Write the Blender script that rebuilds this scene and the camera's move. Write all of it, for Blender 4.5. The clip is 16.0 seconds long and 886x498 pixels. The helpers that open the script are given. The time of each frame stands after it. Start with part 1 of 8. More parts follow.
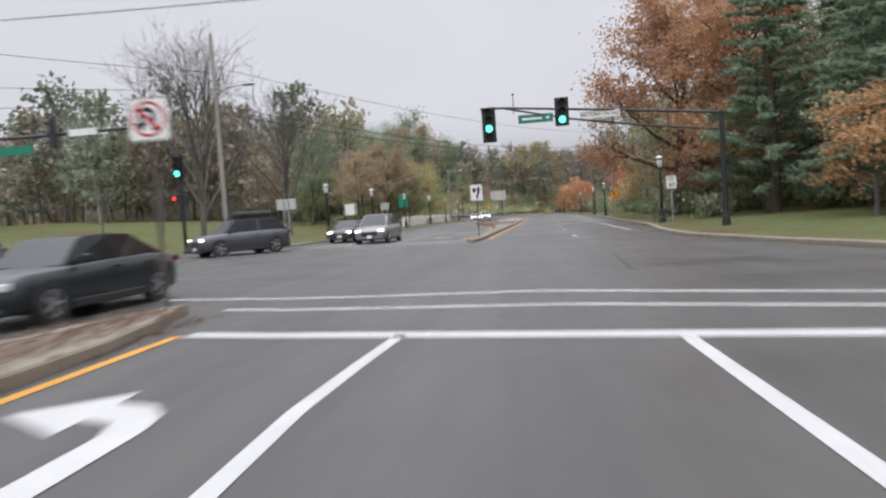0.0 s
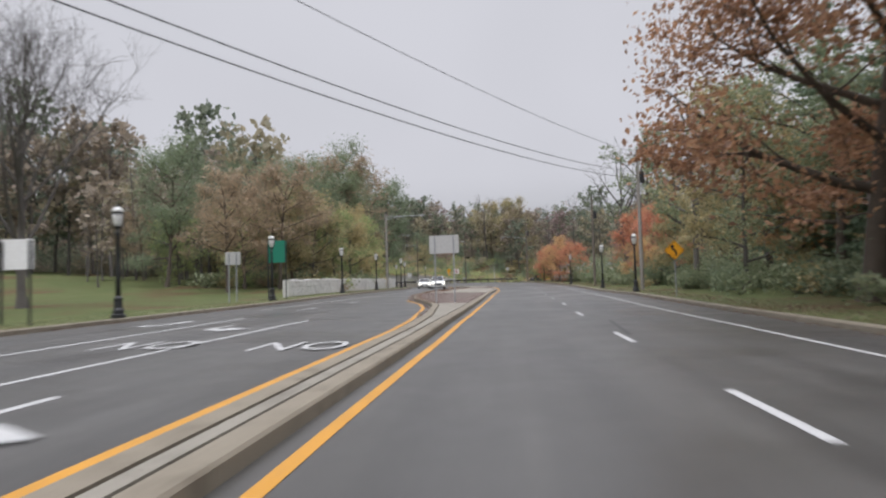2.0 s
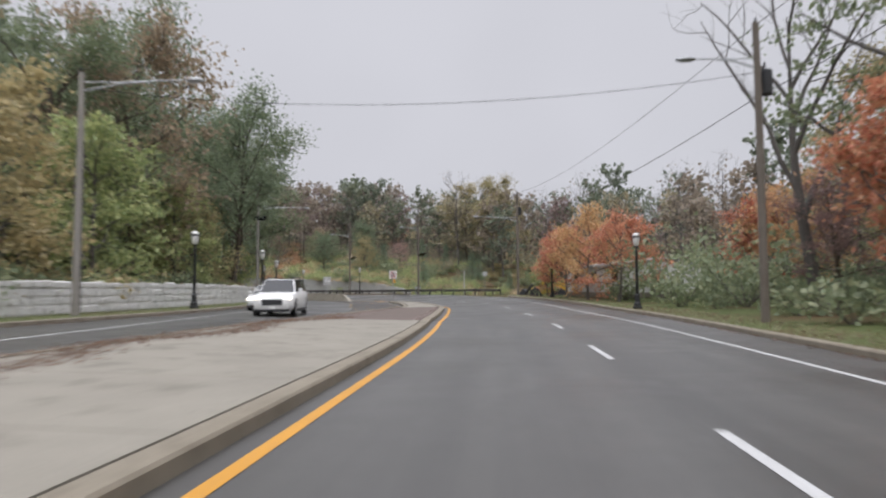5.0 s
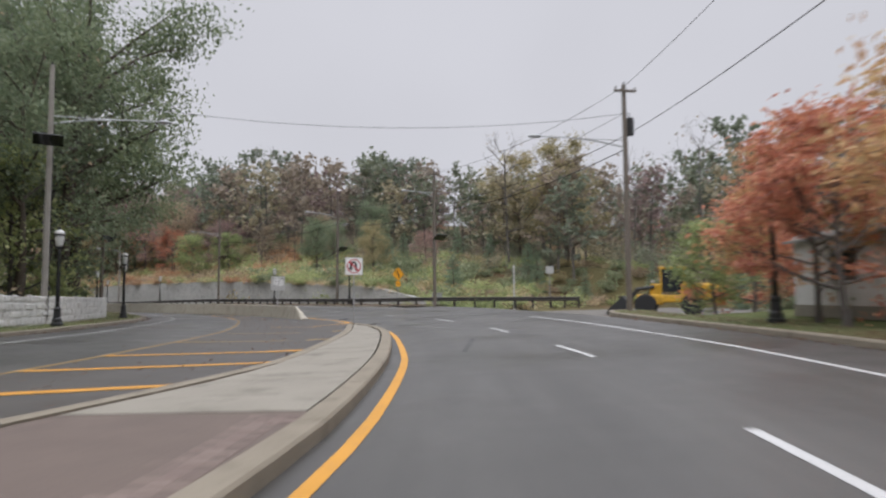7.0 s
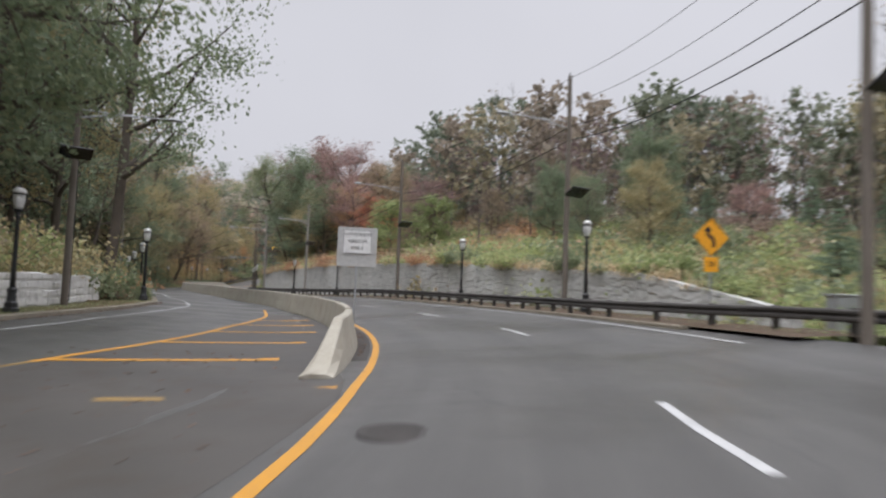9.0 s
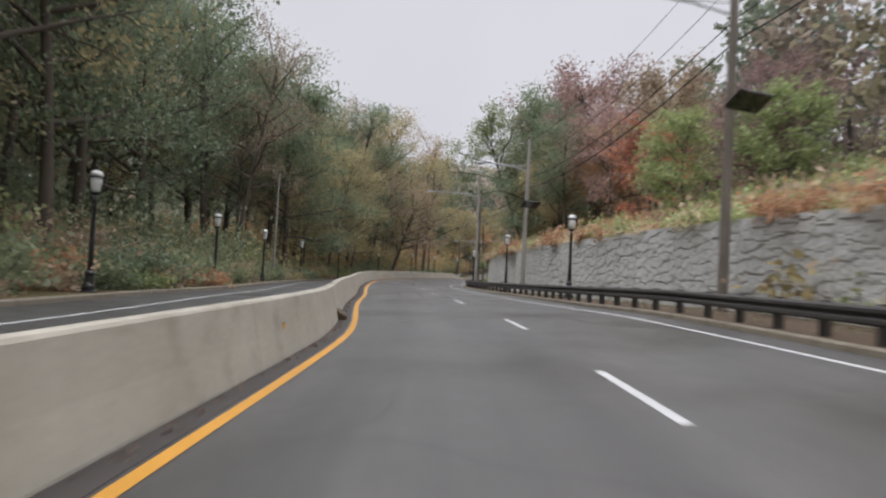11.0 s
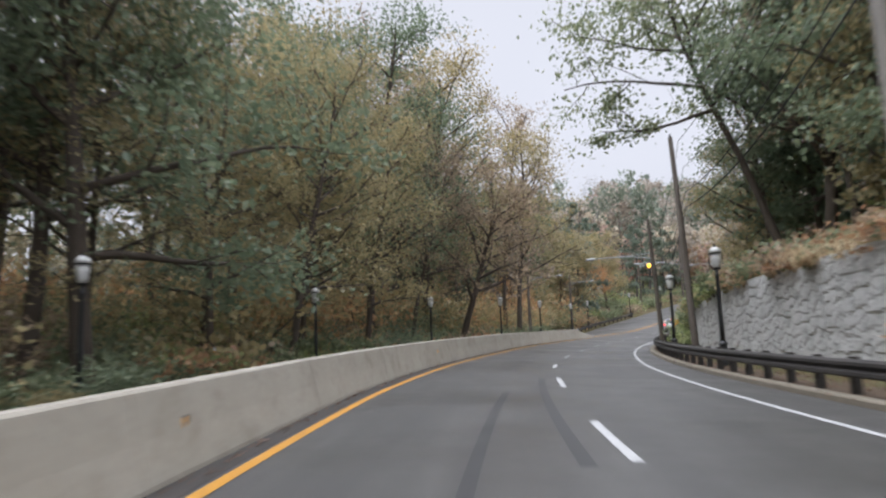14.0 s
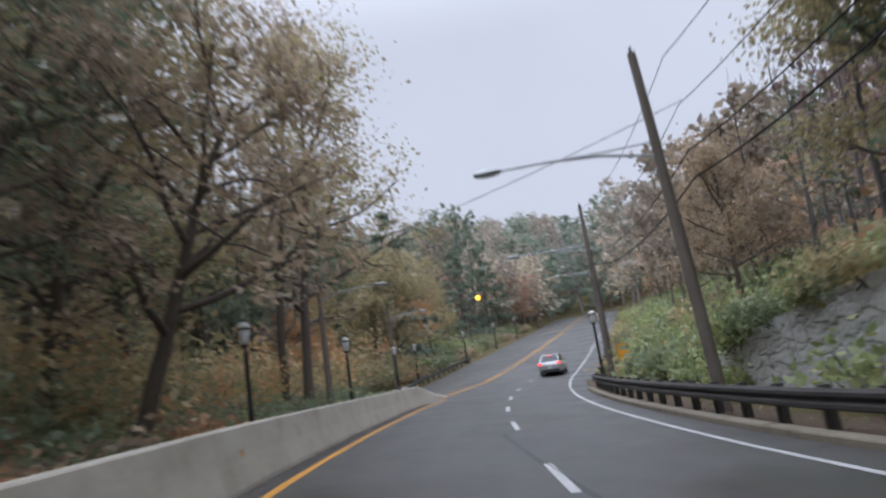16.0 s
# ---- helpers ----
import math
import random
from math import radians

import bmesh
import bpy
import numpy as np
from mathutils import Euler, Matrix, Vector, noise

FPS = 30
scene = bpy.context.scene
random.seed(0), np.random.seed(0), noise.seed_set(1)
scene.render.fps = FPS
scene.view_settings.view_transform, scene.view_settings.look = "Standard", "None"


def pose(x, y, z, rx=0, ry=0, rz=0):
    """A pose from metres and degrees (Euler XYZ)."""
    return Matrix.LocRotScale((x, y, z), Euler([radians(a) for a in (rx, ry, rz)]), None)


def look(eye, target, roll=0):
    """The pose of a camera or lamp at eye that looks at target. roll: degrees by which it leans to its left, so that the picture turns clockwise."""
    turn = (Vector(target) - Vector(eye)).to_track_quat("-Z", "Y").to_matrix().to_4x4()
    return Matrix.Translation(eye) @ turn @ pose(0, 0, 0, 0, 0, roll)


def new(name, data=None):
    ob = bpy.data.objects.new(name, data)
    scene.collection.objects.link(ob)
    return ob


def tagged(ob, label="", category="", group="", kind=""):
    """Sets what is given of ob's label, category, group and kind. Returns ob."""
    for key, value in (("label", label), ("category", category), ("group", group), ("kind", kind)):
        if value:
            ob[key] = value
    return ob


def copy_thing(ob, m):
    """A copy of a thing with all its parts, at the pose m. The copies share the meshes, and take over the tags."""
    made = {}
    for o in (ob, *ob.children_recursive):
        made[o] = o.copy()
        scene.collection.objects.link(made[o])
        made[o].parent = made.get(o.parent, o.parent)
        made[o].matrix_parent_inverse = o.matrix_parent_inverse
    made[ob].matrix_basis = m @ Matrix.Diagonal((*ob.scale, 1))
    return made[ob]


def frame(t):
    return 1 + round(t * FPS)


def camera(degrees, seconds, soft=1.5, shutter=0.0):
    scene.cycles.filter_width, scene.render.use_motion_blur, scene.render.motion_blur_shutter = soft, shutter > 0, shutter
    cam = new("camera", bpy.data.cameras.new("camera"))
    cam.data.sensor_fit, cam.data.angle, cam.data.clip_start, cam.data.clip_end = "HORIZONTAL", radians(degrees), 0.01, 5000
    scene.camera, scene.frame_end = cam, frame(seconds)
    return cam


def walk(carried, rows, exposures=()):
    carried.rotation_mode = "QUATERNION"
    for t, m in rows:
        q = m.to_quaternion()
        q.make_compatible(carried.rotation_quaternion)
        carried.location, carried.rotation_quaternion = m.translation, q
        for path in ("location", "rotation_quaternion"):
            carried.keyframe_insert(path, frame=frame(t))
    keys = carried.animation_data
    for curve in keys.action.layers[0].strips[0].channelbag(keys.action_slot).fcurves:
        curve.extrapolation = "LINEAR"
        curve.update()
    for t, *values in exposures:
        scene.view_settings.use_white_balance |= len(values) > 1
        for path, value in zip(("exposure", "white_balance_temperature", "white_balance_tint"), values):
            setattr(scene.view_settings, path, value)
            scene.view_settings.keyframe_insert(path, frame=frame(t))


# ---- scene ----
cam = camera(68.34, 16.0, 2.2, 0.4)
PATH = [
    (0, (0.00, -0.00, 1.40), (0.58, 9.97, 0.91), -3.99),
    (0.5, (1.44, 8.62, 1.40), (2.40, 18.57, 1.34), -3.43),
    (1, (3.06, 17.55, 1.40), (4.25, 27.48, 1.58), -3.63),
    (1.5, (4.71, 26.52, 1.40), (5.88, 36.45, 1.71), -2.93),
    (2, (6.44, 35.37, 1.40), (7.57, 45.30, 1.87), -1.74),
    (2.5, (8.26, 43.99, 1.40), (9.38, 53.92, 1.96), -1.80),
    (3, (10.20, 52.60, 1.40), (11.36, 62.51, 1.96), -1.09),
    (3.5, (12.22, 61.71, 1.40), (13.43, 71.62, 2.02), -0.96),
    (4, (14.57, 70.93, 1.40), (15.84, 80.83, 2.01), -0.69),
    (4.5, (16.90, 80.47, 1.40), (18.21, 90.36, 1.98), -0.55),
    (4.7, (17.71, 84.28, 1.40), (19.03, 94.18, 1.99), -0.39),
    (5.22, (20.12, 94.44, 1.40), (21.55, 104.31, 2.02), -0.39),
    (5.75, (22.47, 104.72, 1.40), (24.02, 114.57, 2.08), -0.52),
    (6.28, (24.46, 114.93, 1.40), (25.90, 124.80, 2.12), -0.65),
    (6.8, (25.81, 124.86, 1.40), (26.66, 134.79, 2.13), -0.63),
    (7, (26.26, 128.56, 1.40), (26.77, 138.52, 2.12), -0.44),
    (7.5, (27.04, 137.83, 1.40), (26.78, 147.80, 2.14), 0.22),
    (8, (27.11, 147.17, 1.40), (26.01, 157.08, 2.14), 1.03),
    (8.5, (26.56, 156.63, 1.40), (24.36, 166.36, 2.16), 1.51),
    (9, (24.86, 165.94, 1.40), (21.19, 175.22, 2.02), 2.21),
    (9.2, (23.85, 169.46, 1.40), (19.75, 178.56, 2.02), 2.16),
    (9.72, (21.01, 178.44, 1.40), (15.83, 186.97, 1.98), 2.30),
    (10.25, (16.78, 186.30, 1.40), (10.64, 194.18, 1.88), 2.67),
    (10.78, (11.43, 193.30, 1.40), (4.61, 200.61, 1.76), 3.11),
    (11.3, (5.26, 199.71, 1.40), (-1.90, 206.69, 1.69), 3.46),
    (11.5, (2.88, 202.15, 1.40), (-4.34, 209.07, 1.63), 3.77),
    (12, (-3.39, 207.98, 1.40), (-10.80, 214.67, 1.81), 2.93),
    (12.5, (-10.08, 213.64, 1.40), (-17.79, 219.98, 2.04), 2.23),
    (13, (-16.58, 219.57, 1.40), (-24.37, 225.80, 2.21), -0.90),
    (13.5, (-23.24, 225.15, 1.40), (-31.04, 231.31, 2.49), -2.00),
    (14, (-29.45, 230.55, 1.40), (-37.18, 236.76, 2.65), -2.15),
    (14.5, (-35.71, 236.25, 1.40), (-43.19, 242.72, 2.86), -3.00),
    (15, (-41.60, 242.10, 1.40), (-48.29, 249.33, 3.12), -6.70),
    (15.5, (-46.98, 248.14, 1.40), (-53.13, 255.70, 3.63), -8.61),
    (16, (-51.71, 254.15, 1.40), (-57.08, 262.37, 3.30), -8.53),
]
walk(cam, [(t, look(eye, target, roll)) for t, eye, target, roll in PATH],
     [(0, 0.18, 6350, 10), (0.6, 0.14, 6350, 10), (1.2, 0.0, 6350, 10), (8.4, 0.0, 6350, 10), (9.2, 0.12, 6350, 10), (11.3, 0.17, 6400, 10), (12.5, 0.2, 6350, 10), (13, 0.36, 6250, 10), (14, 0.4, 6100, 10), (14.5, 0.25, 6050, 10), (15, 0.3, 6000, 10), (15.5, 0.1, 5850, 10), (16, 0.1, 5750, 10)])

# ---- world and light: an even, bright overcast sky ----
world = bpy.data.worlds.new("overcast")
scene.world = world
world.use_nodes = True
wn, wl = world.node_tree.nodes, world.node_tree.links
wn.clear()
sky = wn.new("ShaderNodeTexSky")
sky.sky_type, sky.sun_disc = "NISHITA", False
sky.sun_elevation, sky.sun_rotation = radians(48), radians(160)
sky.air_density, sky.dust_density = 1.0, 6.0
sky_grey = wn.new("ShaderNodeHueSaturation")
sky_grey.inputs["Saturation"].default_value = 0.12
sky_dim = wn.new("ShaderNodeMix")
sky_dim.data_type = "RGBA"
sky_dim.inputs["Factor"].default_value = 0.93
CLOUD = (0.675, 0.67, 0.715)
cloud_tex = wn.new("ShaderNodeTexNoise")
cloud_tex.inputs["Scale"].default_value = 1.6
cloud_tex.inputs["Detail"].default_value = 3
cloud_ramp = wn.new("ShaderNodeValToRGB")
cloud_ramp.color_ramp.elements[0].position = 0.3
cloud_ramp.color_ramp.elements[0].color = (CLOUD[0] * 0.93, CLOUD[1] * 0.93, CLOUD[2] * 0.93, 1)
cloud_ramp.color_ramp.elements[1].position = 0.7
cloud_ramp.color_ramp.elements[1].color = (CLOUD[0] * 1.06, CLOUD[1] * 1.06, CLOUD[2] * 1.06, 1)
sky_scale = wn.new("ShaderNodeVectorMath")
sky_scale.operation = "SCALE"
sky_scale.inputs["Scale"].default_value = 0.10
back = wn.new("ShaderNodeBackground")
back.inputs["Strength"].default_value = 1.0
wout = wn.new("ShaderNodeOutputWorld")
wl.new(sky.outputs["Color"], sky_grey.inputs["Color"])
wl.new(sky_grey.outputs["Color"], sky_scale.inputs[0])
wl.new(sky_scale.outputs["Vector"], sky_dim.inputs["A"])
wl.new(cloud_tex.outputs["Fac"], cloud_ramp.inputs["Fac"])
# even low down; the zenith, out of view, is brightened to light the scene
sky_dir = wn.new("ShaderNodeTexCoord")
sky_up = wn.new("ShaderNodeSeparateXYZ")
sky_grad = wn.new("ShaderNodeMapRange")
sky_grad.interpolation_type = "SMOOTHSTEP"
sky_grad.inputs["From Min"].default_value, sky_grad.inputs["From Max"].default_value = 0.46, 1.0
sky_grad.inputs["To Min"].default_value, sky_grad.inputs["To Max"].default_value = 0.95, 5.2
cloud_lift = wn.new("ShaderNodeVectorMath")
cloud_lift.operation = "SCALE"
wl.new(sky_dir.outputs["Generated"], sky_up.inputs[0])
wl.new(sky_up.outputs["Z"], sky_grad.inputs["Value"])
wl.new(cloud_ramp.outputs["Color"], cloud_lift.inputs[0])
wl.new(sky_grad.outputs["Result"], cloud_lift.inputs["Scale"])
wl.new(cloud_lift.outputs["Vector"], sky_dim.inputs["B"])
wl.new(sky_dim.outputs["Result"], back.inputs["Color"])
wl.new(back.outputs["Background"], wout.inputs["Surface"])

sun_data = bpy.data.lights.new("sun", "SUN")
sun_data.energy, sun_data.angle, sun_data.color = 0.8, radians(50), (1.0, 0.97, 0.93)
sun = new("sun", sun_data)
sun.matrix_world = look((0, 0, 200), (60, 150, 0))
tagged(sun, kind="structure")


# ---- materials ----
def mat(name, rough=0.8, metal=0.0, spec=0.5):
    m = bpy.data.materials.new(name)
    m.use_nodes = True
    b = m.node_tree.nodes["Principled BSDF"]
    b.inputs["Roughness"].default_value = rough
    b.inputs["Metallic"].default_value = metal
    b.inputs["Specular IOR Level"].default_value = spec
    return m, m.node_tree.nodes, m.node_tree.links, b


def coords(nodes, scale=(1, 1, 1), kind="Object"):
    tc = nodes.new("ShaderNodeTexCoord")
    mp = nodes.new("ShaderNodeMapping")
    mp.inputs["Scale"].default_value = scale
    nodes.id_data.links.new(tc.outputs[kind], mp.inputs["Vector"])
    return mp.outputs["Vector"]


def noise_ramp(nodes, links, vec, scale, stops, detail=6.0, rough=0.6):
    n = nodes.new("ShaderNodeTexNoise")
    n.inputs["Scale"].default_value = scale
    n.inputs["Detail"].default_value = detail
    n.inputs["Roughness"].default_value = rough
    links.new(vec, n.inputs["Vector"])
    r = nodes.new("ShaderNodeValToRGB")
    e = r.color_ramp.elements
    while len(e) < len(stops):
        e.new(0.5)
    for k, (p, c) in enumerate(stops):
        e[k].position = p
        e[k].color = (*c, 1) if len(c) == 3 else c
    links.new(n.outputs["Fac"], r.inputs["Fac"])
    return r.outputs["Color"], n.outputs["Fac"]


def mixed(nodes, links, a, b, fac, mode="MIX"):
    m = nodes.new("ShaderNodeMix")
    m.data_type, m.blend_type = "RGBA", mode
    for sock, v in (("A", a), ("B", b), ("Factor", fac)):
        s = [i for i in m.inputs if i.name == sock and i.enabled][0]
        if isinstance(v, (tuple, float, int)):
            s.default_value = (*v, 1) if isinstance(v, tuple) else v
        else:
            links.new(v, s)
    return [o for o in m.outputs if o.enabled][0]


def bumped(nodes, links, bsdf, height, strength, distance=0.02):
    b = nodes.new("ShaderNodeBump")
    b.inputs["Strength"].default_value = strength
    b.inputs["Distance"].default_value = distance
    links.new(height, b.inputs["Height"])
    links.new(b.outputs["Normal"], bsdf.inputs["Normal"])


def varied(name, dark, light, rough=0.8, metal=0.0, big=0.8, fine=30.0, bump=0.3, dirt=None, spec=0.5, kind="Object", bump_scale=None, distance=0.01):
    """A surface whose colour wanders between two tones at a large and a fine scale."""
    m, n, l, b = mat(name, rough, metal, spec)
    v = coords(n, kind=kind)
    c1, f1 = noise_ramp(n, l, v, big, [(0.3, dark), (0.7, light)])
    mid = tuple((x + y) / 2 for x, y in zip(dark, light))
    c2, f2 = noise_ramp(n, l, v, fine, [(0.25, tuple(x * 0.75 for x in mid)), (0.75, tuple(min(1, x * 1.25) for x in mid))])
    col = mixed(n, l, c1, c2, 0.45)
    if dirt:
        c3, f3 = noise_ramp(n, l, v, big * 2.3, [(0.52, (0, 0, 0)), (0.75, (1, 1, 1))])
        col = mixed(n, l, col, dirt, c3)
    l.new(col, b.inputs["Base Color"])
    if bump:
        if bump_scale:
            _, f2 = noise_ramp(n, l, v, bump_scale, [(0, (0, 0, 0)), (1, (1, 1, 1))])
        bumped(n, l, b, f2, bump, distance)
    return m


def plain(name, colour, rough=0.5, metal=0.0, emit=0.0, coat=0.0):
    m, n, l, b = mat(name, rough, metal)
    v = coords(n)
    c, f = noise_ramp(n, l, v, 9.0, [(0.3, tuple(x * 0.88 for x in colour)), (0.7, tuple(min(1, x * 1.08) for x in colour))])
    l.new(c, b.inputs["Base Color"])
    b.inputs["Coat Weight"].default_value = coat
    b.inputs["Coat Roughness"].default_value = 0.08
    if emit:
        b.inputs["Emission Color"].default_value = (*colour, 1)
        b.inputs["Emission Strength"].default_value = emit
    return m


def asphalt_material():
    m, n, l, b = mat("asphalt", 0.5)
    v = coords(n)
    big, _ = noise_ramp(n, l, v, 0.11, [(0.3, (0.045, 0.044, 0.042)), (0.7, (0.065, 0.062, 0.059))])
    mid, fm = noise_ramp(n, l, v, 1.3, [(0.3, (0.043, 0.042, 0.040)), (0.7, (0.066, 0.063, 0.059))])
    fine, ff = noise_ramp(n, l, v, 55.0, [(0.2, (0.026, 0.026, 0.024)), (0.8, (0.087, 0.083, 0.075))])
    col = mixed(n, l, big, mid, 0.4)
    col = mixed(n, l, col, fine, 0.35)
    # long pale wheel tracks and darker seams along the lanes
    uv = coords(n, (1.1, 0.035, 1), "UV")
    track, _ = noise_ramp(n, l, uv, 1.0, [(0.35, (0.040, 0.039, 0.036)), (0.65, (0.082, 0.079, 0.072))], detail=4)
    col = mixed(n, l, col, track, 0.5)
    # old patches, scuffs and oil drips
    scuff, _ = noise_ramp(n, l, coords(n, (1.0, 0.22, 1), "UV"), 0.9, [(0.56, (0, 0, 0)), (0.72, (1, 1, 1))], detail=7, rough=0.7)
    col = mixed(n, l, col, (0.030, 0.029, 0.028), mixed(n, l, (0, 0, 0), scuff, 0.35))
    pale, _ = noise_ramp(n, l, coords(n, (0.7, 0.09, 1), "UV"), 1.7, [(0.55, (0, 0, 0)), (0.75, (1, 1, 1))], detail=6, rough=0.65)
    col = mixed(n, l, col, (0.105, 0.102, 0.096), mixed(n, l, (0, 0, 0), pale, 0.4))
    # damp, worn patches
    wet, _ = noise_ramp(n, l, v, 0.22, [(0.5, (0, 0, 0)), (0.68, (1, 1, 1))], detail=4)
    col = mixed(n, l, col, (0.038, 0.037, 0.034), mixed(n, l, (0, 0, 0), wet, 0.5))
    # sealed cracks
    cv = coords(n, (1, 1, 0.2))
    vor = n.new("ShaderNodeTexVoronoi")
    vor.feature = "DISTANCE_TO_EDGE"
    vor.inputs["Scale"].default_value = 0.16
    warp = n.new("ShaderNodeTexNoise")
    warp.inputs["Scale"].default_value = 0.9
    add = n.new("ShaderNodeVectorMath")
    l.new(cv, warp.inputs["Vector"])
    l.new(cv, add.inputs[0])
    l.new(warp.outputs["Color"], add.inputs[1])
    l.new(add.outputs["Vector"], vor.inputs["Vector"])
    cr = n.new("ShaderNodeValToRGB")
    cr.color_ramp.elements[0].position, cr.color_ramp.elements[0].color = 0.0, (1, 1, 1, 1)
    cr.color_ramp.elements[1].position, cr.color_ramp.elements[1].color = 0.006, (0, 0, 0, 1)
    l.new(vor.outputs["Distance"], cr.inputs["Fac"])
    some, _ = noise_ramp(n, l, v, 0.05, [(0.52, (0, 0, 0)), (0.56, (0.7, 0.7, 0.7))], detail=2)
    crack = mixed(n, l, (0, 0, 0), cr.outputs["Color"], some)
    col = mixed(n, l, col, (0.019, 0.018, 0.018), crack)
    l.new(col, b.inputs["Base Color"])
    rr, _ = noise_ramp(n, l, v, 0.22, [(0.42, (0.50, 0.50, 0.50)), (0.7, (0.30, 0.30, 0.30))], detail=4)
    l.new(rr, b.inputs["Roughness"])
    bumped(n, l, b, ff, 0.35, 0.004)
    return m


def paint_material(name, colour):
    m, n, l, b = mat(name, 0.6)
    v = coords(n)
    wear, _ = noise_ramp(n, l, v, 14.0, [(0.52, (0, 0, 0)), (0.72, (1, 1, 1))], detail=8, rough=0.75)
    tint, _ = noise_ramp(n, l, v, 0.8, [(0.3, tuple(c * 0.82 for c in colour)), (0.7, colour)])
    fade = mixed(n, l, (0, 0, 0), wear, 0.5)
    col = mixed(n, l, tint, (0.10, 0.099, 0.097), fade)
    l.new(col, b.inputs["Base Color"])
    return m


def leaf_material(name, tones, mute=0.27, gain=2.25):
    """Leaves whose tone changes from leaf to leaf and from tree to tree."""
    m = bpy.data.materials.new(name)
    m.use_nodes = True
    n, l = m.node_tree.nodes, m.node_tree.links
    n.clear()
    geo = n.new("ShaderNodeNewGeometry")
    info = n.new("ShaderNodeObjectInfo")
    ramp = n.new("ShaderNodeValToRGB")
    e = ramp.color_ramp.elements
    while len(e) < len(tones):
        e.new(0.5)
    for k, c in enumerate(tones):
        e[k].position = k / max(1, len(tones) - 1)
        # mute greys the tones, gain scales them; far woods use both for haze
        grey = sum(c) / 3
        e[k].color = (*[min(0.6, gain * (x * (1 - mute) + grey * mute)) for x in c], 1)
    mixv = n.new("ShaderNodeMath")
    mixv.operation = "MULTIPLY_ADD"
    mixv.inputs[1].default_value = 0.62
    half = n.new("ShaderNodeMath")
    half.operation = "MULTIPLY"
    half.inputs[1].default_value = 0.38
    l.new(info.outputs["Random"], half.inputs[0])
    l.new(geo.outputs["Random Per Island"], mixv.inputs[0])
    l.new(half.outputs[0], mixv.inputs[2])
    l.new(mixv.outputs[0], ramp.inputs["Fac"])
    d = n.new("ShaderNodeBsdfDiffuse")
    t = n.new("ShaderNodeBsdfTranslucent")
    g = n.new("ShaderNodeBsdfGlossy")
    g.inputs["Roughness"].default_value = 0.5
    mx = n.new("ShaderNodeMixShader")
    mx.inputs[0].default_value = 0.48
    mg = n.new("ShaderNodeMixShader")
    mg.inputs[0].default_value = 0.04
    o = n.new("ShaderNodeOutputMaterial")
    l.new(ramp.outputs["Color"], d.inputs["Color"])
    l.new(ramp.outputs["Color"], t.inputs["Color"])
    l.new(d.outputs[0], mx.inputs[1])
    l.new(t.outputs[0], mx.inputs[2])
    l.new(mx.outputs[0], mg.inputs[1])
    l.new(g.outputs[0], mg.inputs[2])
    l.new(mg.outputs[0], o.inputs["Surface"])
    return m


def ground_material():
    m, n, l, b = mat("grass_ground", 0.95, spec=0.2)
    v = coords(n)
    grass, _ = noise_ramp(n, l, v, 0.35, [(0.25, (0.053, 0.075, 0.024)), (0.5, (0.081, 0.100, 0.034)), (0.75, (0.115, 0.115, 0.049))])
    fine, ff = noise_ramp(n, l, v, 16.0, [(0.25, (0.036, 0.049, 0.017)), (0.75, (0.115, 0.126, 0.049))])
    col = mixed(n, l, grass, fine, 0.45)
    litter, _ = noise_ramp(n, l, v, 0.13, [(0.5, (0, 0, 0)), (0.66, (1, 1, 1))])
    # the woods beyond the park have a floor of leaf litter
    sep = n.new("ShaderNodeSeparateXYZ")
    l.new(v, sep.inputs[0])
    wood = n.new("ShaderNodeMapRange")
    wood.inputs["From Min"].default_value, wood.inputs["From Max"].default_value = 150.0, 200.0
    wood.inputs["To Max"].default_value = 0.55
    l.new(sep.outputs["Y"], wood.inputs["Value"])
    litter = mixed(n, l, litter, (1.0, 1.0, 1.0), wood.outputs["Result"])
    brown, _ = noise_ramp(n, l, v, 9.0, [(0.3, (0.058, 0.035, 0.019)), (0.7, (0.128, 0.080, 0.042))])
    col = mixed(n, l, col, brown, litter)
    l.new(col, b.inputs["Base Color"])
    bumped(n, l, b, ff, 0.6, 0.06)
    return m


def brick_material():
    m, n, l, b = mat("brick_paver", 0.85)
    info = n.new("ShaderNodeObjectInfo")
    geo = n.new("ShaderNodeNewGeometry")
    r = n.new("ShaderNodeValToRGB")
    r.color_ramp.elements[0].color = (0.117, 0.080, 0.068, 1)
    r.color_ramp.elements[1].color = (0.180, 0.133, 0.113, 1)
    addn = n.new("ShaderNodeMath")
    addn.operation = "FRACT"
    sm = n.new("ShaderNodeMath")
    l.new(info.outputs["Random"], sm.inputs[0])
    l.new(geo.outputs["Random Per Island"], sm.inputs[1])
    l.new(sm.outputs[0], addn.inputs[0])
    l.new(addn.outputs[0], r.inputs["Fac"])
    v = coords(n)
    c, f = noise_ramp(n, l, v, 25.0, [(0.3, (0.097, 0.075, 0.067)), (0.7, (0.183, 0.149, 0.127))])
    l.new(mixed(n, l, r.outputs["Color"], c, 0.35), b.inputs["Base Color"])
    bumped(n, l, b, f, 0.3, 0.004)
    return m


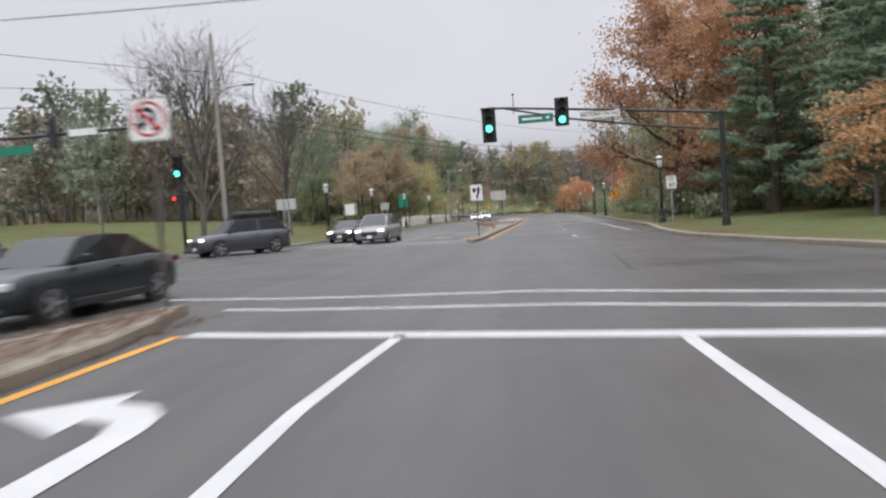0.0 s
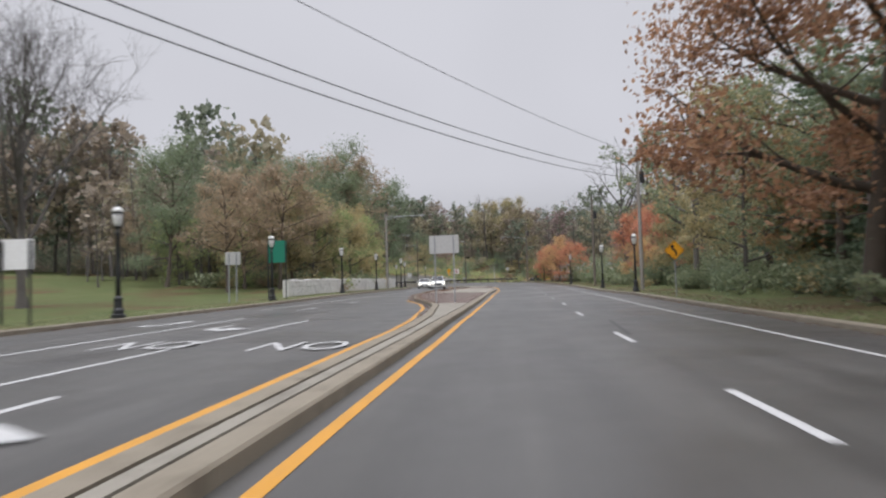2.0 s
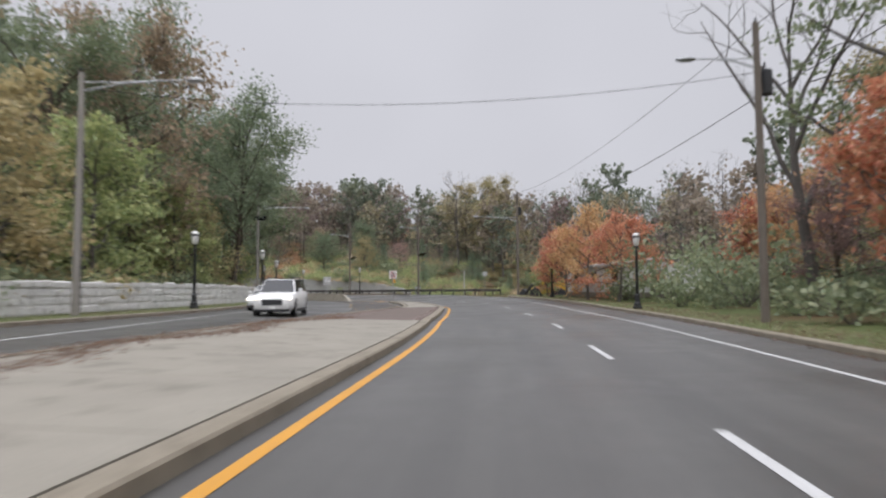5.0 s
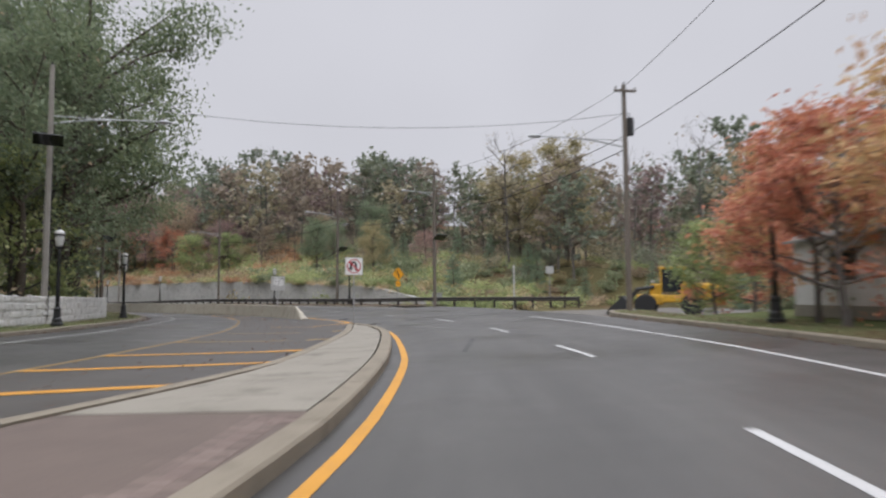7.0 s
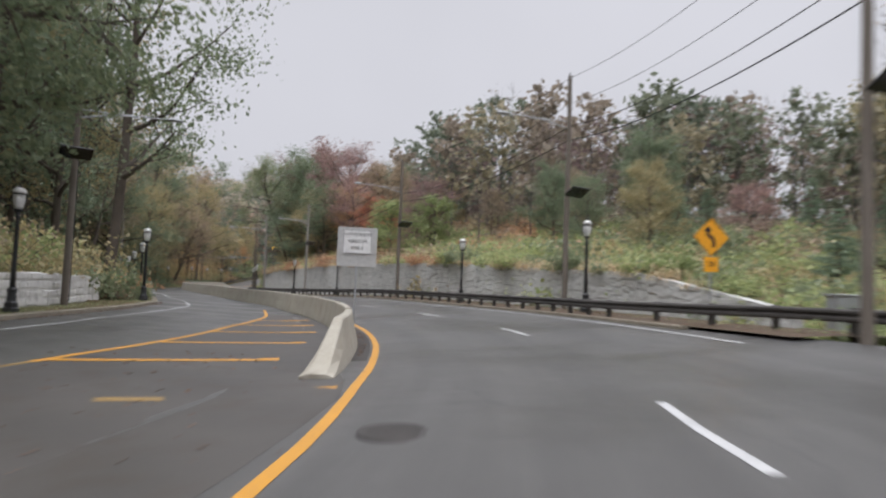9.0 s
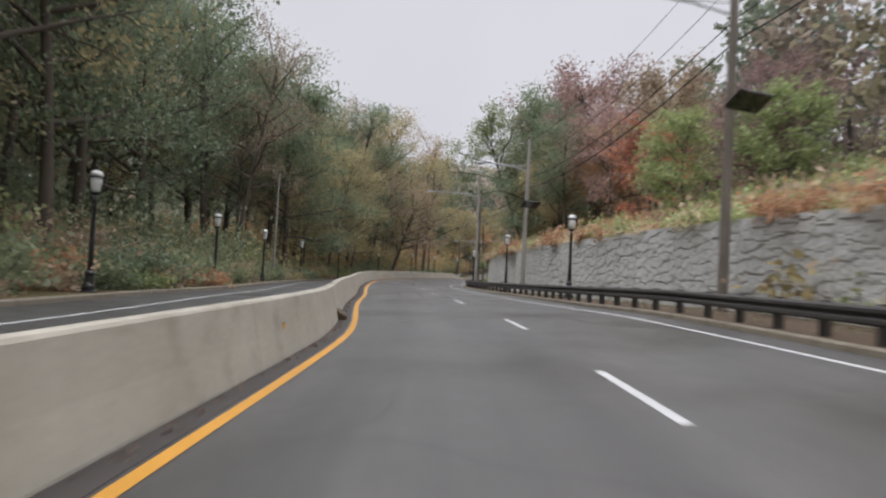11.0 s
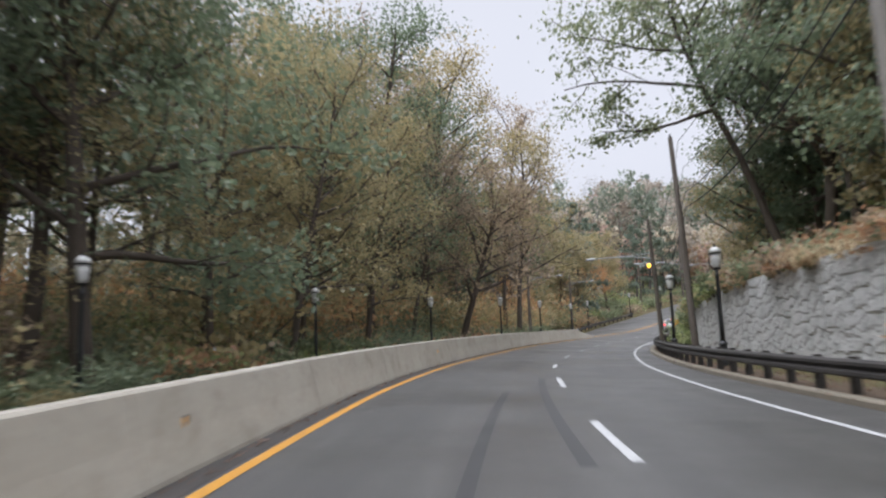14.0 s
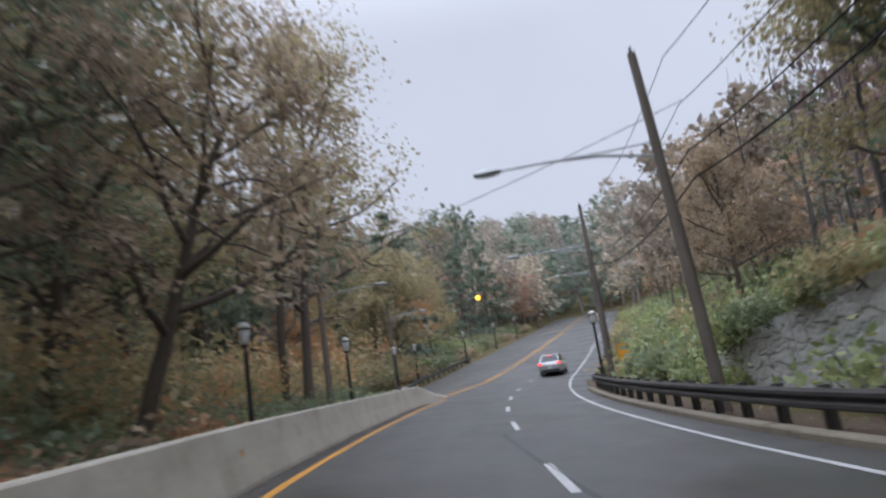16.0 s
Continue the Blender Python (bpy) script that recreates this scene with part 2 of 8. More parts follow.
ASPHALT = asphalt_material()
WHITE_PAINT = paint_material("white_road_paint", (0.444, 0.444, 0.437))
TAR = varied("tar_and_rubber", (0.018, 0.018, 0.019), (0.034, 0.033, 0.033), 0.5, big=1.5, fine=20, bump=0.1)
GRIME = varied("gutter_dirt", (0.022, 0.019, 0.016), (0.046, 0.038, 0.031), 0.8, big=1.2, fine=24, bump=0.3)
WORN = varied("stained_asphalt", (0.030, 0.027, 0.023), (0.068, 0.061, 0.053), 0.6, big=0.6, fine=30, bump=0.2, dirt=(0.037, 0.027, 0.018), distance=0.004)
YELLOW_PAINT = paint_material("yellow_road_paint", (0.50, 0.235, 0.016))
WORN_PAINT = paint_material("worn_yellow_paint", (0.27, 0.17, 0.05))
CONCRETE = varied("concrete", (0.167, 0.152, 0.124), (0.249, 0.229, 0.189), 0.85, big=0.5, fine=22, bump=0.25, dirt=(0.121, 0.107, 0.084))
BARRIER_CONC = varied("barrier_concrete", (0.280, 0.254, 0.201), (0.390, 0.364, 0.305), 0.85, big=0.7, fine=14, bump=0.25, dirt=(0.234, 0.208, 0.163))
KERB_CONC = varied("kerb_concrete", (0.152, 0.130, 0.096), (0.225, 0.196, 0.149), 0.9, big=0.9, fine=26, bump=0.3, dirt=(0.104, 0.086, 0.061))
BRICK = brick_material()
MORTAR = varied("sandy_mortar", (0.085, 0.065, 0.055), (0.126, 0.096, 0.080), 0.95, big=1.0, fine=20, bump=0.3)
GROUND = ground_material()
GRAVEL = varied("gravel", (0.085, 0.080, 0.072), (0.144, 0.133, 0.117), 0.95, big=0.3, fine=18, bump=0.6, distance=0.03)
DIRT = varied("leaf_litter_soil", (0.044, 0.031, 0.018), (0.104, 0.067, 0.037), 0.95, big=1.5, fine=22, bump=0.6, distance=0.04)
SHED_WALL = varied("white_painted_boards", (0.525, 0.535, 0.525), (0.651, 0.651, 0.640), 0.7, big=0.8, fine=12, bump=0.2, dirt=(0.420, 0.410, 0.378))
STUCCO = varied("cast_stone", (0.37, 0.37, 0.355), (0.52, 0.52, 0.50), 0.9, big=0.9, fine=9, bump=0.4, dirt=(0.25, 0.25, 0.235), distance=0.02)
STONE_WHITE = varied("whitewashed_stone", (0.50, 0.49, 0.47), (0.70, 0.69, 0.66), 0.9, big=1.3, fine=10, bump=0.5, dirt=(0.30, 0.29, 0.27), distance=0.03)
BARK = varied("bark", (0.063, 0.050, 0.039), (0.139, 0.114, 0.092), 0.95, big=1.2, fine=20, bump=0.8, distance=0.04)
BARK_GREY = varied("grey_bark", (0.079, 0.071, 0.065), (0.153, 0.140, 0.128), 0.95, big=1.2, fine=20, bump=0.8, distance=0.03)
# bark of the distant woods, lightened to stand in for mist
MISTED_BARK = varied("misted_grey_bark", (0.20, 0.195, 0.19), (0.32, 0.31, 0.30), 0.95, big=1.2, fine=20, bump=0.3)
POLE_WOOD = varied("weathered_pole_wood", (0.10, 0.082, 0.066), (0.19, 0.165, 0.14), 0.9, big=1.0, fine=25, bump=0.5)
POLE_LIGHT = varied("silvered_pole_wood", (0.22, 0.20, 0.18), (0.33, 0.31, 0.28), 0.9, big=1.0, fine=25, bump=0.4)
BLACK_METAL = varied("black_painted_iron", (0.010, 0.011, 0.012), (0.024, 0.025, 0.026), 0.45, 0.0, big=3, fine=30, bump=0.1)
GALV = varied("galvanised_steel", (0.30, 0.31, 0.32), (0.46, 0.47, 0.48), 0.5, 0.7, big=2, fine=20, bump=0.08)
BROWN_POST = varied("brown_painted_steel", (0.07, 0.055, 0.045), (0.13, 0.105, 0.09), 0.6, 0.3, big=3, fine=20, bump=0.1)
RAIL_WOOD = varied("dark_weathered_rail", (0.022, 0.020, 0.019), (0.065, 0.058, 0.052), 0.85, big=1.2, fine=20, bump=0.4)
FAR_RAIL = varied("pale_weathered_rail", (0.26, 0.25, 0.23), (0.36, 0.35, 0.33), 0.6, 0.3, big=1.2, fine=20, bump=0.1)
SIGN_WHITE = plain("white_sign_sheet", (0.74, 0.74, 0.73), 0.45)
SIGN_BACK = plain("bare_aluminium_sign", (0.52, 0.52, 0.51), 0.45, 0.35)
SIGN_BLACK = plain("black_sign_ink", (0.012, 0.012, 0.013), 0.5)
SIGN_RED = plain("red_sign_ink", (0.45, 0.03, 0.045), 0.5)
SIGN_YELLOW = plain("yellow_sign_sheet", (0.80, 0.36, 0.015), 0.45)
SIGN_GREEN = plain("green_sign_sheet", (0.01, 0.19, 0.12), 0.45)
LAMP_GLASS = plain("frosted_lamp_glass", (0.62, 0.62, 0.60), 0.3)
WIRE = plain("black_cable", (0.012, 0.012, 0.013), 0.6)
RUBBER = plain("tyre_rubber", (0.018, 0.018, 0.019), 0.85)
TRIM = plain("dark_plastic", (0.02, 0.021, 0.023), 0.6)
CHROME = plain("alloy", (0.55, 0.56, 0.57), 0.3, 0.9)
CAR_GLASS = plain("tinted_car_glass", (0.012, 0.014, 0.016), 0.08)
HEADLIGHT = plain("lit_headlamp", (1.0, 0.93, 0.78), 0.2, emit=3.5)
LENS = plain("clear_headlamp", (0.55, 0.56, 0.57), 0.15)
TAIL = plain("lit_tail_lamp", (1.0, 0.04, 0.03), 0.3, emit=1.6)
TAIL_OFF = plain("dark_tail_lamp", (0.20, 0.012, 0.012), 0.25)
GREEN_LIGHT = plain("lit_green_signal", (0.10, 1.0, 0.66), 0.3, emit=3.0)
SODIUM = plain("lit_sodium_lamp", (1.0, 0.52, 0.04), 0.3, emit=2.2)
DARK_LENS = plain("unlit_signal_lens", (0.010, 0.009, 0.009), 0.6)


# ---- helpers ----
def mesh_of(name, verts, faces, material, smooth=False):
    me = bpy.data.meshes.new(name)
    me.from_pydata([tuple(v) for v in verts], [], faces)
    me.materials.append(material)
    if smooth:
        me.polygons.foreach_set("use_smooth", [True] * len(me.polygons))
    me.update()
    return me


def link_mesh(name, me, parent=None, label="", m=None):
    ob = new(name, me)
    if parent is not None:
        ob.parent = parent
    if m is not None:
        ob.matrix_basis = m
    if label:
        tagged(ob, label)
    return ob


def part(name, bm, material, parent=None, label="", smooth=False):
    me = bpy.data.meshes.new(name)
    bm.to_mesh(me)
    bm.free()
    me.materials.append(material)
    if smooth:
        me.polygons.foreach_set("use_smooth", [True] * len(me.polygons))
    return link_mesh(name, me, parent, label)


def thing(name, label, category, group="", m=None, kind=""):
    ob = new(name)
    tagged(ob, label, category, group, kind)
    if m is not None:
        ob.matrix_basis = m
    return ob


def box(bm, centre, size, m=None, bevel=0.0):
    geo = bmesh.ops.create_cube(bm, size=1.0)["verts"]
    bmesh.ops.scale(bm, vec=size, verts=geo)
    if bevel:
        edges = list({e for v in geo for e in v.link_edges})
        geo = bmesh.ops.bevel(bm, geom=edges, offset=bevel, segments=2, affect="EDGES", profile=0.5)["verts"]
    bmesh.ops.translate(bm, vec=centre, verts=geo)
    if m is not None:
        bmesh.ops.transform(bm, matrix=m, verts=geo)
    return geo


def turned(bm, profile, seg=12, m=None):
    """A solid of revolution about z from (radius, height) pairs."""
    rings = []
    for r, z in profile:
        rings.append([bm.verts.new((r * math.cos(2 * math.pi * k / seg), r * math.sin(2 * math.pi * k / seg), z)) for k in range(seg)])
    for a, b in zip(rings, rings[1:]):
        for k in range(seg):
            bm.faces.new((a[k], a[(k + 1) % seg], b[(k + 1) % seg], b[k]))
    bm.faces.new(rings[-1])
    bm.faces.new(rings[0][::-1])
    if m is not None:
        bmesh.ops.transform(bm, matrix=m, verts=[v for r in rings for v in r])


def tube(bm, pts, radii, seg=8, cap=True):
    """A tapering tube along points."""
    pts = [Vector(p) for p in pts]
    rings = []
    up = Vector((0, 0, 1))
    for k, p in enumerate(pts):
        d = (pts[min(k + 1, len(pts) - 1)] - pts[max(k - 1, 0)]).normalized()
        a = d.cross(up if abs(d.z) < 0.9 else Vector((1, 0, 0))).normalized()
        b = a.cross(d)
        r = radii[k] if isinstance(radii, (list, tuple)) else radii
        rings.append([bm.verts.new(p + r * (math.cos(2 * math.pi * j / seg) * a + math.sin(2 * math.pi * j / seg) * b)) for j in range(seg)])
    for a, b in zip(rings, rings[1:]):
        for j in range(seg):
            bm.faces.new((a[j], a[(j + 1) % seg], b[(j + 1) % seg], b[j]))
    if cap:
        bm.faces.new(rings[-1])
        bm.faces.new(rings[0][::-1])


def letters(text, size, material, parent, m, name="lettering", label=""):
    """Flat writing from the built-in font, centred on m's origin in its xy plane."""
    cu = bpy.data.curves.new(name, "FONT")
    cu.body, cu.size, cu.align_x, cu.align_y = text, size, "CENTER", "CENTER"
    cu.resolution_u = 2
    tmp = bpy.data.objects.new("tmp", cu)
    scene.collection.objects.link(tmp)
    me = bpy.data.meshes.new_from_object(tmp.evaluated_get(bpy.context.evaluated_depsgraph_get()))
    bpy.data.objects.remove(tmp)
    me.transform(m)
    me.materials.clear()
    me.materials.append(material)
    return link_mesh(name, me, parent, label)


# ---- the road's axis: distance along (s) and offset to the right (o) ----
AXIS = [(0.0, 0.0), (1.7, 9.9), (3.5, 19.7), (5.3, 29.5), (7.3, 39.3), (9.4, 49.1), (11.6, 58.9), (14.0, 68.6), (16.4, 78.3), (18.6, 88.0),
        (20.9, 97.8), (23.1, 107.5), (24.9, 117.4), (26.1, 127.3), (27.0, 137.2), (27.1, 147.2), (26.5, 157.2), (24.6, 167.0), (21.8, 176.6),
        (17.3, 185.5), (11.3, 193.5), (4.3, 200.7), (-2.9, 207.6), (-10.6, 214.1), (-18.0, 220.8), (-25.6, 227.2), (-33.1, 233.8),
        (-40.3, 240.8), (-47.0, 248.2), (-53.2, 256.1), (-58.9, 264.2)]


def axis_points():
    pts = [np.array(p) for p in AXIS]
    first = (pts[1] - pts[0]) / np.linalg.norm(pts[1] - pts[0])
    pts = [pts[0] - first * 10 * k for k in range(12, 0, -1)] + pts
    head = math.radians(35.5)
    p = pts[-1]
    for k in range(40):
        head -= math.radians(3.5) if k < 5 else 0
        p = p + 10 * np.array([-math.sin(head), math.cos(head)])
        pts.append(p)
    return np.array(pts)


_ctrl = axis_points()
_dense = []
for _k in range(1, len(_ctrl) - 2):
    _a, _b, _c, _d = _ctrl[_k - 1 : _k + 3]
    for _u in np.arange(0, 1, 0.1):
        _dense.append(0.5 * (2 * _b + (_c - _a) * _u + (2 * _a - 5 * _b + 4 * _c - _d) * _u**2 + (3 * _b - _a - 3 * _c + _d) * _u**3))
LINE = np.array(_dense)
_seg = np.linalg.norm(np.diff(LINE, axis=0), axis=1)
RUN = np.r_[0, np.cumsum(_seg)]
RUN -= RUN[np.argmin(np.linalg.norm(LINE, axis=1))]
S_MIN, S_MAX = float(RUN[0]), float(RUN[-1])


def pts_of(*pairs):
    return [p[0] for p in pairs], [p[1] for p in pairs]


BANK = pts_of((110, 0), (128, 0.015), (145, 0.045), (180, 0.065), (222, 0.07), (240, 0.03), (255, 0.0), (277, -0.03), (298, -0.06), (320, -0.06), (350, -0.02), (400, 0))
FAR_BANK = pts_of((0, 0.02), (70, 0.022), (92, 0.028), (135, 0.026), (160, 0.012), (190, 0.0), (222, 0.0), (240, -0.03), (262, -0.05), (284, -0.07), (297, -0.10), (318, -0.10), (340, -0.02), (600, 0.0))
RISE = pts_of((0, 0), (325, 0), (342, 0.3), (355, 1.2), (372, 2.7), (392, 4.5), (440, 9.0), (480, 13.0), (560, 34.0), (700, 52.0))
YELLOW = pts_of((34, -1.8), (42, -1.74), (51, -1.62), (62, -1.62), (69, -1.8), (80, -2.05), (90, -2.12), (120, -2.2), (138, -1.15), (146, -1.0), (156, -1.2), (164, -1.38), (168, -1.65), (175, -2.05), (179, -2.35), (184, -2.38), (190, -2.33),
                (205, -2.15), (218, -1.8), (228, -2.02), (244, -2.42), (252, -2.48), (259, -2.56), (270, -2.8), (278, -2.75), (291, -2.45), (298, -2.42), (310, -2.2), (600, -2.2))
LANE = pts_of((33, 2.6), (52, 2.5), (70, 2.35), (80, 2.05), (108, 2.05), (130, 2.5), (145, 2.9), (155, 2.66), (165, 2.42), (176, 1.75), (190, 2.22), (221, 2.28), (232, 2.25),
              (242, 1.6), (253, 1.65), (264, 1.5), (273, 1.4), (280, 1.2), (289, 1.35), (297, 1.55), (305, 1.66), (600, 1.6))
EDGE = pts_of((33, 5.75), (54, 5.8), (70, 5.6), (92, 5.35), (105, 5.4), (128, 5.6), (145, 6.1), (164, 6.3), (180, 6.3), (222, 5.75), (240, 4.98), (256, 4.8),
              (272, 4.66), (281, 4.6), (294, 4.62), (320, 4.7), (600, 4.6))
KERB_R = pts_of((15, 8.4), (20, 7.2), (26, 6.35), (32, 6.5), (42, 7.5), (50, 7.6), (80, 7.6), (95, 7.0), (104, 7.0), (128, 7.7), (146, 8.0), (156, 8.3), (160, 9.0), (163, 10.6), (165, 13.5))
RAIL = pts_of((180, 8.6), (184, 7.6), (190, 7.1), (222, 7.0), (240, 6.7), (256, 6.5), (277, 6.2), (300, 5.8), (320, 5.8), (600, 5.8))
KERB_L = pts_of((0, -14.5), (36, -14.0), (46, -13.8), (60, -13.9), (85, -14.8), (108, -15.2), (127, -14.3), (162, -14.2), (194, -12.9), (211, -10.0), (240, -9.6),
                (270, -9.8), (284, -9.2), (297, -7.6), (307, -6.0), (318, -6.0), (335, -8.6), (353, -11.0), (600, -10.8))


def at(table, s):
    return float(np.interp(s, *table))


def axis(s):
    x, y = np.interp(s, RUN, LINE[:, 0]), np.interp(s, RUN, LINE[:, 1])
    dx = np.interp(s + 1, RUN, LINE[:, 0]) - np.interp(s - 1, RUN, LINE[:, 0])
    dy = np.interp(s + 1, RUN, LINE[:, 1]) - np.interp(s - 1, RUN, LINE[:, 1])
    h = math.hypot(dx, dy)
    return float(x), float(y), float(dx / h), float(dy / h)


def road_z(s, o):
    z, b = at(RISE, s), at(BANK, s)
    if o > -4:
        return z + b * max(-4, min(o, 8.5))
    return z - 4 * b * max(0.0, 1 + (o + 4) / 6) + at(FAR_BANK, s) * min(-o - 4, 14)


def at_road(s, o, dz=0.0):
    x, y, dx, dy = axis(s)
    return Vector((x + o * dy, y - o * dx, road_z(s, o) + dz))


def heading(s):
    """The road's heading in degrees, to the left from +y."""
    _, _, dx, dy = axis(s)
    return math.degrees(math.atan2(-dx, dy))


def stand(s, o, dz=0.0, turn=0.0):
    """A pose on the ground, with -y facing the traffic that comes up the road."""
    p = at_road(s, o, dz)
    return pose(p.x, p.y, p.z, 0, 0, heading(s) + turn)


def strip(name, s0, s1, step, left, right, dz, material, kind="structure", label="", category="", rows=1, parent=None):
    """A band of the road's surface between two offsets, which are tables or numbers."""
    n = max(1, int(round((s1 - s0) / step)))
    verts, faces, offs = [], [], []
    for k in range(n + 1):
        s = s0 + (s1 - s0) * k / n
        a = at(left, s) if isinstance(left, tuple) else left
        b = at(right, s) if isinstance(right, tuple) else right
        for j in range(rows + 1):
            verts.append(at_road(s, a + (b - a) * j / rows, dz))
            offs.append(a + (b - a) * j / rows)
    w = rows + 1
    for k in range(n):
        for j in range(rows):
            faces.append((k * w + j, k * w + j + 1, (k + 1) * w + j + 1, (k + 1) * w + j))
    me = mesh_of(name, verts, faces, material)
    flat = me.uv_layers.new(name="lane")
    for lp in me.loops:
        k, j = divmod(lp.vertex_index, w)
        flat.data[lp.index].uv = (offs[lp.vertex_index], s0 + (s1 - s0) * k / n)
    ob = link_mesh(name, me, parent)
    if parent is None:
        tagged(ob, label, category, kind=kind)
    return ob


def sweep(name, s_list, table, profile, material, parent=None, label="", base=0.0, closed_ends=True, smooth=False):
    """A profile of (offset, height) pairs swept along an offset of the road."""
    verts, faces, n = [], [], len(profile)
    for s in s_list:
        o = at(table, s) if isinstance(table, tuple) else table
        for a, h in profile:
            q = at_road(s, o + a, 0)
            q.z = road_z(s, o) + h + base
            verts.append(q)
    for k in range(len(s_list) - 1):
        for j in range(n):
            faces.append((k * n + j, k * n + (j + 1) % n, (k + 1) * n + (j + 1) % n, (k + 1) * n + j))
    if closed_ends:
        faces.append(tuple(range(n - 1, -1, -1)))
        faces.append(tuple(range((len(s_list) - 1) * n, len(s_list) * n)))
    return link_mesh(name, mesh_of(name, verts, faces, material, smooth), parent, label)


# ---- the ground ----
WALL_TOP = pts_of((186, 0.4), (195, 1.9), (213, 2.7), (224, 3.0), (244, 3.4), (262, 3.4), (288, 3.2), (300, 2.6), (306, 1.8), (311, 0.7), (318, 0.2))
WALL_OFF = pts_of((186, 9.8), (222, 9.8), (240, 9.4), (277, 8.8), (300, 8.2), (318, 8.2))
R_STEP = pts_of((0, 0.12), (165, 0.12), (180, 0.1), (190, 1.0), (195, 1.7), (213, 2.5), (224, 2.8), (244, 3.2), (262, 3.2), (288, 3.0), (300, 2.4), (311, 0.9), (322, 0.3), (600, 0.5))
R_SLOPE = pts_of((0, 0.02), (120, 0.03), (160, 0.05), (190, 0.10), (220, 0.15), (245, 0.30), (290, 0.34), (330, 0.36), (450, 0.25))
R_BACK = pts_of((0, 0.8), (165, 1.0), (176, 9.0), (186, 4.5), (195, 3.3), (310, 3.3), (330, 1.5), (600, 1.0))
L_STEP = pts_of((0, 0.14), (84, 0.16), (96, 0.5), (205, 0.5), (215, 0.1), (600, 0.1))
L_SLOPE = pts_of((0, 0.012), (90, 0.02), (110, 0.06), (200, 0.07), (230, 0.08), (300, 0.06), (340, 0.08), (450, 0.2))
ROAD_R = pts_of((-120, 8.4), (15, 8.4), (20, 7.2), (26, 6.35), (32, 6.5), (42, 7.5), (50, 7.6), (80, 7.6), (95, 7.0), (104, 7.0), (128, 7.7), (146, 8.0), (156, 8.3), (180, 8.9),
                (190, 7.6), (222, 7.5), (240, 7.2), (256, 7.0), (277, 6.7), (300, 6.3), (600, 6.3))


def s_and_o(xy):
    """The nearest run along the axis and the offset of many points."""
    s, o = np.empty(len(xy)), np.empty(len(xy))
    d = np.gradient(LINE, axis=0)
    d /= np.linalg.norm(d, axis=1)[:, None]
    for a in range(0, len(xy), 4000):
        q = xy[a : a + 4000]
        k = ((q[:, None, :] - LINE[None]) ** 2).sum(2).argmin(1)
        off = q - LINE[k]
        s[a : a + 4000] = RUN[k] + (off * d[k]).sum(1)
        o[a : a + 4000] = off[:, 0] * d[k, 1] - off[:, 1] * d[k, 0]
    return s, o


def ground_heights(xy):
    s, o = s_and_o(xy)
    far = np.hypot(xy[:, 0] - LINE[:, 0].mean(), xy[:, 1] - 150)
    it = lambda t: np.interp(s, *t)  # noqa: E731
    bank = it(BANK)
    right_edge, left_edge = it(ROAD_R), it(KERB_L)
    base = it(RISE)
    zr = base + bank * np.clip(o, -4, 8.5)
    zl = base - 4 * bank * np.clip(1 + (o + 4) / 6, 0, None) + it(FAR_BANK) * np.clip(-o - 4, 0, 14)
    z = np.where(o > -4, zr, zl) - 0.3
    dr, dl = o - right_edge, left_edge - o
    back = it(R_BACK)
    zright = base + bank * np.clip(right_edge, -4, 8.5) + np.where(dr > back + 1.2, it(R_STEP), np.minimum(it(R_STEP), 0.1)) + it(R_SLOPE) * np.clip(dr - back - 1, 0, 28)
    z = np.where(dr > 0.35, zright, z)
    zleft = base + it(FAR_BANK) * np.clip(-left_edge - 4, 0, 14) + np.where(dl > 3.6, it(L_STEP), np.minimum(0.13, it(L_STEP))) + it(L_SLOPE) * np.clip(dl - 4, 0, 70)
    z = np.where(dl > 0.35, zleft, z)
    # the side street, and the yard where the loader stands
    street = ((o < -13) & (s > 9) & (s < 37 + 0.1 * (-o - 14))) | ((o > 6) & (s < 17) & (s > -14))
    z = np.where(street, np.minimum(z, -0.3 + it(FAR_BANK) * np.clip(-o - 4, 0, 14)), z)
    yard = np.clip((s - 156) / 3, 0, 1) * np.clip((206 - s) / 21, 0, 1) * np.clip((46 - o) / 6, 0, 1) * (o > 7)
    z = z + yard * (np.minimum(z, np.interp(o, [8, 16], [0.2, -0.75])) - z)
    hill = np.clip((np.minimum(np.abs(o), far) - 80) * 0.05, 0, 7)
    return z + hill * np.clip(s / 80, 0.15, 1)


def build_ground():
    def ticks(a, b, step):
        t = list(np.arange(a, b + 0.01, step))
        grow, lo, hi = step, t[0], t[-1]
        while hi < 2600:
            grow *= 1.45
            lo, hi = lo - grow, hi + grow
            t = [lo] + t + [hi]
        return np.array(t)

    xs, ys = ticks(-112, 62, 1.0), ticks(-24, 380, 1.0)
    gx, gy = np.meshgrid(xs, ys)
    xy = np.c_[gx.ravel(), gy.ravel()]
    z = ground_heights(xy)
    rng = np.random.default_rng(4)
    z += np.where(np.abs(z) > 0, rng.normal(0, 0.015, len(z)), 0)
    nx, ny = len(xs), len(ys)
    i = (np.arange(ny - 1)[:, None] * nx + np.arange(nx - 1)[None]).ravel()
    faces = np.c_[i, i + 1, i + 1 + nx, i + nx]
    me = bpy.data.meshes.new("ground")
    me.from_pydata(np.c_[xy, z].tolist(), [], faces.tolist())
    me.materials.append(GROUND)
    me.polygons.foreach_set("use_smooth", [True] * len(me.polygons))
    tagged(link_mesh("ground", me), "damp autumn grass with fallen leaves and bare soil", "ground", kind="structure")


build_ground()


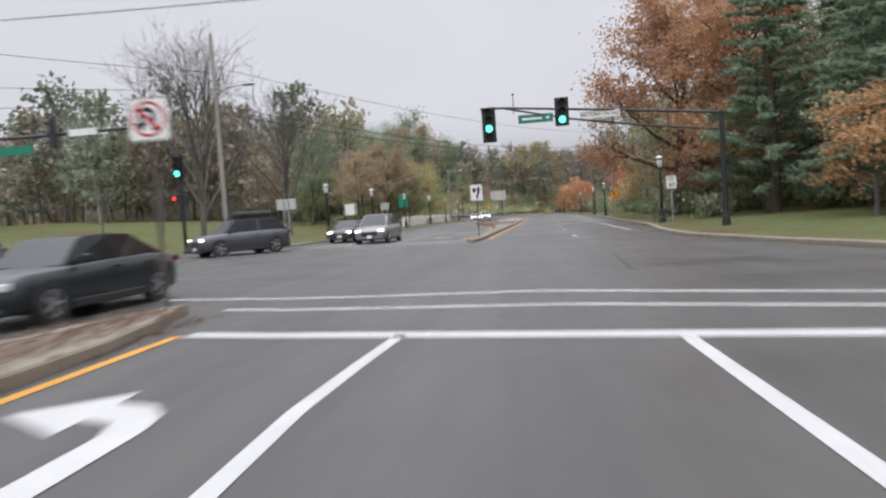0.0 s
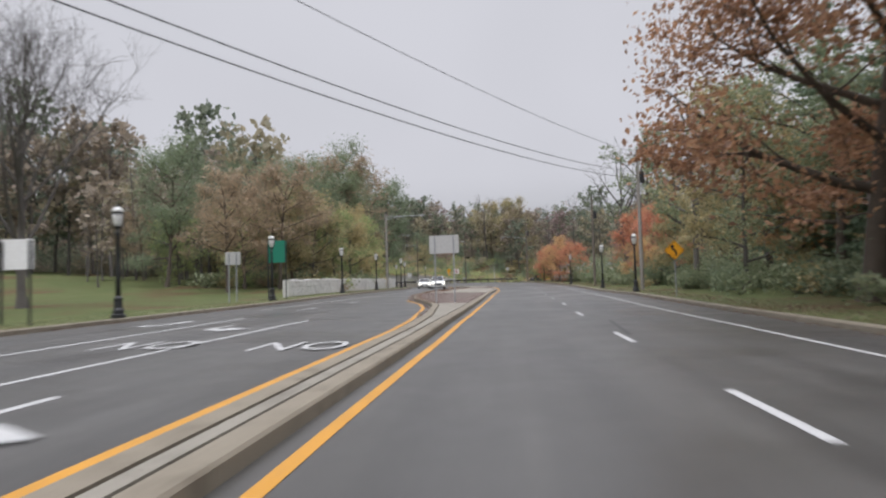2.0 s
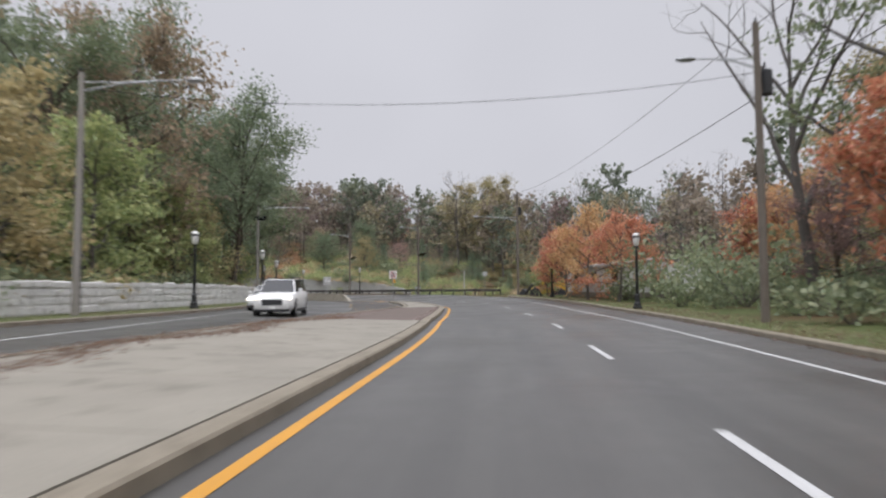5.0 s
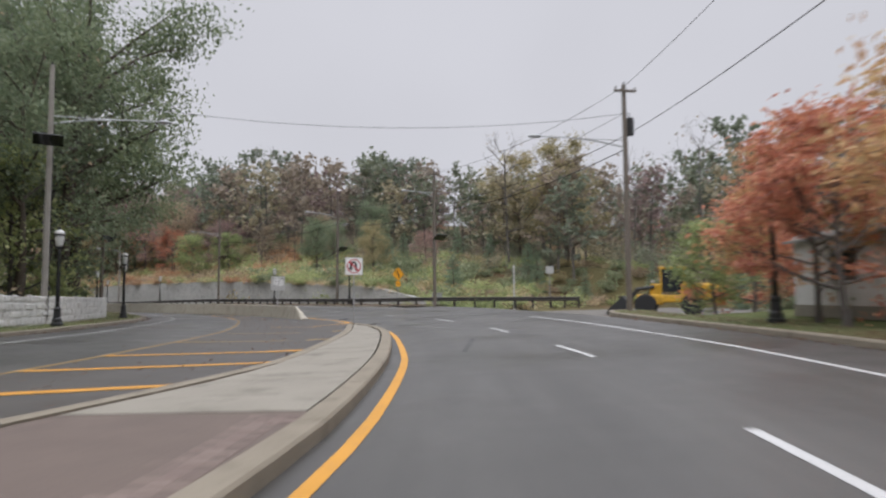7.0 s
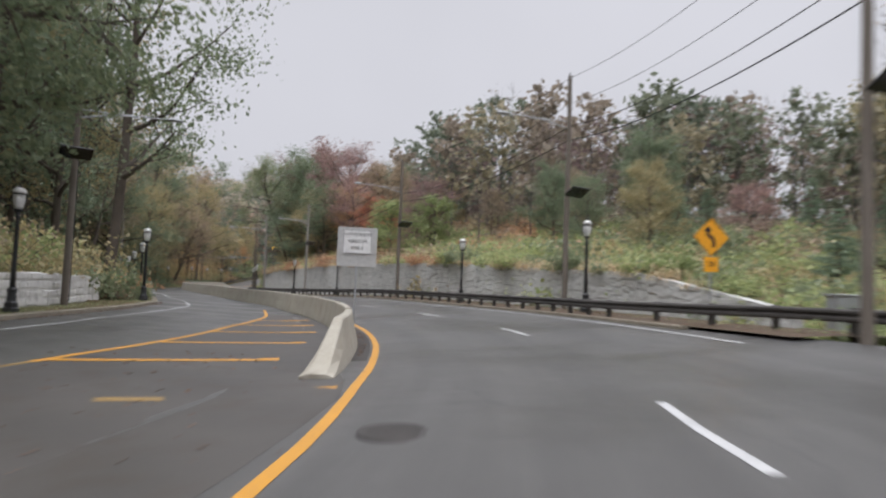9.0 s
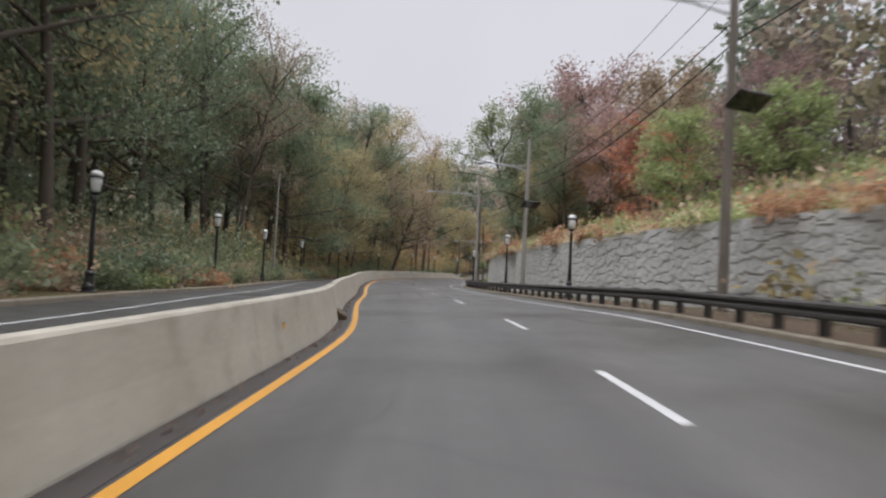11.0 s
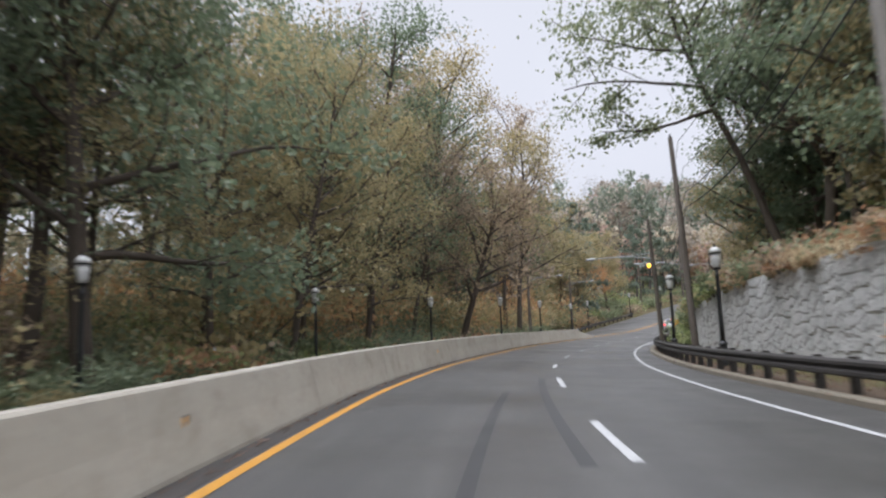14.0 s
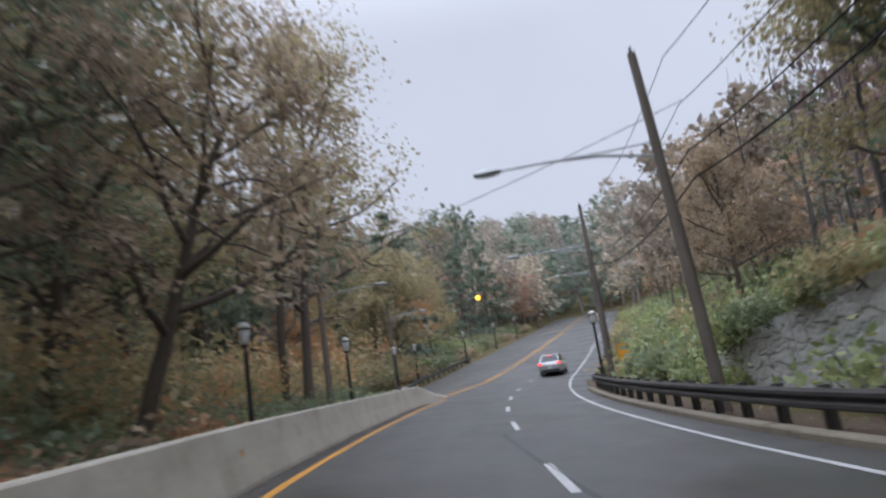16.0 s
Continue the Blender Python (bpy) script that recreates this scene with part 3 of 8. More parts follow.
def misty_ridge():
    """A plain backdrop: the wooded ridge a mile off, glowing, with painted mist."""
    m = bpy.data.materials.new("painted_mist")
    m.use_nodes = True
    n, l = m.node_tree.nodes, m.node_tree.links
    n.clear()
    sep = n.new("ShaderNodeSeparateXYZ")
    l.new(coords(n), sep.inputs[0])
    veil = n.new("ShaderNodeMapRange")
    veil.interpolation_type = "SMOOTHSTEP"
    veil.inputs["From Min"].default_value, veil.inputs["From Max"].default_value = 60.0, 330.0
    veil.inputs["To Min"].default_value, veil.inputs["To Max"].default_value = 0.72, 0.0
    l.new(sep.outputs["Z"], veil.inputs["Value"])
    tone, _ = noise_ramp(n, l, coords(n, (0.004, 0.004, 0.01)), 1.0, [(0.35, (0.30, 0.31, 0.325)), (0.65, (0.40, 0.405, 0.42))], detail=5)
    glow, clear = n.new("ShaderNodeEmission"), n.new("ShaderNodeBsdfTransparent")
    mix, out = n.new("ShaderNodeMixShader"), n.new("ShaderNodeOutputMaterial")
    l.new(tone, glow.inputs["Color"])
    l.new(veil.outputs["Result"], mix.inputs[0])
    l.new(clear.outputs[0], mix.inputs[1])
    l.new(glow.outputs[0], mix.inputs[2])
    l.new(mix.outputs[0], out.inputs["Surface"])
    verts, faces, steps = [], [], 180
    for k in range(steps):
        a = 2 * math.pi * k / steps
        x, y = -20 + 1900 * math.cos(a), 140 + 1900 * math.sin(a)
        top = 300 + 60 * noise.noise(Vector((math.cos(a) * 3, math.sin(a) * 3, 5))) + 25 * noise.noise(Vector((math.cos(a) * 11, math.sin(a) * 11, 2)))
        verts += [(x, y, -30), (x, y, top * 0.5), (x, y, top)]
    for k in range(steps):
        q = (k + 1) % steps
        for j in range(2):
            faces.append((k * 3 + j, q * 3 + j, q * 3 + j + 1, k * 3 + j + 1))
    tagged(link_mesh("backdrop", mesh_of("backdrop", verts, faces, m, smooth=True)), "distant wooded ridge with its mist painted on", "backdrop", kind="structure")


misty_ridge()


def ground_at(x, y):
    return float(ground_heights(np.array([[x, y]], float))[0])


# ---- road, side street, yard ----
strip("road", -110, 472, 2.0, KERB_L, ROAD_R, 0.0, ASPHALT, label="damp grey asphalt road with sealed cracks", category="road", rows=44)


def patch(name, corners, n, m, dz, material, label, category, drop=lambda o: 0.0):
    """A four-cornered sheet in road coordinates (s, o)."""
    verts, faces = [], []
    (s0, o0), (s1, o1), (s2, o2), (s3, o3) = corners
    for i in range(n + 1):
        u = i / n
        for j in range(m + 1):
            v = j / m
            s = (1 - u) * ((1 - v) * s0 + v * s1) + u * ((1 - v) * s3 + v * s2)
            o = (1 - u) * ((1 - v) * o0 + v * o1) + u * ((1 - v) * o3 + v * o2)
            verts.append(at_road(s, o, dz + drop(o)))
    for i in range(n):
        for j in range(m):
            faces.append((i * (m + 1) + j, i * (m + 1) + j + 1, (i + 1) * (m + 1) + j + 1, (i + 1) * (m + 1) + j))
    tagged(link_mesh(name, mesh_of(name, verts, faces, material)), label, category, kind="structure")


patch("side_street", [(10, -13.9), (35.5, -13.9), (44, -100), (16, -100)], 30, 8, -0.004, ASPHALT, "asphalt side street joining the junction", "road")
patch("side_street", [(-13, 8.2), (15.3, 8.2), (8, 70), (-20, 70)], 20, 8, -0.004, ASPHALT, "asphalt side street joining the junction", "road")
patch("yard", [(159, 8.2), (183, 8.2), (186, 44), (155, 44)], 20, 10, -0.006, GRAVEL, "grey gravel yard beside the road", "yard",
      drop=lambda o: -0.62 * min(1.0, max(0.0, (o - 8.2) / 8)))


# ---- kerbs ----
def kerb_stones(parent, table, s0, s1, width, height, side, length=3.0, lean=0.02):
    """Kerb stones with open joints; side is +1 where the pavement lies to the right."""
    n = max(1, int((s1 - s0) / length))
    for k in range(n):
        a, b = s0 + (s1 - s0) * k / n + 0.008, s0 + (s1 - s0) * (k + 1) / n - 0.008
        prof = [(0, -0.2), (0.0 + side * lean, height - 0.03), (side * (lean + 0.03), height), (side * width, height), (side * width, -0.2)]
        if side < 0:
            prof = prof[::-1]
        sweep("kerb_stone", [a, (a + b) / 2, b], table, prof, KERB_CONC, parent)


kerb_right = thing("kerb_right", "weathered concrete kerb along the grass verge", "kerb", kind="structure")
kerb_stones(kerb_right, KERB_R, 15, 164, 0.30, 0.15, 1)
kerb_left = thing("kerb_left", "weathered concrete kerb on the far side", "kerb", kind="structure")
kerb_stones(kerb_left, KERB_L, 36, 330, 0.30, 0.15, -1, 4.0)
kerb_rail = thing("kerb_rail", "low concrete kerb below the guard rail", "kerb", kind="structure")
RAIL_KERB = (RAIL[0], [o - 0.35 for o in RAIL[1]])
kerb_stones(kerb_rail, RAIL_KERB, 188, 322, 0.28, 0.13, 1, 4.0)
# the corners into the side street
corner = thing("kerb_corner", "curved concrete kerb at the street corner", "kerb", kind="structure")
for k in range(7):
    a0, a1 = radians(90 * k / 7), radians(90 * (k + 1) / 7 - 0.5)
    ring = []
    for a in (a0, a1):
        for r, h in ((6.0, -0.2), (6.0, 0.12), (5.97, 0.15), (5.7, 0.15), (5.7, -0.2)):
            q = at_road(42 - r * math.sin(a), -20 + r * math.cos(a), 0)
            ring.append(Vector((q.x, q.y, q.z + h)))
    fs = [(j, (j + 1) % 5, 5 + (j + 1) % 5, 5 + j) for j in range(5)] + [(4, 3, 2, 1, 0), (5, 6, 7, 8, 9)]
    link_mesh("kerb_stone", mesh_of("kerb_stone", ring, fs, KERB_CONC), corner)
# grass banks that meet the kerbs
strip("verge_right", 15, 163, 2.0, (KERB_R[0], [o + 0.29 for o in KERB_R[1]]), (KERB_R[0], [o + 2.2 for o in KERB_R[1]]), 0.13, GROUND, label="short damp grass verge strewn with leaves", category="verge", rows=3)
strip("verge_left", 36, 330, 2.0, (KERB_L[0], [o - 2.2 for o in KERB_L[1]]), (KERB_L[0], [o - 0.29 for o in KERB_L[1]]), 0.13, GROUND, label="short damp grass verge", category="verge", rows=3)
strip("verge_rail", 184, 330, 2.0, (RAIL[0], [o - 0.1 for o in RAIL[1]]), (RAIL[0], [o + 3.4 for o in RAIL[1]]), 0.10, DIRT, label="bare soil and leaf litter under the guard rail", category="verge", rows=3)


# ---- median islands ----
MED_R = pts_of((33, -2.45), (34, -2.2), (37, -2.10), (42, -2.06), (51, -1.94), (62, -1.94), (70, -2.14), (80, -2.4), (90, -2.48), (120, -2.55), (138, -1.5), (146, -1.35), (157, -1.35), (163, -1.65), (166, -2.05), (166.8, -2.25))
MED_L = pts_of((33, -2.6), (34, -2.85), (36, -3.05), (54, -2.95), (59, -3.15), (64.5, -3.75), (68, -4.15), (72.5, -5.1), (78, -6.85), (81, -7.35), (85, -8.0), (92, -8.5), (100, -8.8), (111, -8.6), (122, -7.4), (130, -6.4), (138.5, -5.2), (142, -4.6),
               (146, -4.0), (152, -3.6), (157, -3.3), (163, -2.9), (166, -2.5), (166.8, -2.35))
MED_IN_R = (MED_R[0], [o - 0.34 for o in MED_R[1]])
MED_IN_L = (MED_L[0], [o + 0.34 for o in MED_L[1]])
median = thing("median", "raised concrete and brick median island between the carriageways", "median", kind="structure")
kerb_stones(median, MED_R, 34.2, 165.8, 0.33, 0.17, -1)
kerb_stones(median, MED_L, 34.2, 165.8, 0.33, 0.17, 1)
for s0, s1 in ((33.0, 34.2), (165.8, 166.8)):
    prof_s = [s0, (s0 + s1) / 2, s1]
    verts, faces = [], []
    for s in prof_s:
        for o, h in ((at(MED_L, s) - 0.02, -0.2), (at(MED_L, s), 0.15), (at(MED_R, s), 0.15), (at(MED_R, s) + 0.02, -0.2)):
            verts.append(at_road(s, o, h))
    faces = [(k * 4 + j, k * 4 + j + 1, k * 4 + 5 + j, k * 4 + 4 + j) for k in range(2) for j in range(3)] + [(3, 2, 1, 0), (8, 9, 10, 11)]
    link_mesh("nose", mesh_of("nose", verts, faces, KERB_CONC), median)


def slabs(s0, s1, length):
    n = int(round((s1 - s0) / length))
    for k in range(n):
        a, b = s0 + (s1 - s0) * k / n + 0.012, s0 + (s1 - s0) * (k + 1) / n - 0.012
        ss = [a, (a + b) / 2, b]
        verts, faces = [], []
        for s in ss:
            for o in (at(MED_IN_L, s) + 0.045, at(MED_IN_R, s) - 0.05):
                verts += [at_road(s, o, 0.165), at_road(s, o, -0.1)]
        for i in range(2):
            p, q = i * 4, i * 4 + 4
            faces += [(p, p + 2, q + 2, q), (p + 1, p, q, q + 1), (p + 2, p + 3, q + 3, q + 2)]
        faces += [(1, 3, 2, 0), (8, 10, 11, 9)]
        link_mesh("slab", mesh_of("slab", verts, faces, CONCRETE), median)


slabs(34.2, 70, 3.0)
slabs(94, 118, 3.4)
slabs(138.9, 165.8, 3.2)
strip("mortar_bed", 70, 94, 2, MED_IN_L, MED_IN_R, 0.152, MORTAR, parent=median)
strip("mortar_bed", 118, 138.9, 2, MED_IN_L, MED_IN_R, 0.152, MORTAR, parent=median)


def pavers(s0, s1, single_to):
    """Brick pavers in running bond: those of the first stretch singly, the rest as one part."""
    L, Wd, gap, h = 0.30, 0.15, 0.012, 0.03
    one = mesh_of("paver", [(-L / 2, -Wd / 2, -h), (L / 2, -Wd / 2, -h), (L / 2, Wd / 2, -h), (-L / 2, Wd / 2, -h), (-L / 2 + 0.006, -Wd / 2 + 0.006, 0), (L / 2 - 0.006, -Wd / 2 + 0.006, 0),
                            (L / 2 - 0.006, Wd / 2 - 0.006, 0), (-L / 2 + 0.006, Wd / 2 - 0.006, 0)],
                  [(4, 5, 6, 7), (0, 1, 5, 4), (1, 2, 6, 5), (2, 3, 7, 6), (3, 0, 4, 7)], BRICK)
    base = np.array([v.co for v in one.vertices])
    quads = [tuple(p.vertices) for p in one.polygons]
    verts, faces, made = [], [], 0
    row = 0
    s = s0 + Wd / 2
    rng = random.Random(7)
    while s < s1 - Wd / 2:
        lo, hi = at(MED_IN_L, s) + L / 2, at(MED_IN_R, s) - L / 2
        o = math.floor(lo / L) * L + (L / 2 if row % 2 else 0)
        while o < hi:
            if o >= lo:
                q = at_road(s, o, 0.166 + rng.uniform(-0.003, 0.003))
                m = pose(q.x, q.y, q.z, 0, 0, heading(s))
                if s < single_to and made < 290:
                    link_mesh("paver", one, median, m=m)
                    made += 1
                else:
                    k = len(verts)
                    mm = np.array(m)
                    verts += (base @ mm[:3, :3].T + mm[:3, 3]).tolist()
                    faces += [tuple(i + k for i in f) for f in quads]
            o += L + gap
        s += Wd + gap
        row += 1
    tagged(link_mesh("paving", mesh_of("paving", verts, faces, BRICK), median), "weathered red-brown brick paving", kind="stuff")


# the island on the near side of the junction
near_median = thing("median", "low concrete median island littered with brown leaves", "median", kind="structure")
NEAR_R, NEAR_L = pts_of((-60, -4.95), (7, -4.95), (9.0, -5.3), (10.6, -5.75)), pts_of((-60, -7.3), (7, -6.8), (9.0, -6.4), (10.6, -5.95))
kerb_stones(near_median, NEAR_R, -40, 10.5, 0.35, 0.16, -1)
kerb_stones(near_median, NEAR_L, -40, 10.5, 0.35, 0.16, 1)
strip("slab", -40, 10.3, 2.0, (NEAR_L[0], [o + 0.3 for o in NEAR_L[1]]), (NEAR_R[0], [o - 0.3 for o in NEAR_R[1]]), 0.15, KERB_CONC, parent=near_median)


# ---- road markings ----
marking = thing("road_marking", "worn white and yellow road paint", "road marking", kind="structure")


def line(s0, s1, table, width, material, name="line", step=1.5, dz=0.006):
    n = max(1, int((s1 - s0) / step))
    verts, faces = [], []
    for k in range(n + 1):
        s = s0 + (s1 - s0) * k / n
        o = at(table, s) if isinstance(table, tuple) else table
        verts += [at_road(s, o - width / 2, dz), at_road(s, o + width / 2, dz)]
    faces = [(2 * k, 2 * k + 1, 2 * k + 3, 2 * k + 2) for k in range(n)]
    return link_mesh(name, mesh_of(name, verts, faces, material), marking)


def bar(a, b, width, material, name="bar", dz=0.006):
    """A straight bar of paint between two places (s, o)."""
    p, q = at_road(*a, dz), at_road(*b, dz)
    n = max(1, int((q - p).length / 1.2))
    side = (q - p).normalized().cross(Vector((0, 0, 1))) * width / 2
    verts = []
    for k in range(n + 1):
        u = k / n
        c = at_road(a[0] + (b[0] - a[0]) * u, a[1] + (b[1] - a[1]) * u, dz)
        verts += [c - side, c + side]
    faces = [(2 * k, 2 * k + 1, 2 * k + 3, 2 * k + 2) for k in range(n)]
    return link_mesh(name, mesh_of(name, verts, faces, material), marking)


line(35.5, 325, YELLOW, 0.16, YELLOW_PAINT, "yellow_line")
line(36, 163, EDGE, 0.13, WHITE_PAINT, "edge_line")
line(184, 460, EDGE, 0.13, WHITE_PAINT, "edge_line")
DASHES = [31.8, 41.5, 49.7, 59.1, 67.9, 77.0, 86.2, 95.5, 105.0, 114.5, 124.6, 134.7, 144.7, 153.8, 163.3, 174.1, 188.0, 199.0, 209.5, 218.7,
          230.5, 240.8, 251.2, 262.2, 271.2, 278.9, 287.0, 295.3, 303.8, 311.0, 319.0, 327.0, 336.0, 345.0, 354.0]
for s in DASHES:
    line(s, s + (2.5 if s < 80 or s > 275 else 3.1), LANE, 0.13, WHITE_PAINT, "lane_dash")
# the junction
line(-60, 8.4, pts_of((0, -4.68)), 0.16, YELLOW_PAINT, "yellow_line")
line(-60, 7.75, pts_of((-60, -1.7), (5, -1.73), (8, -1.43)), 0.16, WHITE_PAINT, "lane_line")
line(-60, 6.85, pts_of((-60, 1.85), (7, 1.7)), 0.16, WHITE_PAINT, "lane_line")
bar((8.5, -4.55), (6.3, 4.9), 0.34, WHITE_PAINT, "stop_line")
bar((6.3, 4.93), (5.6, 8.0), 0.34, WHITE_PAINT, "stop_line")
bar((10.95, -5.2), (9.6, 0.8), 0.16, WHITE_PAINT, "crosswalk_line")
bar((9.6, 0.8), (6.6, 8.2), 0.16, WHITE_PAINT, "crosswalk_line")
bar((12.9, -8.2), (11.4, 0.4), 0.16, WHITE_PAINT, "crosswalk_line")
bar((11.4, 0.4), (7.7, 8.2), 0.16, WHITE_PAINT, "crosswalk_line")


def shape(points, m, material, name):
    verts = [m @ Vector((x, y, 0)) for x, y in points]
    return link_mesh(name, mesh_of(name, verts, [tuple(range(len(verts)))], material), marking)


def turn_arrow(s, o, turn, mirror=1, size=1.0):
    """A turn arrow of about 2.6 m, its shaft along the lane and its head to one side."""
    p = at_road(s, o, 0.007)
    m = pose(p.x, p.y, p.z, 0, 0, heading(s) + turn) @ Matrix.Diagonal((mirror * size, size, 1, 1))
    shaft = [(-0.15 + 0.3, -1.3), (0.15 + 0.3, -1.3), (0.45, 0.2), (0.38, 0.55), (0.15, 0.85), (-0.25, 0.98), (-0.25, 1.3), (-1.1, 0.72), (-0.25, 0.15), (-0.25, 0.5), (0.05, 0.38), (0.15, 0.1)]
    shape(shaft, m, WHITE_PAINT, "turn_arrow")


turn_arrow(4.2, -3.2, 0, 1)
turn_arrow(42.5, -5.6, 180, 1, 1.1)
turn_arrow(42.8, -8.8, 180, 1, 1.1)
turn_arrow(55.5, -8.9, 180, 1, 1.1)
turn_arrow(57.0, -11.8, 180, -1, 1.1)
bar((36.0, -3.4), (37.2, -13.0), 0.4, WHITE_PAINT, "stop_line")
bar((33.4, -2.0), (34.2, -13.4), 0.22, WHITE_PAINT, "crosswalk_line")
line(36.8, 59, -7.35, 0.13, WHITE_PAINT, "lane_line")
line(37.2, 60, -10.25, 0.13, WHITE_PAINT, "lane_line")
OPP_YEL = (MED_L[0][2:], [o - 0.42 for o in MED_L[1][2:]])
line(36.5, 79, OPP_YEL, 0.16, YELLOW_PAINT, "yellow_line")
OPP_EDGE = pts_of((36, -12.3), (60, -12.2), (80, -12.2), (96, -11.6), (117, -12.5), (140, -12.5), (162, -12.5), (194, -11.2), (211, -8.3), (240, -7.9), (270, -8.1), (284, -7.6), (297, -6.4), (307, -5.2), (330, -6.6), (360, -9.3))
line(66, 330, OPP_EDGE, 0.13, WHITE_PAINT, "edge_line")
for s in np.arange(66, 84, 9.05):
    line(float(s), float(s) + 3, -10.4, 0.13, WHITE_PAINT, "lane_dash")
for s, o in ((50.2, -5.35), (50.2, -8.9)):
    q = at_road(s, o, 0.008)
    letters("ONLY", 2.2, WHITE_PAINT, marking, pose(q.x, q.y, q.z, 0, 0, heading(s) + 180) @ Matrix.Diagonal((0.62, 1.15, 1, 1)), "lane_word")
# skid marks and sealed joints
for a, b, w in (((242.5, -0.57), (236.7, -0.4), 0.16), ((242.9, 0.71), (237.9, 0.7), 0.2), ((243.5, 1.75), (237.0, 2.08), 0.24), ((258, -0.3), (270, 0.1), 0.16), ((262, 1.0), (274, 0.9), 0.18),
                ((19.4, 2.67), (14.3, 2.39), 0.09), ((56.5, 3.0), (51.5, 2.75), 0.12), ((152, 1.2), (147.5, 0.45), 0.14), ((294, 1.7), (303, 1.25), 0.1)):
    bar(a, b, w, TAR, "tar_seam", 0.004)
strip("hatched_strip", 126, 206, 2.0, pts_of((126, -7.3), (138, -7.9), (143, -8.2), (181, -7.8), (193, -6.8), (203, -5.1), (206, -4.8)),
      pts_of((126, -7.1), (131, -6.7), (142, -5.0), (152, -4.0), (163, -3.3), (167, -2.2), (179.5, -2.4), (181, -3.1), (206, -3.3)), 0.003, WORN, label="stained, patched asphalt under worn yellow hatching", category="road surface", rows=3)
# hatching beside the end of the island
HATCH = pts_of((126, -7.4), (138, -8.0), (143, -8.3), (181, -7.9), (193, -6.9), (203, -5.2), (212, -4.0))
line(140, 180, HATCH, 0.10, WORN_PAINT, "yellow_line")
line(180, 212, HATCH, 0.16, YELLOW_PAINT, "yellow_line")
for s, wide in ((138.6, 0.4), (143.3, 0.5), (147.7, 0.5), (151.4, 0.5), (156.7, 0.45), (162.7, 0.4), (170.3, 0.42), (184.0, 0.42), (188.6, 0.42), (193.0, 0.4), (197.0, 0.4), (200.5, 0.4)):
    right = at(MED_L, s) - 0.2 if s < 166 else (at(YELLOW, s) if s < 179 else at(YELLOW, s) - 1.35)
    left = at(HATCH, s - 3.0) if s > 180 else max(at(HATCH, s - 3.0), right - 4.6)
    if right - left > 0.8:
        bar((s - 0.85 * (right - left), left), (s, right), wide, YELLOW_PAINT if s < 152 or s > 169 else WORN_PAINT, "hatch_bar")
bar((178.6, -3.9), (179.0, -2.6), 0.36, YELLOW_PAINT, "hatch_bar")
bar((177.1, -5.4), (177.6, -4.7), 0.3, WORN_PAINT, "hatch_bar")
for o in (-3.0, -2.65):
    line(325, 460, pts_of((325, o), (600, o)), 0.14, YELLOW_PAINT, "yellow_line")


# ---- concrete barrier between the carriageways ----
BARRIER = (YELLOW[0], [o - 0.78 for o in YELLOW[1]])
barrier = thing("barrier", "pale concrete median barrier with scuffs and stained joints", "barrier", kind="structure")
SHAPE = [(-0.31, -0.1), (-0.30, 0.05), (-0.20, 0.45), (-0.11, 0.90), (-0.08, 0.93), (0.08, 0.93), (0.11, 0.90), (0.20, 0.45), (0.30, 0.05), (0.31, -0.1)]
BARRIER_TALL = pts_of((186, 1.0), (204, 1.09), (240, 1.09), (258, 1.0), (330, 1.0))
ends = [183.0 + 6.0 * k for k in range(24)]
for a, b in zip(ends[:-1], ends[1:]):
    ss = list(np.linspace(a + 0.006, b - 0.006, 5))
    tall = at(BARRIER_TALL, (a + b) / 2)
    sweep("barrier_segment", ss, BARRIER, [(x, h * tall) for x, h in SHAPE], BARRIER_CONC, barrier)
strip("gutter", 183, 321, 2.0, (YELLOW[0], [o - 0.55 for o in YELLOW[1]]), (YELLOW[0], [o - 0.14 for o in YELLOW[1]]), 0.005, GRIME, label="dark strip of dirt along the foot of the barrier", category="gutter")
# the tapered end pieces
def barrier_end(ss, heights):
    verts, n = [], len(SHAPE)
    for s, hgt in zip(ss, heights):
        o = at(BARRIER, s)
        for a, h in SHAPE:
            q = at_road(s, o + a * (1 if h < 0.1 else 1 + (1 - hgt) * 0.5), 0)
            q.z = road_z(s, o) + (h * hgt if h > 0 else h)
            verts.append(q)
    faces = [(k * n + j, k * n + (j + 1) % n, (k + 1) * n + (j + 1) % n, (k + 1) * n + j) for k in range(len(ss) - 1) for j in range(n)]
    faces += [tuple(range(n - 1, -1, -1)), tuple(range((len(ss) - 1) * n, len(ss) * n))]
    link_mesh("barrier_end", mesh_of("barrier_end", verts, faces, BARRIER_CONC), barrier)


barrier_end([180.1, 180.6, 181.3, 182.1, 182.994], (0.10, 0.22, 0.48, 0.74, 1.0))
barrier_end([321.006, 323.0, 325.5, 328.0], (1.0, 0.72, 0.4, 0.08))


# ---- guard rail ----
def rail_place(d):
    """Along the guard rail: its flared end first, then beside the road."""
    flare = [(176.7, 17.2), (177.6, 15.4), (179.0, 13.2), (181.2, 11.0), (184.2, 9.1), (188, 7.8), (193, 7.15)]
    if d < len(flare) - 1:
        k = int(d)
        u = d - k
        return flare[k][0] + u * (flare[k + 1][0] - flare[k][0]), flare[k][1] + u * (flare[k + 1][1] - flare[k][1])
    s = 193 + (d - (len(flare) - 1)) * 3.0
    return s, at(RAIL, s)


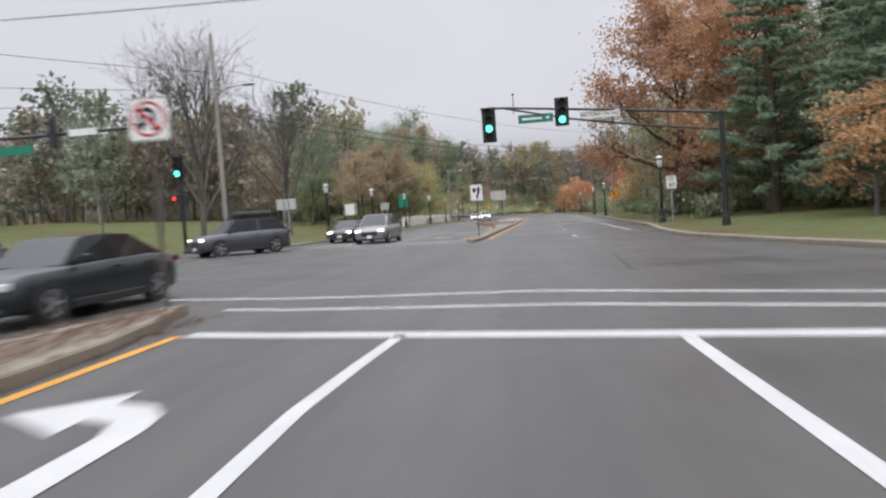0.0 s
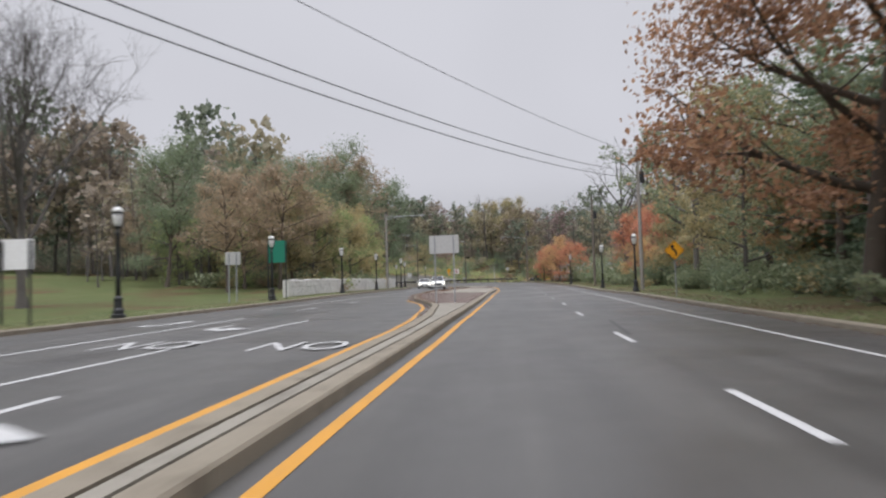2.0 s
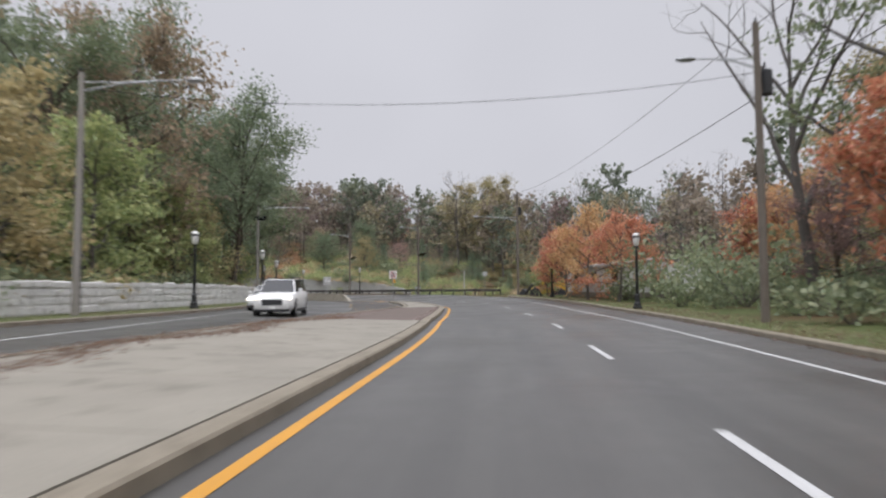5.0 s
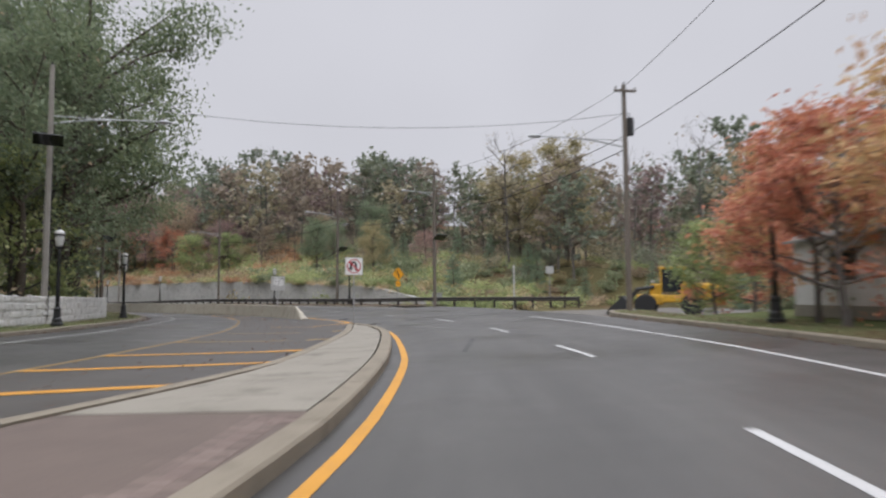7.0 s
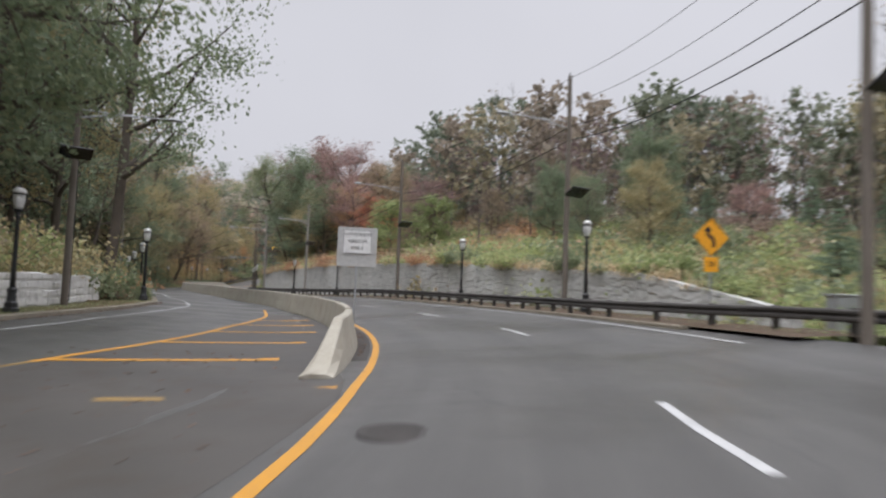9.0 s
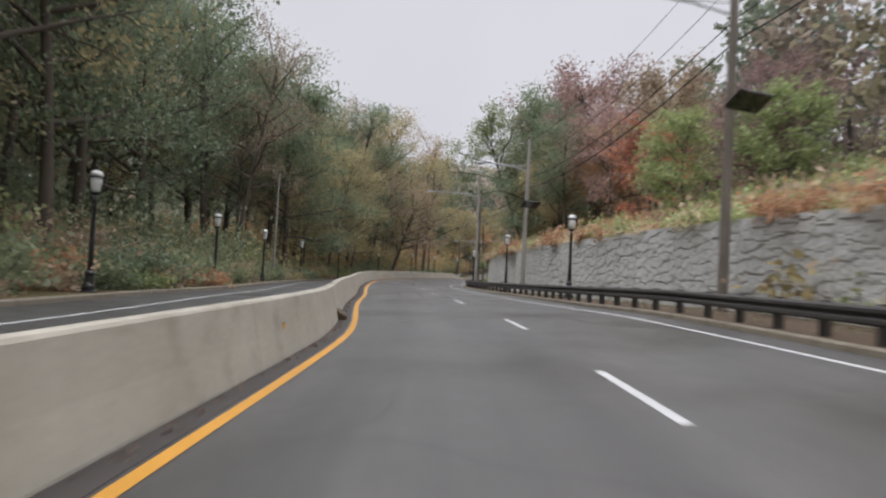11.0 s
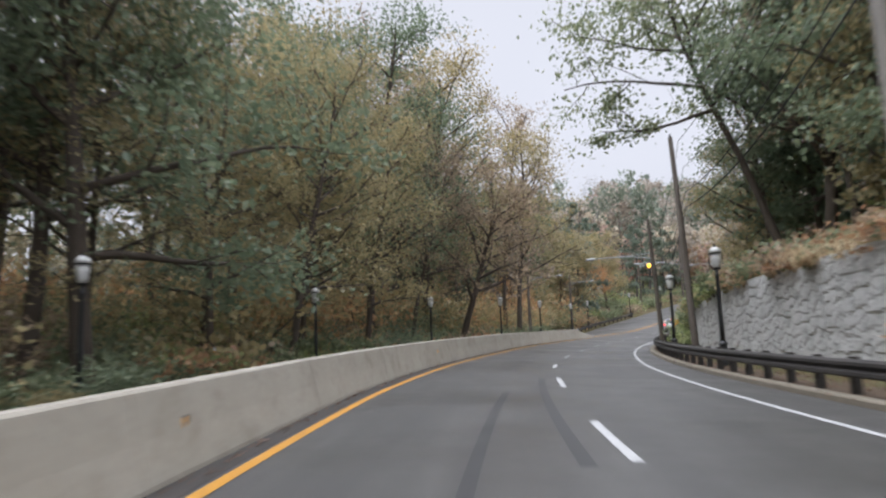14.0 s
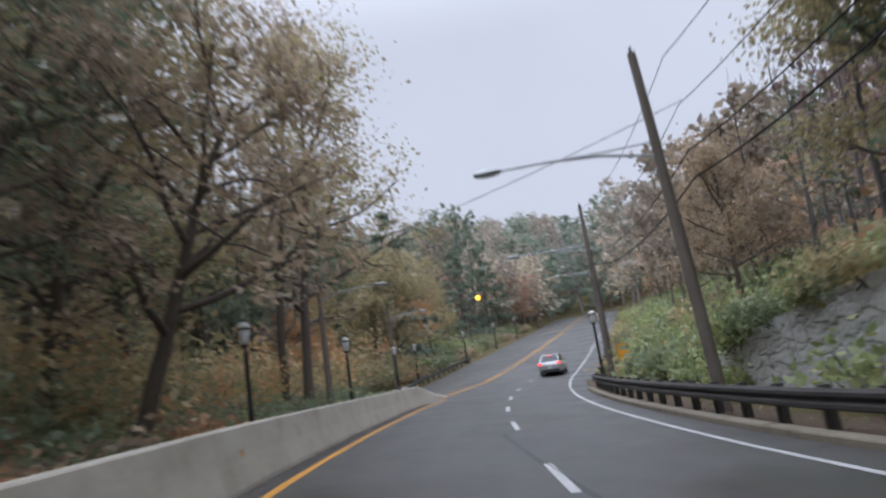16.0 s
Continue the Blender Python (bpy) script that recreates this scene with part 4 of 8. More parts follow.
guard_rail = thing("guard_rail", "dark weathered steel guard rail on stout posts", "guard rail", kind="structure")
RAIL_PROFILE = [(0.00, 0.42), (-0.07, 0.46), (-0.07, 0.52), (-0.01, 0.56), (-0.01, 0.60), (-0.07, 0.64), (-0.07, 0.70), (0.00, 0.75), (0.02, 0.75), (0.02, 0.42)]


def build_rail():
    knots = [at_road(*rail_place(d)) for d in np.arange(0, 49.01, 0.5)]
    norms = []
    for k, p in enumerate(knots):
        d = knots[min(k + 1, len(knots) - 1)] - knots[max(k - 1, 0)]
        norms.append(Vector((d.y, -d.x, 0)).normalized())
    n = len(RAIL_PROFILE)
    for k in range(0, len(knots) - 2, 2):
        verts = [knots[i] + norms[i] * a + Vector((0, 0, h)) for i in (k, k + 1, k + 2) for a, h in RAIL_PROFILE]
        faces = [(i * n + j, i * n + (j + 1) % n, (i + 1) * n + (j + 1) % n, (i + 1) * n + j) for i in range(2) for j in range(n)]
        faces += [tuple(range(n - 1, -1, -1)), tuple(range(2 * n, 3 * n))]
        link_mesh("rail", mesh_of("rail", verts, faces, RAIL_WOOD), guard_rail)
    post = bmesh.new()
    box(post, (0.19, 0, 0.33), (0.16, 0.16, 0.9), bevel=0.012)
    box(post, (0.065, 0, 0.58), (0.10, 0.15, 0.34), bevel=0.01)
    me = bpy.data.meshes.new("post")
    post.to_mesh(me)
    post.free()
    me.materials.append(RAIL_WOOD)
    for k in range(len(knots)):
        ang = math.degrees(math.atan2(norms[k].y, norms[k].x))
        link_mesh("post", me, guard_rail, m=pose(*knots[k], 0, 0, ang))


build_rail()


def far_rail():
    """A low steel rail along the far kerb, where the road climbs."""
    rail = thing("guard_rail", "weathered grey steel guard rail along the far kerb", "guard rail", kind="structure")
    table = (KERB_L[0], [o - 0.45 for o in KERB_L[1]])
    profile = [(-a, h) for a, h in RAIL_PROFILE][::-1]
    for k in range(11):
        a = 328.0 + 4.0 * k
        sweep("rail", [a, a + 2, a + 4], table, profile, FAR_RAIL if k < 4 else RAIL_WOOD, rail)
    post = bmesh.new()
    box(post, (-0.12, 0, 0.30), (0.14, 0.14, 0.9), bevel=0.012)
    me = bpy.data.meshes.new("post")
    post.to_mesh(me)
    post.free()
    me.materials.append(RAIL_WOOD)
    for k in range(23):
        s = 328.2 + 2.0 * k
        link_mesh("post", me, rail, m=stand(s, at(table, s)))


far_rail()


# ---- walls ----
def stone_wall():
    """The low whitewashed wall of rough stones on the far side of the road."""
    table = pts_of((84, -17.4), (108, -17.4), (127, -16.6), (162, -16.6), (178, -16.2), (194, -15.2), (205, -13.6), (210, -12.9))
    wall = thing("wall_stone", "low whitewashed rough stone wall with dark joints", "wall", kind="structure")
    low, high = 0.0, 1.32
    core = [(-0.45, low - 0.3), (-0.45, high + 0.06), (-0.015, high + 0.06), (-0.015, low - 0.3)]
    sweep("core", list(np.arange(84, 210.1, 3)), table, core[::-1], STONE_WHITE, wall)
    rng = random.Random(11)
    verts, faces, made = [], [], 0
    rows = [0.0, 0.36, 0.68, 1.02, 1.34]
    for r in range(4):
        s = 84.0 + rng.uniform(0, 0.3)
        while s < 209.5:
            w = rng.uniform(0.35, 1.5)
            t, b = rows[r + 1] + rng.uniform(-0.05, 0.03), rows[r] + 0.01
            d = rng.uniform(0.0, 0.035)
            o = at(table, s + w / 2)
            o2 = at(table, s + w)
            o1 = at(table, s)
            vs = []
            for dep, ins in ((-0.1, 0.0), (d, 0.05)):
                for ss, oo, zz in ((s + 0.006 + ins, o1, b + ins * 0.6 + rng.uniform(0, 0.05)), (s + w - 0.006 - ins, o2, b + ins * 0.6 + rng.uniform(0, 0.05)),
                                   (s + w - 0.006 - ins, o2, t - ins * 0.6 - rng.uniform(0, 0.05)), (s + 0.006 + ins, o1, t - ins * 0.6 - rng.uniform(0, 0.05))):
                    vs.append(at_road(ss, oo + dep, zz + 0.12))
            fs = [(4, 5, 6, 7), (0, 1, 5, 4), (1, 2, 6, 5), (2, 3, 7, 6), (3, 0, 4, 7)]
            fs = [f[::-1] for f in fs]
            if 84 < s < 118 and made < 290:
                link_mesh("stone", mesh_of("stone", vs, fs, STONE_WHITE), wall)
                made += 1
            else:
                k = len(verts)
                verts += vs
                faces += [tuple(i + k for i in f) for f in fs]
            s += w
    tagged(link_mesh("stonework", mesh_of("stonework", verts, faces, STONE_WHITE), wall), kind="stuff")


def cast_wall():
    """The tall retaining wall of cast concrete with a rough, rock-like face."""
    wall = thing("wall_retaining", "tall pale grey retaining wall cast with a rough rock face", "wall", kind="structure")
    s0, panel = 187.0, 4.0
    while s0 < 316:
        a, b = s0 + 0.012, s0 + panel - 0.012
        n, m = (76, 56) if 200 < s0 < 308 else (40, 24)
        verts, faces = [], []
        for i in range(n + 1):
            s = a + (b - a) * i / n
            o, top = at(WALL_OFF, s), at(WALL_TOP, s)
            for j in range(m + 1):
                h = -0.3 + (top + 0.3) * j / m
                # broken stone faces with sharp, wandering edges between them
                p = Vector((s * 1.6, h * 3.1, 3.0))
                p = p + 0.34 * noise.noise_vector(p * 0.9) + 0.12 * noise.noise_vector(p * 2.7)
                dist, places = noise.voronoi(p)
                cell = noise.noise(places[0] * 7.3)
                gap = min(1.0, (dist[1] - dist[0]) / 0.16)
                tilt = -(p - places[0]).y * 0.075 + (p - places[0]).x * 0.03 * cell
                rel = 0.020 * gap + 0.020 * cell + tilt * 0.6 + 0.016 * noise.noise(p * 5.0) + 0.05 * noise.noise(Vector((s * 0.4, h * 0.6, 1.0)))
                edge = min(1.0, min(i, n - i) / 2.0)
                verts.append(at_road(s, o - 0.8 * rel * edge, 0) + Vector((0, 0, h)))
        w = m + 1
        for i in range(n):
            for j in range(m):
                faces.append((i * w + j, i * w + j + 1, (i + 1) * w + j + 1, (i + 1) * w + j))
        base = len(verts)
        for i in range(n + 1):
            s = a + (b - a) * i / n
            o, top = at(WALL_OFF, s), at(WALL_TOP, s)
            verts += [at_road(s, o + 0.4, 0) + Vector((0, 0, top)), at_road(s, o + 0.4, 0) + Vector((0, 0, -0.3))]
        for i in range(n):
            faces += [(i * w + m, base + 2 * i, base + 2 * i + 2, (i + 1) * w + m), (base + 2 * i, base + 2 * i + 1, base + 2 * i + 3, base + 2 * i + 2)]
        faces.append(tuple([j for j in range(m, -1, -1)] + [base + 1, base]))
        faces.append(tuple([n * w + j for j in range(m + 1)] + [base + 2 * n, base + 2 * n + 1]))
        link_mesh("panel", mesh_of("panel", verts, faces, STUCCO), wall)
        s0 += panel


stone_wall()
cast_wall()


# ---- post lanterns ----
def lantern():
    ob = thing("street_lamp", "black cast-iron post lantern with a frosted glass globe", "street lamp", "post lanterns along the road")
    bm = bmesh.new()
    turned(bm, [(0.24, 0), (0.24, 0.14), (0.19, 0.17), (0.19, 0.30), (0.15, 0.36), (0.13, 0.62), (0.15, 0.66), (0.15, 0.72), (0.10, 0.78)], 10)
    part("base", bm, BLACK_METAL, ob)
    bm = bmesh.new()
    turned(bm, [(0.085, 0.76), (0.075, 1.6), (0.062, 2.9), (0.075, 2.93), (0.075, 2.98), (0.05, 3.02), (0.05, 3.14)], 10)
    part("post", bm, BLACK_METAL, ob, smooth=True)
    cradle = bmesh.new()
    turned(cradle, [(0.04, 3.12), (0.11, 3.17), (0.12, 3.21), (0.05, 3.22)], 10)
    for sx in (-1, 1):
        tube(cradle, [(0, 0, 3.12), (sx * 0.12, 0, 3.16), (sx * 0.20, 0, 3.27), (sx * 0.215, 0, 3.45), (sx * 0.21, 0, 3.68)], 0.016, 5)
    part("cradle", cradle, BLACK_METAL, ob)
    bm = bmesh.new()
    turned(bm, [(0.10, 3.22), (0.13, 3.30), (0.165, 3.48), (0.175, 3.66)], 12)
    part("glass", bm, LAMP_GLASS, ob, "frosted glass globe", smooth=True)
    bm = bmesh.new()
    turned(bm, [(0.215, 3.66), (0.215, 3.69), (0.20, 3.70)], 12)
    part("ring", bm, BLACK_METAL, ob)
    bm = bmesh.new()
    turned(bm, [(0.20, 3.70), (0.19, 3.79), (0.13, 3.86), (0.06, 3.89)], 12)
    part("cap", bm, LAMP_GLASS, ob, "pale domed cap", smooth=True)
    bm = bmesh.new()
    turned(bm, [(0.06, 3.885), (0.065, 3.92), (0.03, 3.95), (0.03, 3.99), (0.008, 4.03)], 8)
    part("finial", bm, BLACK_METAL, ob)
    return ob


first_lamp = lantern()
LAMPS_R = [(41.6, 8.4), (83.2, 8.15), (98.2, 7.75), (126.8, 8.4), (149.6, 9.75), (196.0, 8.0), (209.1, 7.9), (235.3, 7.8), (249.8, 7.35), (279.3, 7.0), (291.2, 6.6), (328, 6.7), (352, 6.7)]
LAMPS_L = [(46.4, -14.45), (58.3, -14.25), (75.2, -15.35), (93, -15.7), (108.6, -15.95), (126.7, -15.05), (144, -15.0), (162.1, -14.95), (178.2, -14.7), (193.8, -13.7), (211.4, -10.75), (226, -10.6),
           (240.7, -10.7), (254.4, -10.55), (270.7, -10.8), (284.3, -10.1), (297.2, -8.3), (308.2, -6.3), (321.0, -6.4), (340, -9.4), (353, -12.2), (372, -11.8), (392, -11.8), (412, -11.8)]
for k, (s, o) in enumerate(LAMPS_R + LAMPS_L):
    dz = 0.12
    if o < 0 and 225 < s < 320:
        dz = 0.02
    m = stand(s, o, dz)
    if k == 0:
        first_lamp.matrix_basis = m @ Matrix.Diagonal((1.04, 1.04, 1.05, 1))
    else:
        copy_thing(first_lamp, m)


# ---- wooden poles with arm lights ----
def utility_pole(s, o, height, arm=0.0, arm_z=0.0, arm_turn=90, transformer=False, material=None, lean=0.0, crossarm=0.0, box_z=0.0, solar=False, dz=0.1, thick=0.15, lit=False, turn=0.0, shape=1):
    """A wooden pole; arm: the length of its street light's arm, which reaches over the road."""
    label = "weathered wooden utility pole" + (" with a long street light arm" if arm else "")
    ob = thing("utility_pole", label, "utility pole", "wooden poles along the road")
    ob.matrix_basis = stand(s, o, dz, turn) @ pose(0, 0, 0, 0, lean, 0)
    wood = material or POLE_WOOD
    bm = bmesh.new()
    tube(bm, [(0, 0, -0.4), (0, 0, height * 0.4), (0.02, 0, height * 0.75), (0, 0, height)], [thick, thick * 0.92, thick * 0.8, thick * 0.7], 10)
    part("shaft", bm, wood, ob, smooth=False)
    if arm:
        d = -1 if o > 0 else 1
        bm = bmesh.new()
        tube(bm, [(0, 0, arm_z - 0.25), (d * arm * 0.35, 0, arm_z + 0.02), (d * arm * 0.7, 0, arm_z + 0.12), (d * arm, 0, arm_z + 0.12)], [0.04, 0.038, 0.034, 0.03], 7)
        tube(bm, [(0, 0, arm_z + 0.12), (d * arm * 0.35, 0, arm_z + 0.10), (d * arm * 0.6, 0, arm_z + 0.12)], [0.025, 0.022, 0.02], 6)
        a = part("lamp_arm", bm, GALV, ob, "galvanised steel arm")
        bm = bmesh.new()
        turned(bm, [(0.03, 0), (0.10, 0.06), (0.155, 0.25), (0.155, 0.48), (0.11, 0.62), (0.05, 0.70)], 10, pose(d * (arm + 0.62), 0, arm_z + 0.12, 0, -90 * d, 0) @ Matrix.Diagonal((0.62, 1, 1, 1)))
        part("lamp_head", bm, GALV, a, "grey cobra street light head", smooth=True)
        if lit:
            # glowing sphere, larger than a lens, that imitates the lamp's bloom
            bm = bmesh.new()
            bmesh.ops.create_uvsphere(bm, u_segments=12, v_segments=8, radius=0.40, matrix=Matrix.Translation((d * (arm + 0.25), 0, arm_z - 0.02)))
            part("lens_bloom", bm, SODIUM, a, "amber lamp lens enlarged to show its bloom", smooth=True)
    if transformer:
        bm = bmesh.new()
        turned(bm, [(0.16, 0), (0.20, 0.03), (0.20, 0.85), (0.16, 0.92), (0.05, 0.97)], 12, pose(0.36, 0.1, height - 2.6))
        turned(bm, [(0.03, 0), (0.045, 0.05), (0.03, 0.1), (0.045, 0.15), (0.02, 0.25)], 8, pose(0.30, 0.1, height - 1.65))
        part("transformer", bm, TRIM, ob, "dark pole-mounted transformer can")
    if crossarm:
        bm = bmesh.new()
        box(bm, (0, -0.16, height - 0.35), (crossarm, 0.10, 0.12), bevel=0.01)
        for x in (-0.45, 0.45):
            turned(bm, [(0.03, 0), (0.05, 0.03), (0.035, 0.07), (0.05, 0.1), (0.02, 0.15)], 8, pose(x * crossarm, -0.16, height - 0.29))
        part("crossarm", bm, wood, ob)
    bm = bmesh.new()
    turned(bm, [(0.02, 0), (0.05, 0.03), (0.03, 0.08), (0.05, 0.13), (0.015, 0.2)], 8, pose(0, 0, height - 0.02))
    tube(bm, [(0.13, 0.05, height - 3), (0.16, 0.06, height * 0.5), (0.16, 0.06, 0.2)], 0.018, 5)
    part("insulator", bm, TRIM, ob)
    if solar:
        bm = bmesh.new()
        box(bm, (0, 0, 0), (1.25, 0.05, 0.72), pose(0.15, -0.75, solar, 55, 0, 18), bevel=0.01)
        tube(bm, [(0, 0, solar - 0.1), (0.12, -0.6, solar)], 0.025, 5)
        part("solar_panel", bm, CAR_GLASS, ob, "tilted dark solar panel on a bracket")
    return ob


utility_pole(33.0, -15.6, 11.4, 1.6, 8.6, material=POLE_LIGHT, thick=0.13)
utility_pole(89.6, 9.8, 11.2, 0, 0, transformer=True, material=POLE_LIGHT, crossarm=1.6)
utility_pole(115.0, 9.2, 10.6, 2.2, 9.2, transformer=True)
utility_pole(116.2, -15.9, 9.4, 4.2, 8.9, material=POLE_LIGHT)
utility_pole(162.0, 11.2, 11.6, 4.6, 8.6, transformer=True, crossarm=1.2)
utility_pole(166.5, -16.6, 12.4, 4.8, 9.8, material=POLE_LIGHT, solar=8.6)
utility_pole(183.0, 8.5, 11.3, 2.4, 9.3, crossarm=0.9, solar=5.6)
utility_pole(199.3, 8.9, 11.9, 3.4, 9.4, material=POLE_WOOD, solar=5.8)
utility_pole(202.0, -13.6, 9.3, 3.6, 8.3, solar=6.4)
utility_pole(222.0, 8.7, 11.4, 3.6, 9.0, solar=6.0)
utility_pole(247.6, 8.1, 10.6, 3.0, 8.6, material=POLE_LIGHT, solar=6.0)
utility_pole(262.3, -11.4, 9.6, 0, 0, material=POLE_LIGHT, thick=0.11)
utility_pole(266.5, 7.0, 11.0, 4.4, 9.0, material=POLE_LIGHT, lean=-1)
utility_pole(287.4, 7.2, 10.4, 0, 0, lean=-2)
utility_pole(303.0, 6.3, 8.9, 3.9, 6.4, lean=-2.4)
utility_pole(325.0, 7.0, 10.0, 4.0, 7.6)
utility_pole(350.0, 7.2, 10.0, 3.2, 8.0)
utility_pole(391.0, -15.4, 9.0, 1.8, 8.6, lit=True)
utility_pole(320.0, -7.2, 7.4, 3.0, 6.4)
utility_pole(345.0, -11.5, 8.0, 3.0, 6.9)


def cable(a, b, sag, radius=0.012, label="black overhead cable hung between poles"):
    """A hanging cable between two places (s, o, z)."""
    p, q = at_road(a[0], a[1]), at_road(b[0], b[1])
    p.z, q.z = p.z + a[2], q.z + b[2]
    pts = [p.lerp(q, k / 24) - Vector((0, 0, sag * 4 * (k / 24) * (1 - k / 24))) for k in range(25)]
    bm = bmesh.new()
    tube(bm, pts, radius, 5)
    ob = part("overhead_cable", bm, WIRE)
    tagged(ob, label, "cable", "overhead cables")


# cables along the poles on the near side
RUNS = [(89.6, 9.8, 11.2), (115.0, 9.2, 10.6), (162.0, 11.2, 11.6), (182.4, 8.6, 11.2), (199.3, 8.9, 11.9), (222.0, 8.7, 11.3), (247.6, 8.1, 10.5), (266.5, 7.0, 10.9), (287.4, 7.2, 10.3), (303.0, 6.7, 8.8),
        (325.0, 7.0, 9.9), (350.0, 7.2, 9.9)]
for a, b in zip(RUNS, RUNS[1:]):
    for drop, side, r in ((0.0, 0.0, 0.012), (2.5, 0.1, 0.016)) if a[0] < 150 else ((0.0, 0.0, 0.012), (1.3, 0.12, 0.012), (2.5, 0.1, 0.018), (3.2, 0.1, 0.024)):
        cable((a[0], a[1] + side, a[2] - drop), (b[0], b[1] + side, b[2] - drop), 0.4 + 0.012 * (b[0] - a[0]), r)
# cables over the junction and across the road
cable((20, -22, 8.8), (14, 18, 6.4), 0.3, 0.018)
cable((33, -15.6, 9.9), (89.6, 9.8, 11.1), 1.0, 0.014)
cable((33, -15.6, 7.9), (89.6, 9.8, 9.6), 1.3, 0.02)
cable((33, -15.6, 7.5), (89.6, 9.8, 9.1), 1.3, 0.02)
cable((12, -34, 10.5), (33, -15.6, 9.6), 0.5, 0.014)
cable((16, -40, 9.4), (33, -15.6, 8.7), 0.5, 0.014)
cable((20, -40, 8.2), (33, -15.6, 8.2), 0.5, 0.014)
cable((166.5, -16.6, 11.2), (162, 11.2, 10.2), 1.2, 0.012)
cable((116.2, -15.9, 8.9), (115, 9.2, 8.9), 0.9, 0.012)
cable((303, 6.9, 7.6), (316, -13.8, 7.4), 0.7, 0.012)


# ---- traffic signals ----
def signal_head(parent, m, lit=2, sections=3, plate_size=(0.62, 1.34)):
    """A hanging signal with its back plate; lit: the section that shines, counted from the top."""
    step = 0.37
    tall = step * sections
    bm = bmesh.new()
    box(bm, (0, 0, 0), (0.36, 0.22, tall + 0.04), m, bevel=0.03)
    head = part("signal_head", bm, BLACK_METAL, parent, "black signal head")
    bm = bmesh.new()
    box(bm, (0, 0.04, 0), (plate_size[0], 0.02, plate_size[1]), m, bevel=0.006)
    part("back_plate", bm, BLACK_METAL, head, "flat black back plate")
    for k in range(sections):
        z = tall / 2 - step * (k + 0.5)
        bm = bmesh.new()
        turned(bm, [(0.15, 0), (0.135, 0.03), (0.06, 0.045)], 16, m @ pose(0, -0.112, z, 90, 0, 0))
        part("lens", bm, GREEN_LIGHT if k == lit else DARK_LENS, head, "lit green lens" if k == lit else "dark lens")
        bm = bmesh.new()
        ring = []
        for j in range(11):
            a = radians(-20 + 220 * j / 10)
            for r, y in ((0.165, 0.0), (0.165, -0.22 if 2 < j < 8 else -0.11)):
                ring.append(bm.verts.new(m @ Vector((r * math.cos(a), -0.11 + y, z + r * math.sin(a)))))
        for j in range(10):
            bm.faces.new((ring[2 * j], ring[2 * j + 1], ring[2 * j + 3], ring[2 * j + 2]))
        hood = part("visor", bm, BLACK_METAL, head)
        mod = hood.modifiers.new("thick", "SOLIDIFY")
        mod.thickness = 0.012
    return head


def mast_signal():
    ob = thing("traffic_signal", "dark traffic signal mast with a trussed arm and two green lights", "traffic signal")
    base = at_road(30.8, 9.2)
    tip = at_road(29.8, -1.45)
    span = (Vector((tip.x, tip.y, 0)) - Vector((base.x, base.y, 0))).length
    ang = math.degrees(math.atan2(tip.y - base.y, tip.x - base.x))
    ob.matrix_basis = pose(base.x, base.y, base.z - 0.1, 0, 0, ang)
    bm = bmesh.new()
    turned(bm, [(0.26, 0), (0.26, 0.18), (0.19, 0.24), (0.17, 0.6), (0.13, 0.8), (0.115, 3.0), (0.10, 5.35)], 12)
    part("mast", bm, BLACK_METAL, ob, smooth=False)
    bm = bmesh.new()
    tube(bm, [(0, 0, 5.3), (span * 0.5, 0, 5.82), (span * 0.9, 0, 6.2), (span, 0, 6.24)], [0.06, 0.055, 0.05, 0.045], 8)
    tube(bm, [(0, 0, 4.55), (span * 0.3, 0, 4.95), (span * 0.62, 0, 5.5), (span * 0.86, 0, 6.08), (span * 0.9, 0, 6.18)], [0.055, 0.05, 0.045, 0.04, 0.04], 8)
    for u, a, b in ((0.22, 4.86, 5.48), (0.45, 5.18, 5.66), (0.66, 5.5, 5.84)):
        tube(bm, [(span * u, 0, a), (span * u, 0, b)], 0.025, 6)
    part("mast_arm", bm, BLACK_METAL, ob)
    bm = bmesh.new()
    tube(bm, [(span * 0.86, 0, 5.9), (span * 0.86, 0, 6.75)], 0.02, 6)
    box(bm, (span * 0.86, 0, 6.78), (0.09, 0.16, 0.08), bevel=0.02)
    part("camera_post", bm, BLACK_METAL, ob)
    # heads face the coming traffic
    face = pose(0, 0, 0, 0, 0, heading(30) - ang)
    for d, z, sections, tall in ((span - 0.35, 5.5, 4, 1.58), (span - 3.65, 5.86, 3, 1.28)):
        m = pose(d, 0, z) @ face
        signal_head(ob, m, 2, sections, (0.62, tall))
        bm = bmesh.new()
        tube(bm, [(d, 0, z + 0.5), (d, 0, 6.3 - (span - d) * 0.06)], 0.03, 6)
        part("hanger", bm, BLACK_METAL, ob)
    m = pose(span - 2.46, -0.02, 5.64) @ face
    bm = bmesh.new()
    box(bm, (0, 0, 0), (1.55, 0.03, 0.38), m, bevel=0.008)
    plate = part("street_name_plate", bm, SIGN_GREEN, ob, "green street name plate")
    bm = bmesh.new()
    for x, w in ((-0.16, 0.9), (0.55, 0.16)):
        box(bm, (x, -0.02, 0), (w, 0.012, 0.1), m)
    part("lettering_bar", bm, SIGN_WHITE, plate)
    m = pose(span - 5.34, -0.02, 5.62) @ face
    bm = bmesh.new()
    box(bm, (0, 0, 0), (1.75, 0.03, 0.30), m, bevel=0.008)
    plate = part("turn_plate", bm, SIGN_WHITE, ob, "white no-turn plate")
    letters("NO TURN ON RED", 0.2, SIGN_BLACK, plate, m @ pose(0, -0.022, 0, 90, 0, 0))


